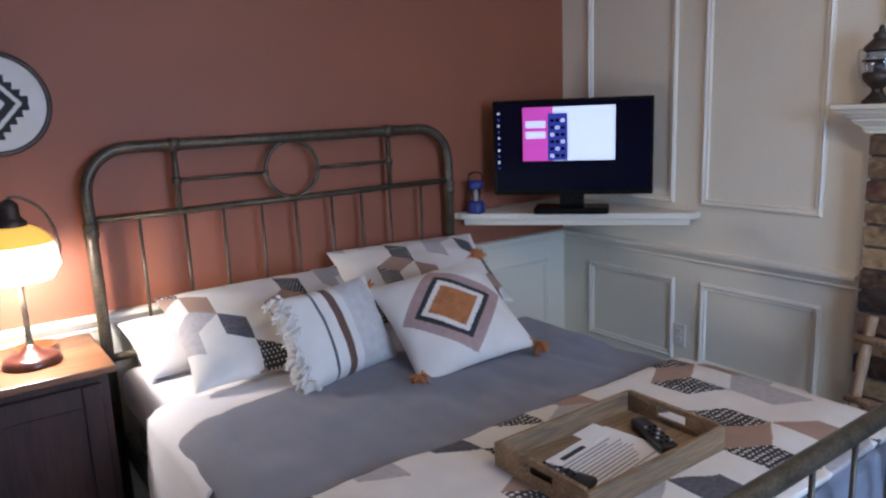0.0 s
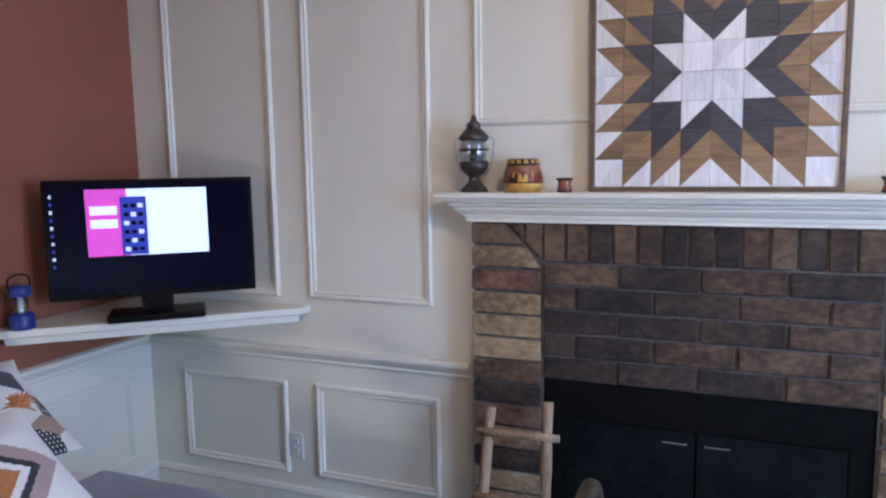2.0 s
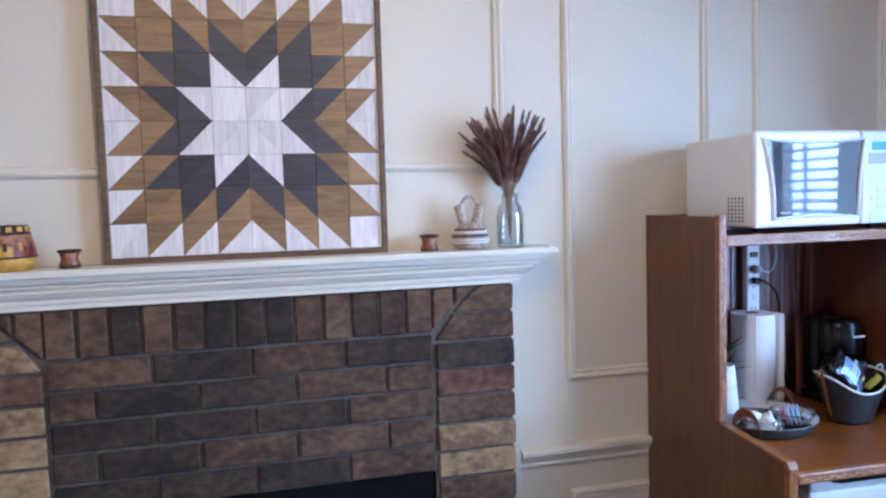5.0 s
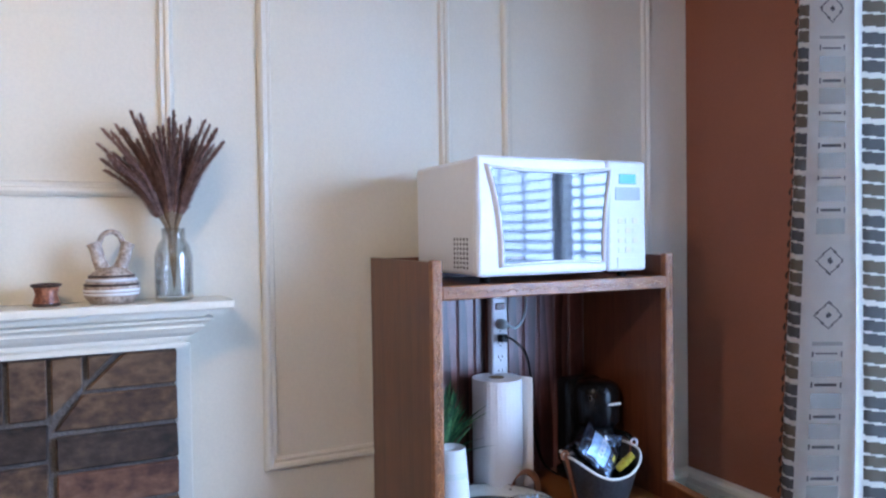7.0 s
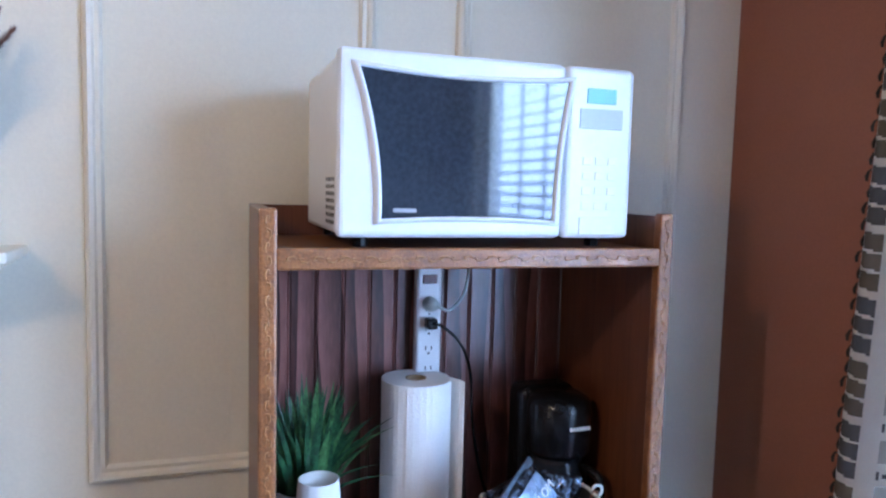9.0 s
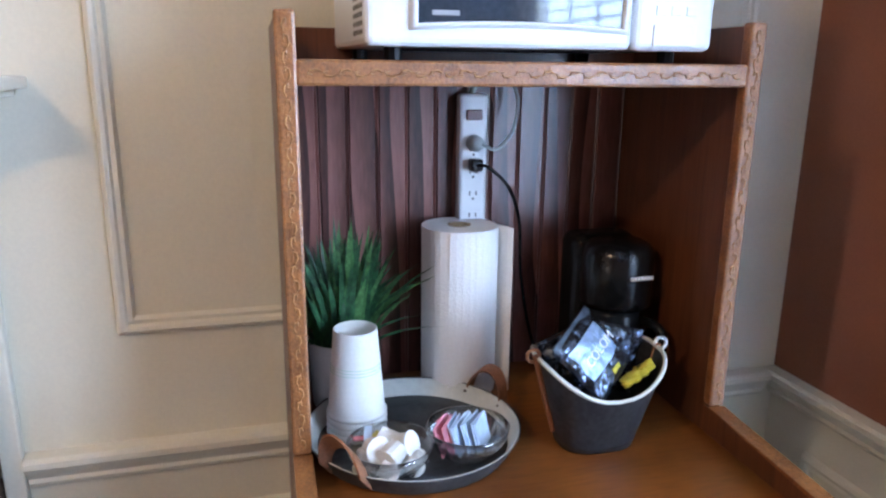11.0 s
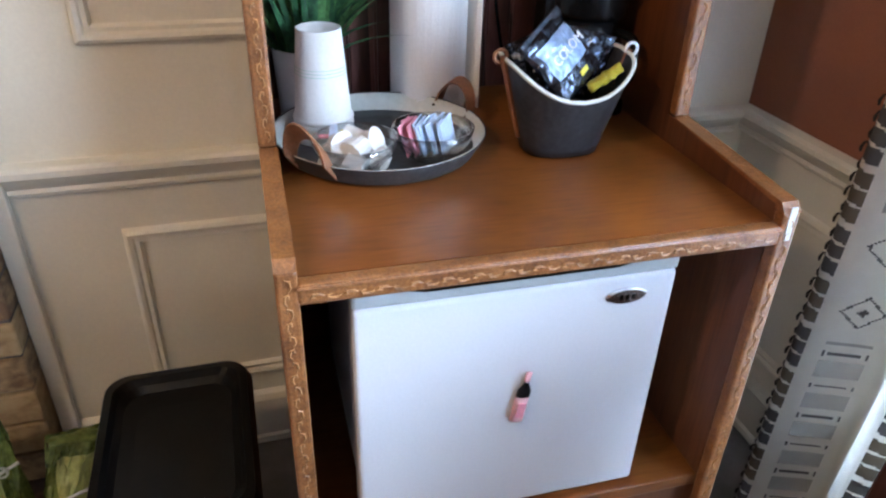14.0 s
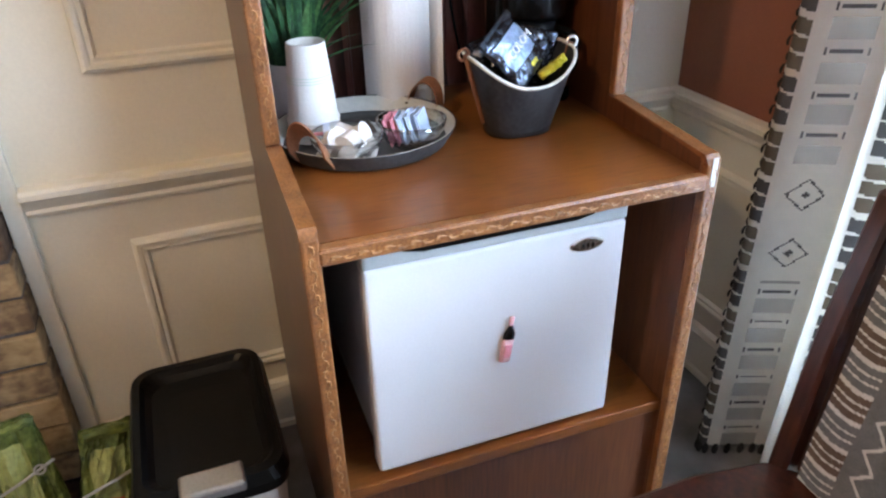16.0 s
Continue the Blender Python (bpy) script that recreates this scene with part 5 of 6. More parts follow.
side = [(0.335, 0), (-0.335, 0), (-0.335, 0.930), (-0.05, 0.952), (-0.05, 1.541), (0.335, 1.541)]
for s in (-1, 1):
    y0, y1 = (HW - TS, HW) if s > 0 else (-HW, -HW + TS)
    sd = part("side_panel", prism(bm_new(), side, "y", y0, y1), M_CABV, cab)
    b = bm_new()
    box(b, -0.356, -0.3355, y0 - 0.002, y1 + 0.002, 0, 0.925, bevel=0.004)
    box(b, -0.071, -0.0505, y0 - 0.002, y1 + 0.002, 0.955, 1.546, bevel=0.004)
    prism(b, [(-0.356, 0.9255), (-0.345, 0.938), (-0.07, 0.9545), (-0.07, 0.9524), (-0.3355, 0.9305), (-0.3355, 0.9255)], "y", y0 - 0.002, y1 + 0.002)
    eb = part("edge_strip", b, M_OAK, sd, "carved golden oak edging")
    cb = bm_new()
    carved(cb, (-0.3565, (y0 + y1) / 2, 0.01), (-0.3565, (y0 + y1) / 2, 0.92), (0, 1, 0))
    carved(cb, (-0.0715, (y0 + y1) / 2, 0.965), (-0.0715, (y0 + y1) / 2, 1.54), (0, 1, 0))
    tagged(part("carving", cb, M_OAKPALE, sd, "carved scrolls with highlights put into their pale colour"), kind="stuff")
inn = HW - TS
# beadboard back: each board with its grooves
nb = 12
bw = 2 * inn / nb
for k in range(nb):
    y0 = -inn + k * bw
    b = bm_new()
    prism(b, [(0.300, y0 + 0.0004), (0.2845, y0 + 0.0004), (0.2825, y0 + 0.003), (0.2845, y0 + 0.0055), (0.2825, y0 + 0.0070), (0.2825, y0 + bw - 0.002), (0.2845, y0 + bw - 0.0004), (0.300, y0 + bw - 0.0004)], "z", 0.46, 1.535)
    part("back_board", b, M_BEAD, cab)
part("back_panel", boxed(0.3005, 0.31, -inn, inn, 0.02, 1.535), M_BEAD, cab)
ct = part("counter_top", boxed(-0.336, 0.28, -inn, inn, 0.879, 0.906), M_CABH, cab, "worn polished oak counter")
b = bm_new()
box(b, -0.3575, -0.3365, -inn, inn, 0.879, 0.907, bevel=0.004)
tube(b, [(-0.3585, -inn, 0.902), (-0.3585, inn, 0.902)], 0.0022, 6)
part("front_edge", b, M_OAK, ct, "carved golden oak edging")
tagged(part("carving", carved(bm_new(), (-0.358, -inn + 0.01, 0.890), (-0.358, inn - 0.01, 0.890), (0, 0, 0.8)), M_OAKPALE, ct, "carved scrolls with highlights put into their pale colour"), kind="stuff")
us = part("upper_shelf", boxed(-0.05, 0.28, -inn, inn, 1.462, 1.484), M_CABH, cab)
b = boxed(-0.071, -0.0505, -inn, inn, 1.456, 1.488, bevel=0.004)
part("front_edge", b, M_OAK, us, "carved golden oak edging")
tagged(part("carving", carved(bm_new(), (-0.0716, -inn + 0.01, 1.472), (-0.0716, inn - 0.01, 1.472), (0, 0, 1)), M_OAKPALE, us, "carved scrolls with highlights put into their pale colour"), kind="stuff")
part("top_rail", boxed(0.265, 0.28, -inn, inn, 1.4845, 1.541), M_CABV, cab)
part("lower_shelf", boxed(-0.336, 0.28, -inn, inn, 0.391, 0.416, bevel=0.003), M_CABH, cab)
part("kick_panel", boxed(-0.325, -0.307, -inn, inn, 0.0, 0.3905), M_CABV, cab)
b = boxed(-0.3575, -0.3562, -inn - 0.016, -inn - 0.006, 0.885, 0.935)
part("worn_chip", b, M_TRAYRIM, cab, "pale chipped edge")

# mini fridge
fr = thing("mini_fridge", 2.956, -1.210, 0.416, "white compact refrigerator inside a wooden cabinet", "refrigerator", -1.2)
FH = 0.462
part("body", boxed(-0.175, 0.24, -0.215, 0.215, 0.008, FH, bevel=0.008), M_FRIDGE, fr)
dr_ = part("door", boxed(-0.222, -0.181, -0.225, 0.225, 0.010, FH - 0.0405, bevel=0.007, seg=3), M_FRIDGE, fr, "white enamel door")
part("gasket", boxed(-0.181, -0.175, -0.212, 0.212, 0.02, FH - 0.01), M_GREYPLASTIC, fr)
gs = part("handle_strip", boxed(-0.222, -0.181, -0.225, 0.225, FH - 0.040, FH - 0.002, bevel=0.005), M_GREYPLASTIC, dr_, "pale grey grip strip")
# no hollow here: a flat black plate paints the finger recess's shade
b = bm_new()
prism(b, [(-0.172, FH - 0.004), (-0.160, FH - 0.018), (-0.130, FH - 0.024), (0.130, FH - 0.024), (0.160, FH - 0.018), (0.172, FH - 0.004)], "x", -0.2228, -0.2215)
part("grip_recess_shade", b, M_BLACKSATIN, dr_, "flat black plate for the shade in a finger recess")
bd = part("badge", lathe(bm_new(), [(0, 0), (0.031, 0), (0.031, 0.003), (0.027, 0.005), (0, 0.0055)], 28, sx=0.40, sy=1.0), M_CHROME, dr_, "oval chrome badge")
bd.matrix_basis = Matrix.Translation((-0.2222, -0.150, 0.391)) @ Matrix.Rotation(radians(-90), 4, "Y")
for k in range(3):
    part("badge_bar", boxed(-0.2285, -0.2275, -0.162 + k * 0.009, -0.157 + k * 0.009, 0.387, 0.395), M_BLACKSATIN, dr_)
for x in (-0.16, 0.22):
    for y in (-0.18, 0.18):
        part("foot", lathe(bm_new(), [(0, 0), (0.014, 0), (0.014, 0.009), (0, 0.009)], 10, (x, y, 0)), M_BLACKSATIN, fr)
mg = thing("bottle_magnet", 2.7335, -1.210, 0.612, "small rose wine bottle fridge magnet", "magnet")
mm = Matrix.Rotation(radians(9), 4, "X")
for nm, prof, m in (("bottle_body", [(0, 0), (0.0105, 0), (0.011, 0.004), (0.011, 0.045), (0, 0.045)], M_ROSE), ("shoulder", [(0.011, 0.0452), (0.0105, 0.056), (0.0045, 0.068), (0.0045, 0.071), (0, 0.071)], M_BLACKPLASTIC), ("neck_cap", [(0.0045, 0.0712), (0.005, 0.088), (0, 0.089)], M_ROSE)):
    b = lathe(bm_new(), prof, 14, sx=0.45)
    bmesh.ops.transform(b, matrix=Matrix.Translation((-0.0052, 0, 0)) @ mm, verts=b.verts)
    part(nm, b, m, mg, smooth=True)
b = boxed(-0.0112, -0.0102, -0.006, 0.006, 0.010, 0.036)
bmesh.ops.transform(b, matrix=mm, verts=b.verts)
part("label", b, M_PINK, mg)

# microwave
mw = thing("microwave", 2.978, -1.25, 1.4905, "white countertop microwave with a dark door window", "microwave")
MWW, MWH = 0.488, 0.288
part("case", boxed(0.03, 0.345, -MWW / 2 + 0.006, MWW / 2 - 0.006, 0.016, MWH - 0.004, bevel=0.008), M_WHITEPLASTIC, mw)
dm = part("door", boxed(0.004, 0.029, -MWW / 2 + 0.125, MWW / 2, 0.014, MWH, bevel=0.010, seg=3), M_WHITEPLASTIC, mw)
corner = [(0.212, MWH - 0.028), (0.178, 0.042), (-0.100, 0.042), (-0.122, MWH - 0.028)]
bow = [(-0.010, 0.0), (0.0, 0.005), (0.006, 0.0), (0.0, -0.009)]
outl = []
for k in range(4):
    p_, q_ = corner[k], corner[(k + 1) % 4]
    for i in range(10):
        f = i / 10
        outl.append((p_[0] + (q_[0] - p_[0]) * f + bow[k][0] * 4 * f * (1 - f), p_[1] + (q_[1] - p_[1]) * f + bow[k][1] * 4 * f * (1 - f)))
b = bm_new()
prism(b, outl, "x", 0.0012, 0.0048)
part("door_window", b, M_MWGLASS, dm, "dark reflective door window")
b = bm_new()
cen, rings = (0.045, 0.145), []
for grow, depth in ((0.0, 0.0010), (0.012, -0.0042), (0.030, -0.0058), (0.060, -0.0030), (0.085, 0.0042)):
    rings.append([b.verts.new((depth, cen[0] + (p[0] - cen[0]) * (1 + grow), cen[1] + (p[1] - cen[1]) * (1 + grow))) for p in outl])
for r0, r1 in zip(rings, rings[1:]):
    for k in range(len(outl)):
        b.faces.new((r0[k], r0[(k + 1) % len(outl)], r1[(k + 1) % len(outl)], r1[k]))
part("window_bezel", b, M_WHITEPLASTIC, dm, smooth=True)
part("maker_mark", boxed(0.0004, 0.0013, 0.125, 0.160, 0.052, 0.058), M_GREYINK, dm)
cp = part("control_panel", boxed(0.004, 0.029, -MWW / 2, -MWW / 2 + 0.1235, 0.014, MWH, bevel=0.010, seg=3), M_WHITEPLASTIC, mw)
part("display", boxed(0.0025, 0.0045, -MWW / 2 + 0.035, -MWW / 2 + 0.088, MWH - 0.058, MWH - 0.034, bevel=0.0008, seg=1), M_LCD, cp, "green display")
part("keypad", boxed(0.0025, 0.0045, -MWW / 2 + 0.022, -MWW / 2 + 0.100, MWH - 0.098, MWH - 0.066, bevel=0.0008, seg=1), M_GREYPLASTIC, cp)
for i in range(4):
    for j in range(3):
        part("key", boxed(0.0028, 0.0043, -MWW / 2 + 0.030 + j * 0.023, -MWW / 2 + 0.046 + j * 0.023, 0.060 + i * 0.024, 0.073 + i * 0.024, bevel=0.0006, seg=1), M_TRIM if (i + j) % 2 else M_WHITEPLASTIC, cp)
part("door_button", boxed(0.0015, 0.0045, -MWW / 2 + 0.03, -MWW / 2 + 0.095, 0.020, 0.048, bevel=0.001, seg=1), M_WHITEPLASTIC, cp)
b = bm_new()
for i in range(5):
    for j in range(7):
        box(b, 0.06 + i * 0.016, 0.066 + i * 0.016, MWW / 2 - 0.0062, MWW / 2 - 0.0052, 0.03 + j * 0.011, 0.036 + j * 0.011)
part("vent_holes", b, M_BLACKSATIN, mw)
for x in (0.05, 0.32):
    for y in (-0.2, 0.2):
        part("foot", lathe(bm_new(), [(0, -0.002), (0.012, -0.002), (0.012, 0.0165), (0, 0.0165)], 10, (x, y, 0)), M_BLACKSATIN, mw)

# power strip with its plugs and cords
ps = thing("power_strip", 3.331, -1.252, 1.09, "white power strip with plugs, fixed to beadboard", "power strip")
part("body", boxed(-0.028, 0, -0.026, 0.026, 0, 0.345, bevel=0.007, seg=3), M_WHITEPLASTIC, ps)
part("switch", boxed(-0.032, -0.027, -0.015, 0.015, 0.300, 0.318, bevel=0.002), M_SWITCH, ps, "dark red rocker switch")
for k in range(6):
    z = 0.045 + k * 0.04
    b = bm_new()
    for dy in (-0.006, 0.006):
        box(b, -0.0286, -0.0278, dy - 0.0012, dy + 0.0012, z, z + 0.008)
    box(b, -0.0286, -0.0278, -0.002, 0.002, z - 0.008, z - 0.004)
    part("socket_slots", b, M_INK, ps)
part("cord_clip", tube(bm_new(), lerp_path([(-0.012, 0.0, 0.345), (-0.012, -0.004, 0.365), (-0.006, 0.01, 0.375)], 8), 0.006, 8), M_GREYPLASTIC, ps)
pg = thing("grey_plug_cord", 3.303, -1.252, 1.35, "pale grey plug and looping cord in a power strip", "power cord")
part("plug", tube(bm_new(), [(0.0, 0, 0), (-0.018, 0, 0), (-0.03, -0.006, 0)], [0.015, 0.014, 0.008], 12), M_GREYPLASTIC, pg, smooth=True)
part("cord", tube(bm_new(), lerp_path([(-0.03, -0.006, 0), (-0.038, -0.03, -0.008), (-0.03, -0.06, 0.02), (-0.01, -0.078, 0.07), (0.0, -0.066, 0.115)], 26), 0.0032, 7), M_GREYPLASTIC, pg, smooth=True)
pg = thing("black_plug_cord", 3.303, -1.252, 1.312, "black plug and hanging cord in a power strip", "power cord")
part("plug", boxed(-0.026, 0, -0.011, 0.011, -0.011, 0.011, bevel=0.004), M_BLACKPLASTIC, pg)
part("cord", tube(bm_new(), lerp_path([(-0.024, 0, 0), (-0.040, -0.015, -0.002), (-0.040, -0.055, -0.04), (-0.02, -0.085, -0.11), (0.0, -0.10, -0.22), (-0.005, -0.13, -0.36), (-0.03, -0.17, -0.405)], 34), 0.0032, 7), M_BLACKPLASTIC, pg, smooth=True)

CZ = 0.9065
# paper towel roll with a loose end
pt = thing("paper_towel_roll", 3.262, -1.215, CZ, "white paper towel roll standing with a loose end", "paper towel")
TH, TR = 0.305, 0.067
b = bm_new()
lathe(b, [(0.020, 0), (TR, 0), (TR, TH), (0.020, TH)], 40)
part("roll", b, M_PAPER, pt, smooth=False)
part("core", lathe(bm_new(), [(0.0205, -0.0), (0.0205, TH + 0.0012), (0.0165, TH + 0.0012), (0.0165, 0)], 24), M_STEM, pt, "brown cardboard core")
b = bm_new()
pts = [(TR + 0.001) * Vector((math.cos(a), math.sin(a))) for a in np.linspace(radians(150), radians(262), 12)]
pts += [Vector((-0.016, -0.073)), Vector((-0.030, -0.081)), Vector((-0.048, -0.084))]
lo = [b.verts.new((p.x, p.y, 0.001)) for p in pts]
hi = [b.verts.new((p.x, p.y, TH - 0.001)) for p in pts]
for k in range(len(pts) - 1):
    b.faces.new((lo[k], lo[k + 1], hi[k + 1], hi[k]))
lo_ = part("loose_sheet", b, M_PAPER, pt)
sm_ = lo_.modifiers.new("thickness", "SOLIDIFY")
sm_.thickness = 0.0012

# potted artificial grass
gp = thing("potted_grass", 3.235, -1.0, CZ, "artificial green grass in a small white ceramic pot", "plant")
part("pot", lathe(bm_new(), [(0, 0), (0.046, 0), (0.052, 0.01), (0.058, 0.125), (0.054, 0.125), (0.050, 0.105), (0, 0.10)], 28), M_POT, gp, smooth=True)
r5 = random.Random(11)
bl1, bl2 = bm_new(), bm_new()
for k in range(210):
    a = r5.uniform(0, 2 * math.pi)
    rr = 0.045 * math.sqrt(r5.random())
    base = Vector((rr * math.cos(a), rr * math.sin(a), 0.10))
    sp = r5.uniform(0.02, 0.15) * (0.45 if math.cos(a) < -0.45 else 1.0)
    hgt = r5.uniform(0.16, 0.25) - sp * 0.6
    out = Vector((math.cos(a) * 0.8, math.sin(a), 0))
    sd = Vector((-math.sin(a) * 0.5, 0.35 + 0.65 * abs(math.cos(a)), 0)).normalized() * r5.uniform(0.0036, 0.0058)
    prev = None
    bmx = bl2 if r5.random() < 0.4 else bl1
    for s in range(6):
        f = s / 5
        c = base + out * sp * f ** 1.6 + Vector((0, 0, hgt * f - 0.02 * f ** 3 * sp / 0.1))
        c.x = min(c.x, 0.085)
        c.y = min(c.y, 0.072)
        wv = sd * (0.75 + 0.5 * f if f < 0.5 else 1 - ((f - 0.5) / 0.5) ** 2) + sd * 0.04
        cur = (bmx.verts.new(c - wv), bmx.verts.new(c + wv))
        if prev:
            bmx.faces.new((prev[0], prev[1], cur[1], cur[0]))
        prev = cur
tagged(part("blades", bl1, M_LEAF, gp), kind="stuff")
tagged(part("pale_blades", bl2, M_LEAF2, gp, "lighter green blades"), kind="stuff")

# round metal tray with its leather handles
ty = thing("round_tray", 3.075, -1.088, CZ, "round dark metal tray with cream rim and leather handles", "tray")
part("base", lathe(bm_new(), [(0, 0), (0.125, 0), (0.150, 0.006), (0.148, 0.009), (0.124, 0.004), (0, 0.004)], 44), M_TRAYDARK, ty, smooth=True)
part("rim", lathe(bm_new(), [(0.1502, 0.006), (0.166, 0.034), (0.1635, 0.035), (0.1482, 0.009)], 44), M_TRAYRIM, ty, "cream enamel rim", smooth=True)
part("rim_outside", lathe(bm_new(), [(0.1508, 0.0055), (0.1672, 0.034), (0.1675, 0.0355), (0.1665, 0.0352)], 44), M_TRAYDARK, ty, smooth=True)


def strap(cx, cy, ang, parent, loop, tall, wide):
    d = Vector((math.cos(ang), math.sin(ang), 0))
    s = Vector((-d.y, d.x, 0))
    up = Vector((0, 0, 1.2 if wide > 0.012 else 0.4))
    b = bm_new()
    pts_ = [Vector((cx, cy, 0.024)) + s * (loop * math.cos(th)) + d * (0.004 + 0.012 * math.sin(th)) + Vector((0, 0, tall * math.sin(th))) for th in np.linspace(0, math.pi, 21)]
    prev = None
    for p_ in pts_:
        cur = (b.verts.new(p_ - (d + up) * wide), b.verts.new(p_ + (d + up) * wide))
        if prev:
            b.faces.new((prev[0], prev[1], cur[1], cur[0]))
        prev = cur
    o_ = part("handle", b, M_LEATHER, parent, "brown leather strap handle")
    mo = o_.modifiers.new("thickness", "SOLIDIFY")
    mo.thickness = 0.003
    for t_ in (-1, 1):
        q = Vector((cx, cy, 0.024)) + s * loop * t_ * 0.98 - d * 0.004
        part("rivet", lathe(bm_new(), [(0, 0), (0.005, 0), (0.004, 0.003), (0, 0.004)], 10, q), M_BRONZE, parent)


for ang, loop, tall, wide in ((radians(132), 0.034, 0.058, 0.0125), (radians(-62), 0.040, 0.050, 0.010)):
    strap(0.160 * math.cos(ang), 0.160 * math.sin(ang), ang, ty, loop, tall, wide)

# stack of paper cups, upside down
cs = thing("paper_cup_stack", 3.13, -1.008, CZ + 0.0045, "stack of white paper cups turned upside down", "cup")
for k in range(4):
    z = k * 0.011
    part("cup", lathe(bm_new(), [(0.0475, z), (0.049, z + 0.003), (0.0475, z + 0.006), (0.0450, z + 0.010), (0.0345, z + 0.141), (0.0325, z + 0.142), (0.0315, z + 0.132), (0, z + 0.132)], 28) if k == 3 else
         lathe(bm_new(), [(0.0475, z), (0.049, z + 0.003), (0.0475, z + 0.006), (0.0455, z + 0.012), (0.044, z + 0.012)], 28), M_PAPERCUP, cs, smooth=True)
for zz in (0.108, 0.113, 0.118):
    rr = 0.0450 - (zz - 0.043) * 0.0105 / 0.131 + 0.0002
    part("printed_band", tube(bm_new(), ring_pts((0, 0, zz), rr, "z", 28), 0.0005, 5, True), M_GREENINK, cs)


B1X, B1Y, B2X, B2Y = 2.991, -1.034, 3.011, -1.157


def glass_bowl(x, y, label):
    t_ = thing("glass_bowl", x, y, CZ + 0.0045, label, "bowl", group="glass bowls")
    part("bowl", lathe(bm_new(), [(0, 0), (0.030, 0), (0.048, 0.014), (0.060, 0.036), (0.063, 0.050), (0.0605, 0.050), (0.057, 0.036), (0.046, 0.017), (0.029, 0.004), (0, 0.004)], 32), M_GLASS, t_, smooth=True)
    return t_


glass_bowl(B1X, B1Y, "small clear glass bowl of creamer pots")
glass_bowl(B2X, B2Y, "small clear glass bowl of sweetener packets")
r6 = random.Random(4)
for k in range(9):
    a, rr = k * 1.26 + 0.4, 0.036 if k < 5 else 0.021
    if k >= 5:
        a = (k - 5) * 1.57
    t_ = thing("creamer_pot", B1X + rr * math.cos(a), B1Y + rr * math.sin(a), CZ + (0.026 if k < 5 else 0.046), "small white creamer pot with a foil lid", "creamer", r6.uniform(0, 360), group="creamers")
    t_.matrix_basis = t_.matrix_basis @ pose(0, 0, 0, r6.uniform(60, 125), r6.uniform(-25, 25), 0) @ pose(0, 0, -0.014)
    part("pot", lathe(bm_new(), [(0, 0), (0.0150, 0), (0.0178, 0.027), (0.0200, 0.0275), (0.0200, 0.0282), (0, 0.0282)], 14), M_CREAMER, t_)
    part("foil_lid", lathe(bm_new(), [(0, 0.0284), (0.0190, 0.0284), (0.0190, 0.029), (0, 0.029)], 14), M_PAPER, t_)
for k in range(5):
    t_ = thing("jam_packet", B1X + 0.027 + 0.004 * k % 0.011, B1Y + 0.018 + 0.007 * k % 0.02, CZ + 0.036 + k * 0.004, "small striped foil packet", "packet", 20 + k * 37, group="foil packets")
    t_.matrix_basis = t_.matrix_basis @ pose(0, 0, 0, 0, -30 + 12 * k, 0)
    part("packet", boxed(-0.016, 0.016, -0.006, 0.006, 0, 0.003, bevel=0.001, seg=1), (M_YELLOW, M_LEAF2, M_PINK, M_YELLOW, M_BLUEPK)[k], t_)
for k in range(13):
    pk = M_PINK if k < 4 else M_BLUEPK
    t_ = thing("sweetener_packet", B2X - 0.002 + 0.004 * math.sin(k * 2.1), B2Y + 0.031 - k * 0.0050, CZ + 0.017, "paper sweetener packet standing in a bowl", "packet", -38 + r6.uniform(-8, 8), group="sweeteners")
    t_.matrix_basis = t_.matrix_basis @ pose(0, 0, 0, r6.uniform(-22, -10), r6.uniform(-10, 10), 0)
    part("packet", boxed(-0.022, 0.022, -0.0012, 0.0012, 0, 0.050, bevel=0.0007, seg=1), pk, t_)

# zinc bucket with coffee pouches
bk = thing("zinc_bucket", 3.015, -1.368, CZ, "dark zinc scoop bucket with a cream rim and leather straps", "bucket")


def bucket_pt(a, f, inset=0.0):
    rx, ry = 0.047 + 0.028 * f - inset, 0.061 + 0.040 * f - inset
    top = 0.098 + 0.050 * abs(math.sin(a)) ** 1.6 + (0.02 if math.cos(a) > 0 else 0) * abs(math.cos(a))
    e = 2.6
    c, s = math.cos(a), math.sin(a)
    return Vector((rx * math.copysign(abs(c) ** (2 / e), c), ry * math.copysign(abs(s) ** (2 / e), s), f * top + 0.001))


for nm, inset in (("body", 0.0), ("lining", 0.002)):
    b = bm_new()
    N = 44
    rings = [[b.verts.new(bucket_pt(2 * math.pi * k / N, f, inset)) for k in range(N)] for f in np.linspace(0, 1, 9)]
    for r0, r1 in zip(rings, rings[1:]):
        for k in range(N):
            b.faces.new((r0[k], r0[(k + 1) % N], r1[(k + 1) % N], r1[k]))
    b.faces.new(rings[0])
    part(nm, b, M_BUCKET, bk, smooth=True)
part("rim", tube(bm_new(), [bucket_pt(2 * math.pi * k / 44, 1.0) for k in range(44)], 0.0034, 6, True), M_TRAYRIM, bk, "cream rolled rim", smooth=True)
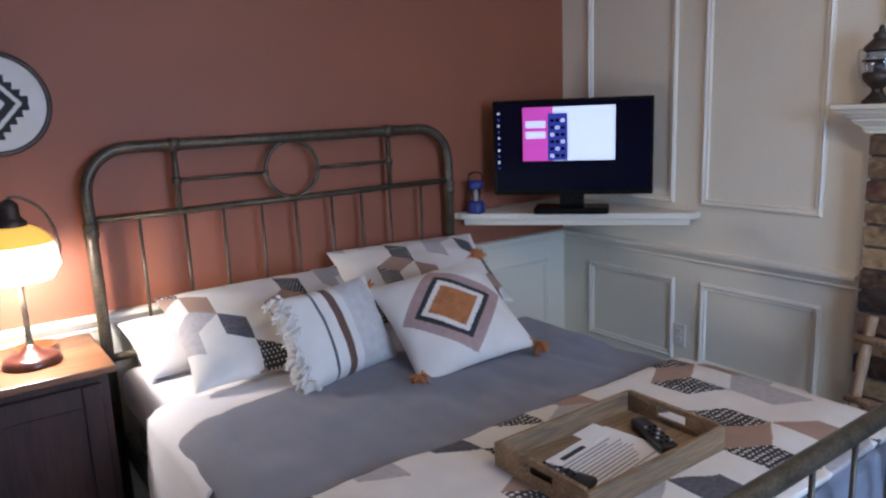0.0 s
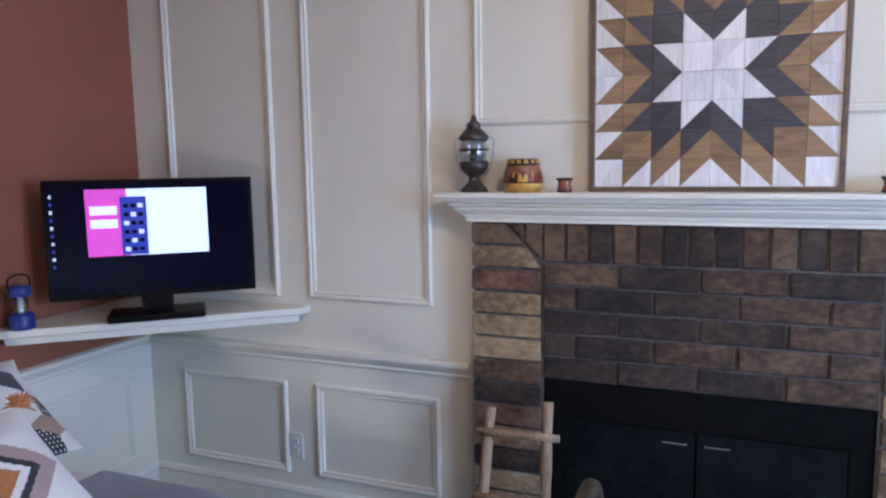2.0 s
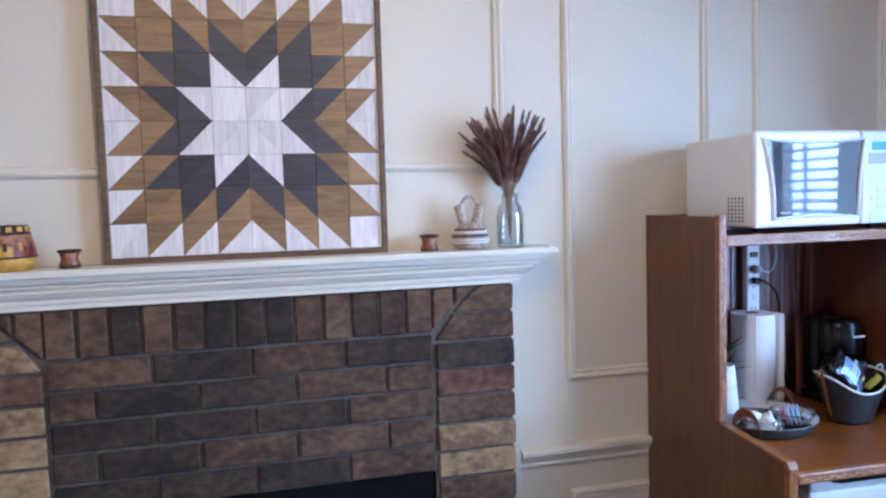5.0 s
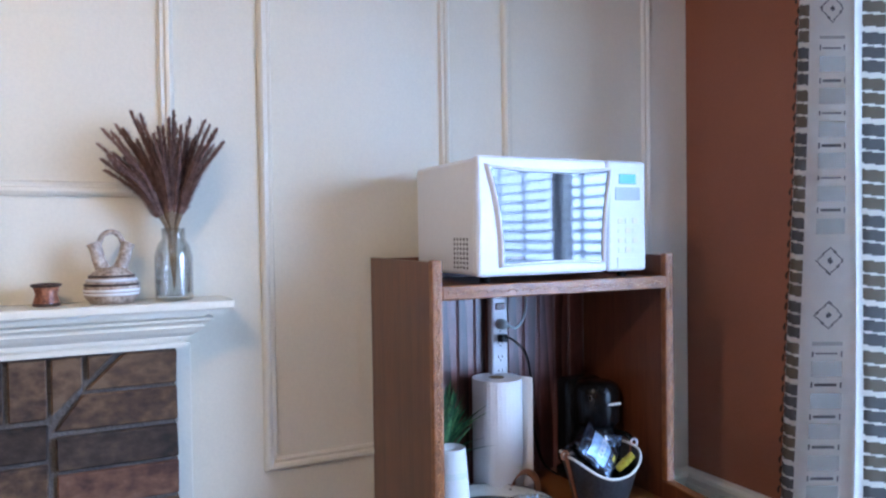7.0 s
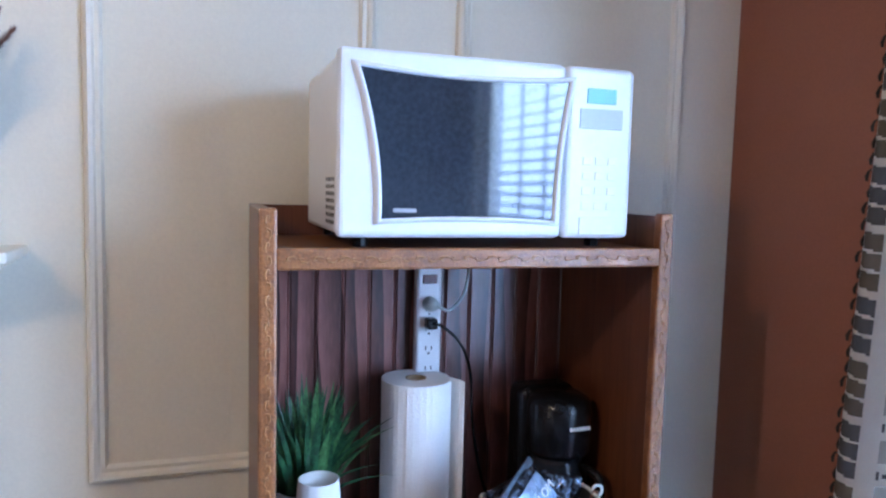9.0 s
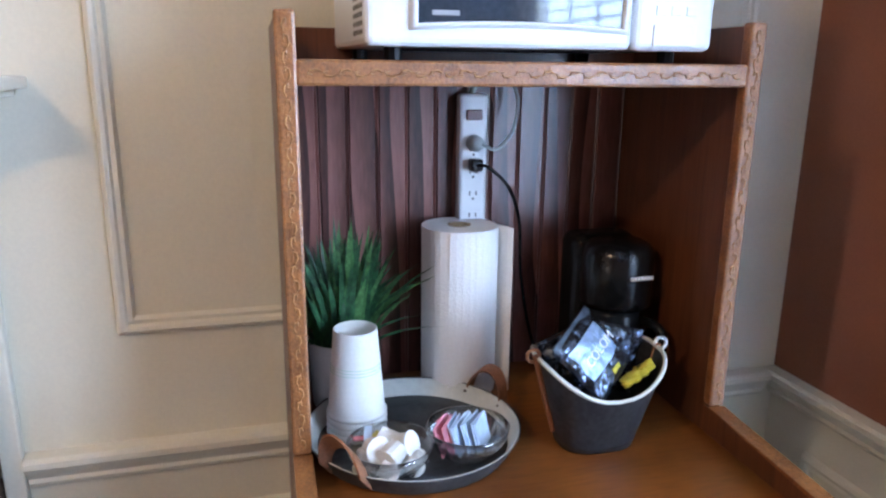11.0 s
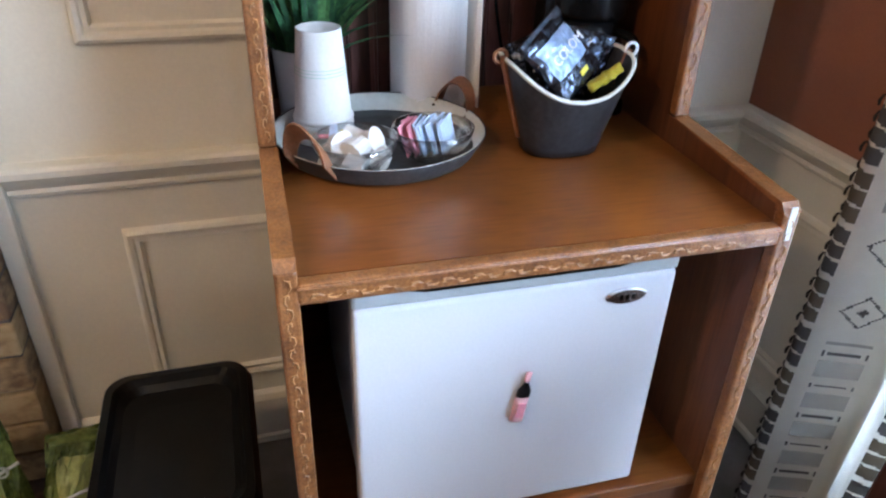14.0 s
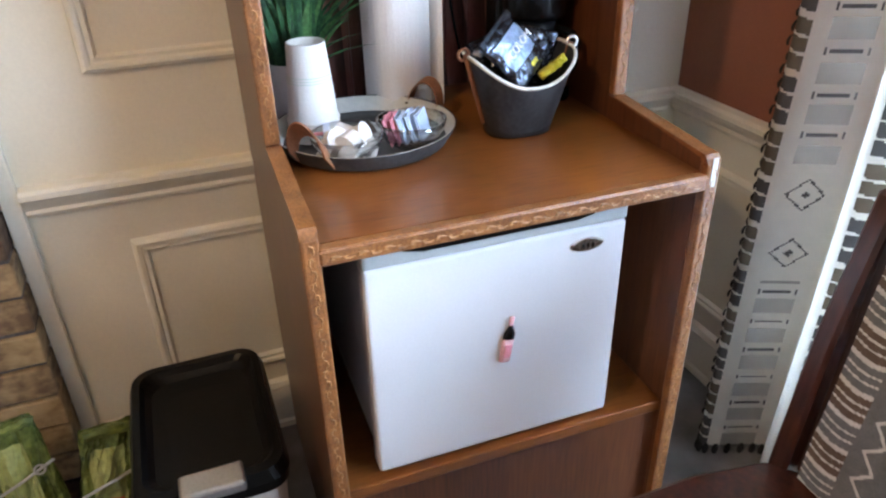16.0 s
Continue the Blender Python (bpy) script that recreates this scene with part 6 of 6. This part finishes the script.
for s in (-1, 1):
    pA, pB = bucket_pt(s * math.pi / 2, 0.15), bucket_pt(s * math.pi / 2, 1.0)
    o3 = Vector((0, s * 0.003, 0))
    part("strap", tube(bm_new(), [pA + o3, pA.lerp(pB, 0.5) + o3, pB + o3 + Vector((0, 0, 0.004))], [0.004, 0.005, 0.006], 6), M_LEATHER, bk, "brown leather strap")
    part("strap_loop", tube(bm_new(), ring_pts(pB + Vector((0, s * 0.007, 0.004)), 0.010, "x", 18), 0.0028, 6, True), M_LEATHER if s > 0 else M_STEEL, bk)

r7 = random.Random(21)


def pouch(x, y, z, w_, h_, rx, ry, rz, mats, label, cat, pick=None, seed=0, taper=0.0, crumple=1.0, group="coffee pouches"):
    t_ = thing("foil_pouch", x, y, z, label, cat, 0, group=group)
    t_.matrix_basis = pose(x, y, z, rx, ry, rz)

    def skin(sgn):
        def f(u, v):
            a, c = 2 * u - 1, 2 * v - 1
            puff = 0.016 * max(0, (1 - a * a) * (1 - c ** 4)) ** 0.6
            cr = crumple * (0.011 * noise.noise((a * 2.2 + seed, c * 2.2, sgn)) + 0.006 * abs(noise.noise((a * 5 + seed, c * 5, sgn + 3))))
            return Vector((a * w_ / 2 * (1 - 0.05 * math.cos(c * 2)) * (1 - taper * v ** 3), -sgn * puff + cr * (0.4 + 0.6 * (1 - c ** 6)), v * h_))
        return f
    part("front", surface(bm_new(), 26, 26, skin(1), pick), mats, t_, smooth=False)
    part("back", surface(bm_new(), 26, 26, skin(-1)), mats[0], t_, smooth=False)
    return t_


def label_pick(u, v):
    return 1 if 0.10 < u < 0.90 and 0.30 < v < 0.80 else 2 if 0.45 < u < 0.66 and 0.12 < v < 0.20 else 0


FOILS = [M_FOIL, M_FOILPALE, M_YELLOW]
cp_ = pouch(0, 0, 0, 0.108, 0.108, 0, 0, 0, FOILS, "crumpled shiny foil coffee pouch with a pale label", "coffee pouch", label_pick, 1.0, crumple=0.5)
cp_.matrix_basis = pose(2.998, -1.350, CZ + 0.152, -36, 0, -72) @ pose(0, 0, 0, 0, -30, 0) @ pose(0, 0, -0.054)
part("top_seal", boxed(-0.054, 0.054, -0.006, -0.003, 0.098, 0.112, bevel=0.001, seg=1), M_FOIL, cp_, "flat heat-sealed top edge")
word = bpy.data.curves.new("word", "FONT")
word.body, word.size, word.extrude, word.align_x = "COLOM", 0.021, 0.0004, "CENTER"
holder = bpy.data.objects.new("word", word)
letters = bpy.data.meshes.new_from_object(holder)
bpy.data.objects.remove(holder)
letters.materials.append(M_PAPER)
letters.transform(pose(0, -0.0225, 0.052, 90, 0, 0))
lt = new("lettering", letters)
lt.parent = cp_
for x, y, rx, ry, rz, sd_ in ((3.034, -1.342, -12, -14, -78, 4.0), (3.040, -1.402, -10, 14, -96, 7.0)):
    q_ = pouch(0, 0, 0, 0.078, 0.105, 0, 0, 0, [M_FOIL], "crumpled dark foil coffee pouch", "coffee pouch", None, sd_)
    q_.matrix_basis = pose(x, y, CZ + 0.072, rx, 0, rz) @ pose(0, 0, 0, 0, ry, 0)
yp = pouch(0, 0, 0, 0.016, 0.062, 0, 0, 0, [M_YELLOW], "narrow yellow foil tea packet", "tea packet", None, 9.0, group="tea packets")
yp.matrix_basis = pose(2.976, -1.392, CZ + 0.108, -20, 0, -90) @ pose(0, 0, 0, 0, 62, 0)

# coffee maker
cm = thing("coffee_maker", 3.205, -1.478, CZ, "black drip coffee maker standing at the cabinet back", "coffee maker")
part("base", boxed(-0.09, 0.075, -0.064, 0.064, 0, 0.035, bevel=0.012), M_BLACKPLASTIC, cm)
part("tank", boxed(0.0, 0.075, -0.063, 0.063, 0.035, 0.286, bevel=0.022, seg=4), M_BLACKPLASTIC, cm)
part("brew_head", lathe(bm_new(), [(0, 0.17), (0.058, 0.17), (0.063, 0.18), (0.063, 0.262), (0.058, 0.276), (0.046, 0.284), (0, 0.286)], 32, (-0.035, 0, 0)), M_BLACKPLASTIC, cm, smooth=True)
part("carafe", lathe(bm_new(), [(0, 0.036), (0.058, 0.036), (0.066, 0.06), (0.064, 0.12), (0.050, 0.155), (0.050, 0.165), (0, 0.165)], 28, (-0.035, 0, 0)), M_DARKGLASS, cm, smooth=True)
part("carafe_handle", tube(bm_new(), lerp_path([(-0.08, -0.03, 0.15), (-0.125, -0.04, 0.145), (-0.13, -0.04, 0.09), (-0.09, -0.035, 0.06)], 14), 0.008, 8), M_BLACKPLASTIC, cm, smooth=True)
for k in range(7):
    part("name_bar", boxed(-0.0990, -0.0962, -0.034 + k * 0.0062, -0.0298 + k * 0.0062, 0.228, 0.2345), M_PAPER, cm)

# ---- bin and bags by the fireplace ----
bn = thing("waste_bin", 3.0, -0.705, 0, "stone coloured plastic waste bin with a black lid", "waste bin")


def ring_rect(hx, hy, z, r=0.05, n_=6):
    out_ = []
    for cx_, cy_, a0 in ((hx - r, hy - r, 0), (-hx + r, hy - r, 90), (-hx + r, -hy + r, 180), (hx - r, -hy + r, 270)):
        for k_ in range(n_ + 1):
            a_ = radians(a0 + 90 * k_ / n_)
            out_.append((cx_ + r * math.cos(a_), cy_ + r * math.sin(a_), z))
    return out_


def loft(levels):
    b_ = bm_new()
    rings_ = [[b_.verts.new(v_) for v_ in ring_rect(*lv)] for lv in levels]
    for r0_, r1_ in zip(rings_, rings_[1:]):
        for k_ in range(len(r0_)):
            b_.faces.new((r0_[k_], r0_[(k_ + 1) % len(r0_)], r1_[(k_ + 1) % len(r0_)], r1_[k_]))
    b_.faces.new(rings_[0])
    b_.faces.new(rings_[-1])
    return b_


part("body", loft([(0.150, 0.10, 0.0, 0.04), (0.155, 0.105, 0.01, 0.04), (0.186, 0.127, 0.392, 0.045)]), M_BINBODY, bn)
ldp = part("lid", loft([(0.193, 0.133, 0.392, 0.045), (0.195, 0.135, 0.415, 0.045), (0.187, 0.127, 0.438, 0.045), (0.171, 0.113, 0.440, 0.04), (0.162, 0.105, 0.428, 0.04), (0.150, 0.094, 0.418, 0.04), (0.11, 0.07, 0.416, 0.04)]), M_BLACKSATIN, bn, "black plastic lid")
part("lid_latch", boxed(-0.206, -0.150, -0.055, 0.055, 0.422, 0.446, bevel=0.006), M_STEEL, ldp, "brushed grey latch")

for x, y, rz, w_, h_, ry, sd_ in ((3.13, -0.345, -84, 0.135, 0.375, -4, 3.0), (3.085, -0.462, -66, 0.145, 0.335, 15, 12.0)):
    t_ = pouch(x, y, 0.01, w_, h_, -14, ry, rz, [M_BAG, M_BAGPALE, M_BAGRED], "green foil snack bag, rolled shut, by the fireplace", "bag",
               lambda u, v: 2 if 0.44 < u < 0.60 and 0.42 < v < 0.50 else 1 if 0.16 < u < 0.70 and 0.25 < v < 0.86 else 0, sd_, taper=0.18, crumple=2.4, group="green bags")
    b = bm_new()
    tube(b, [(-w_ * 0.42 + w_ * 0.84 * i / 9, -0.014 + 0.006 * noise.noise((i * 0.8, sd_, 0)), h_ - 0.012 + 0.010 * noise.noise((i * 0.7, sd_, 4))) for i in range(10)], [0.011 + 0.006 * abs(noise.noise((i * 1.3, sd_, 9))) for i in range(10)], 8)
    part("rolled_top", b, M_BAG, t_)
    b = bm_new()
    tube(b, [(-w_ * 0.52, -0.030, h_ * 0.60), (0, -0.036, h_ * 0.66), (w_ * 0.52, -0.030, h_ * 0.72)], 0.0035, 6)
    tube(b, ring_pts((w_ * 0.30, -0.038, h_ * 0.70), 0.010, "y", 16), 0.0025, 6, True)
    part("clip", b, M_STEEL, t_, "thin steel bag clip")
hb_ = thing("wire_log_holder", 3.02, -0.30, 0, "black wire holder on the floor by the hearth", "log holder")
for y in (-0.18, 0.10):
    part("hoop", tube(bm_new(), lerp_path([(-0.10, y, 0.22), (-0.10, y, 0.02), (0.0, y, 0.006), (0.12, y, 0.02), (0.14, y, 0.24)], 20), 0.006, 8), M_BLACK, hb_, smooth=True)
for x, z in ((-0.10, 0.2), (0.0, 0.008)):
    part("cross_bar", tube(bm_new(), [(x, -0.18, z), (x, 0.10, z)], 0.005, 8), M_BLACK, hb_, smooth=True)

# ---- curtain ----
CURX0, CURX1 = 2.30, 2.855


def fold(s):
    """Depth of the curtain at a share s of its width, from its east edge."""
    return 0.052 * math.sin(s * 2 * math.pi * 3.6 + 0.6) + 0.018 * math.sin(s * 2 * math.pi * 1.95 + 2.0)


def curtain_shape(u, v):
    x = CURX1 - u * (CURX1 - CURX0)
    z = 0.03 + v * 2.33
    flare = 0.05 * (1 - v)
    return Vector((x + flare * (1 - u) + 0.012 * math.sin(v * 5 + u * 9), YS + 0.135 + fold(u) * (0.75 + 0.35 * (1 - v)), z))


CW = 1.12


def curtain_pick(u, v):
    """Columns of printed bars, hatching and lozenges down the cloth."""
    s, h = u * CW, v * 2.33
    c = s % 0.60
    for c0, c1 in ((0.008, 0.072), (0.385, 0.450)):
        if c0 < c < c1:
            # groups of three slanting bars, grey and brown by turns
            g = h + 0.10 * (c - c0)
            k = g % 0.108
            if k < 0.094 and not any(abs(k - q) < 0.0028 for q in (0.031, 0.063)):
                return 2 if math.floor(g / 0.108) % 2 else 1
            return 0
    if 0.100 < c < 0.165:
        k = h % 0.78
        w_ = abs(c - 0.132)
        if k < 0.50:
            q = k % 0.082
            if q < 0.040:
                return 3
            return 1 if 0.057 < q < 0.063 and w_ < 0.022 or w_ > 0.028 and abs(q - 0.060) < 0.007 else 0
        q = abs((k - 0.50) % 0.14 - 0.07)
        d = w_ * 1.2 + q
        return 1 if 0.032 < d < 0.037 or d < 0.009 else 0
    if 0.225 < c < 0.335:
        # a chain of small lozenges with a line through it
        q = abs(h % 0.095 - 0.0475)
        w_ = abs(c - 0.280)
        d = w_ * 1.2 + q
        if h % 0.665 < 0.38:
            return 1 if 0.026 < d < 0.031 or 0.009 < d < 0.014 else 0
        return 1 if w_ < 0.002 else 0
    if 0.500 < c < 0.545:
        d = abs(c - 0.522) * 1.2 + abs(h % 0.075 - 0.0375)
        return 1 if 0.016 < d < 0.021 or d < 0.005 else 0
    return 0


cloth("curtain", "ivory cotton curtain printed with charcoal bars and lozenges", "curtain", 300, 640, curtain_shape, [M_CURT, M_CURT_DARK, M_CURT_BROWN, M_CURT_GREY], curtain_pick, thick=0.0)
tf = thing("curtain_fringe", CURX1, YS + 0.15, 0, "black yarn tassel fringe along a curtain edge", "fringe")
for k in range(84):
    v = 0.004 + k / 85
    p = curtain_shape(0, v) - Vector((CURX1, YS + 0.15, 0))
    j_ = 0.004 * math.sin(k * 2.4)
    b = bm_new()
    tube(b, [p, p + Vector((0.003 + j_, 0.0, -0.003)), p + Vector((0.005 + j_, 0.002, -0.012)), p + Vector((0.004 + j_, 0.002, -0.020))], [0.0015, 0.002, 0.003, 0.002], 6)
    part("tassel", b, M_TASSEL, tf)
tf = thing("curtain_fringe", (CURX0 + CURX1) / 2, YS + 0.15, 0, "black yarn tassel fringe along a curtain hem", "fringe")
for k in range(48):
    p = curtain_shape(k / 48, 0) - Vector(((CURX0 + CURX1) / 2, YS + 0.15, 0))
    b = bm_new()
    tube(b, [p + Vector((0, 0, 0.004)), p + Vector((0, 0, -0.012)), p + Vector((0.002, 0, -0.027))], [0.004, 0.008, 0.006], 6)
    part("tassel", b, M_TASSEL, tf)
rod = thing("curtain_rod", 1.75, YS + 0.135, 2.38, "dark metal curtain rod above the window", "curtain rod")
part("rod", tube(bm_new(), [(-1.25, 0, 0), (1.25, 0, 0)], 0.012, 12), M_BLACK, rod, smooth=True)
for x in (-1.0, 0.95):
    part("bracket", tube(bm_new(), [(x, 0, 0), (x, -0.134, 0)], 0.008, 8), M_BLACK, rod)

# ---- chair by the window ----
ch = thing("side_chair", 2.17, -1.45, 0, "dark mahogany chair with a woven throw over its back", "chair")


for s in (-1, 1):
    x = 0.295 * s
    b = bm_new()
    prism(b, [(-0.20, 0), (-0.15, 0), (-0.135, 0.45), (-0.160, 0.72), (-0.205, 0.955), (-0.255, 0.955), (-0.220, 0.70), (-0.19, 0.43)], "x", x - 0.018, x + 0.018, bevel=0.006)
    part("back_post", b, M_DARKWOOD, ch)
    b = bm_new()
    prism(b, [(0.215, 0), (0.245, 0), (0.255, 0.424), (0.205, 0.424)], "x", x - 0.020, x + 0.020, bevel=0.006)
    part("front_leg", b, M_DARKWOOD, ch)
part("seat_frame", boxed(-0.275, 0.275, -0.135, 0.235, 0.36, 0.425, bevel=0.008), M_DARKWOOD, ch)
b = bm_new()
prism(b, [(-0.27, -0.17), (0.27, -0.17), (0.315, -0.13), (0.335, 0.0), (0.335, 0.20), (0.31, 0.27), (0.2, 0.295), (-0.2, 0.295), (-0.31, 0.27), (-0.335, 0.20), (-0.335, 0.0), (-0.315, -0.13)], "z", 0.425, 0.470, bevel=0.012)
part("seat", b, M_DARKWOOD, ch, "shaped dark wooden seat")
part("top_rail", tube(bm_new(), lerp_path([(-0.27, -0.228, 0.925), (0, -0.24, 0.94), (0.27, -0.228, 0.925)], 12), 0.024, 10), M_DARKWOOD, ch, smooth=True)
part("back_panel", prism(bm_new(), [(-0.19, 0.47), (-0.160, 0.47), (-0.200, 0.92), (-0.230, 0.92)], "x", -0.272, 0.272), M_NIGHT, ch)


def throw_shape(u, v):
    x = -0.262 + u * 0.515
    s = v * 1.25
    wr = 0.006 * noise.noise((x * 9, s * 5, 2))
    if s < 0.56:
        f = s / 0.56
        return Vector((x, -0.148 - 0.052 * f + wr, 0.478 + s * 0.81))
    if s < 0.68:
        a = (s - 0.56) / 0.12 * math.pi
        return Vector((x, -0.232 + 0.034 * math.cos(a) + wr, 0.935 + 0.034 * math.sin(a)))
    f = (s - 0.68) / 0.57
    return Vector((x, -0.269 + 0.03 * f + wr, 0.935 - f * 0.45))


def throw_pick(u, v):
    """A border of bowed stripes in grey and brown groups, and white zigzags on grey."""
    h = v * 1.25
    if u > 0.885:
        h += 0.008 * math.cos((u - 0.942) * 26)
        q = h % 0.062
        if q < 0.010 or abs(q - 0.028) < 0.0022 or abs(q - 0.045) < 0.0022:
            return 2
        return 1 if math.floor(h / 0.062) % 2 else 0
    z = abs((h / 0.062) % 1 - 0.5) * 0.05
    q = (u * 0.515 + z) % 0.062
    return 2 if q < 0.007 else 0


tw = cloth("woven_throw", "grey, brown and white zigzag throw draped over a chair back", "throw", 220, 460, throw_shape, [M_THROW_GREY, M_THROW_BROWN, M_THROW_WHITE], throw_pick, thick=0.010)
tw.matrix_basis = pose(2.17, -1.45, 0)

# flush ceiling light
cl_ = thing("ceiling_light", 1.95, 0.2, ZC, "flush opal glass ceiling light, lit", "ceiling light")
part("pan", lathe(bm_new(), [(0, 0), (0.17, 0), (0.17, -0.02), (0.16, -0.025)], 32), M_BRONZE, cl_, smooth=True)
part("dome", lathe(bm_new(), [(0.158, -0.026), (0.145, -0.06), (0.10, -0.09), (0.04, -0.105), (0, -0.107)], 32), mat("lit_ceiling_opal", (0.9, 0.85, 0.75), 0.3, 0, 0.02, 10, 80, 0, emit=2.0, emit_color=(1.0, 0.80, 0.55)), cl_, "lit opal glass dome", smooth=True)
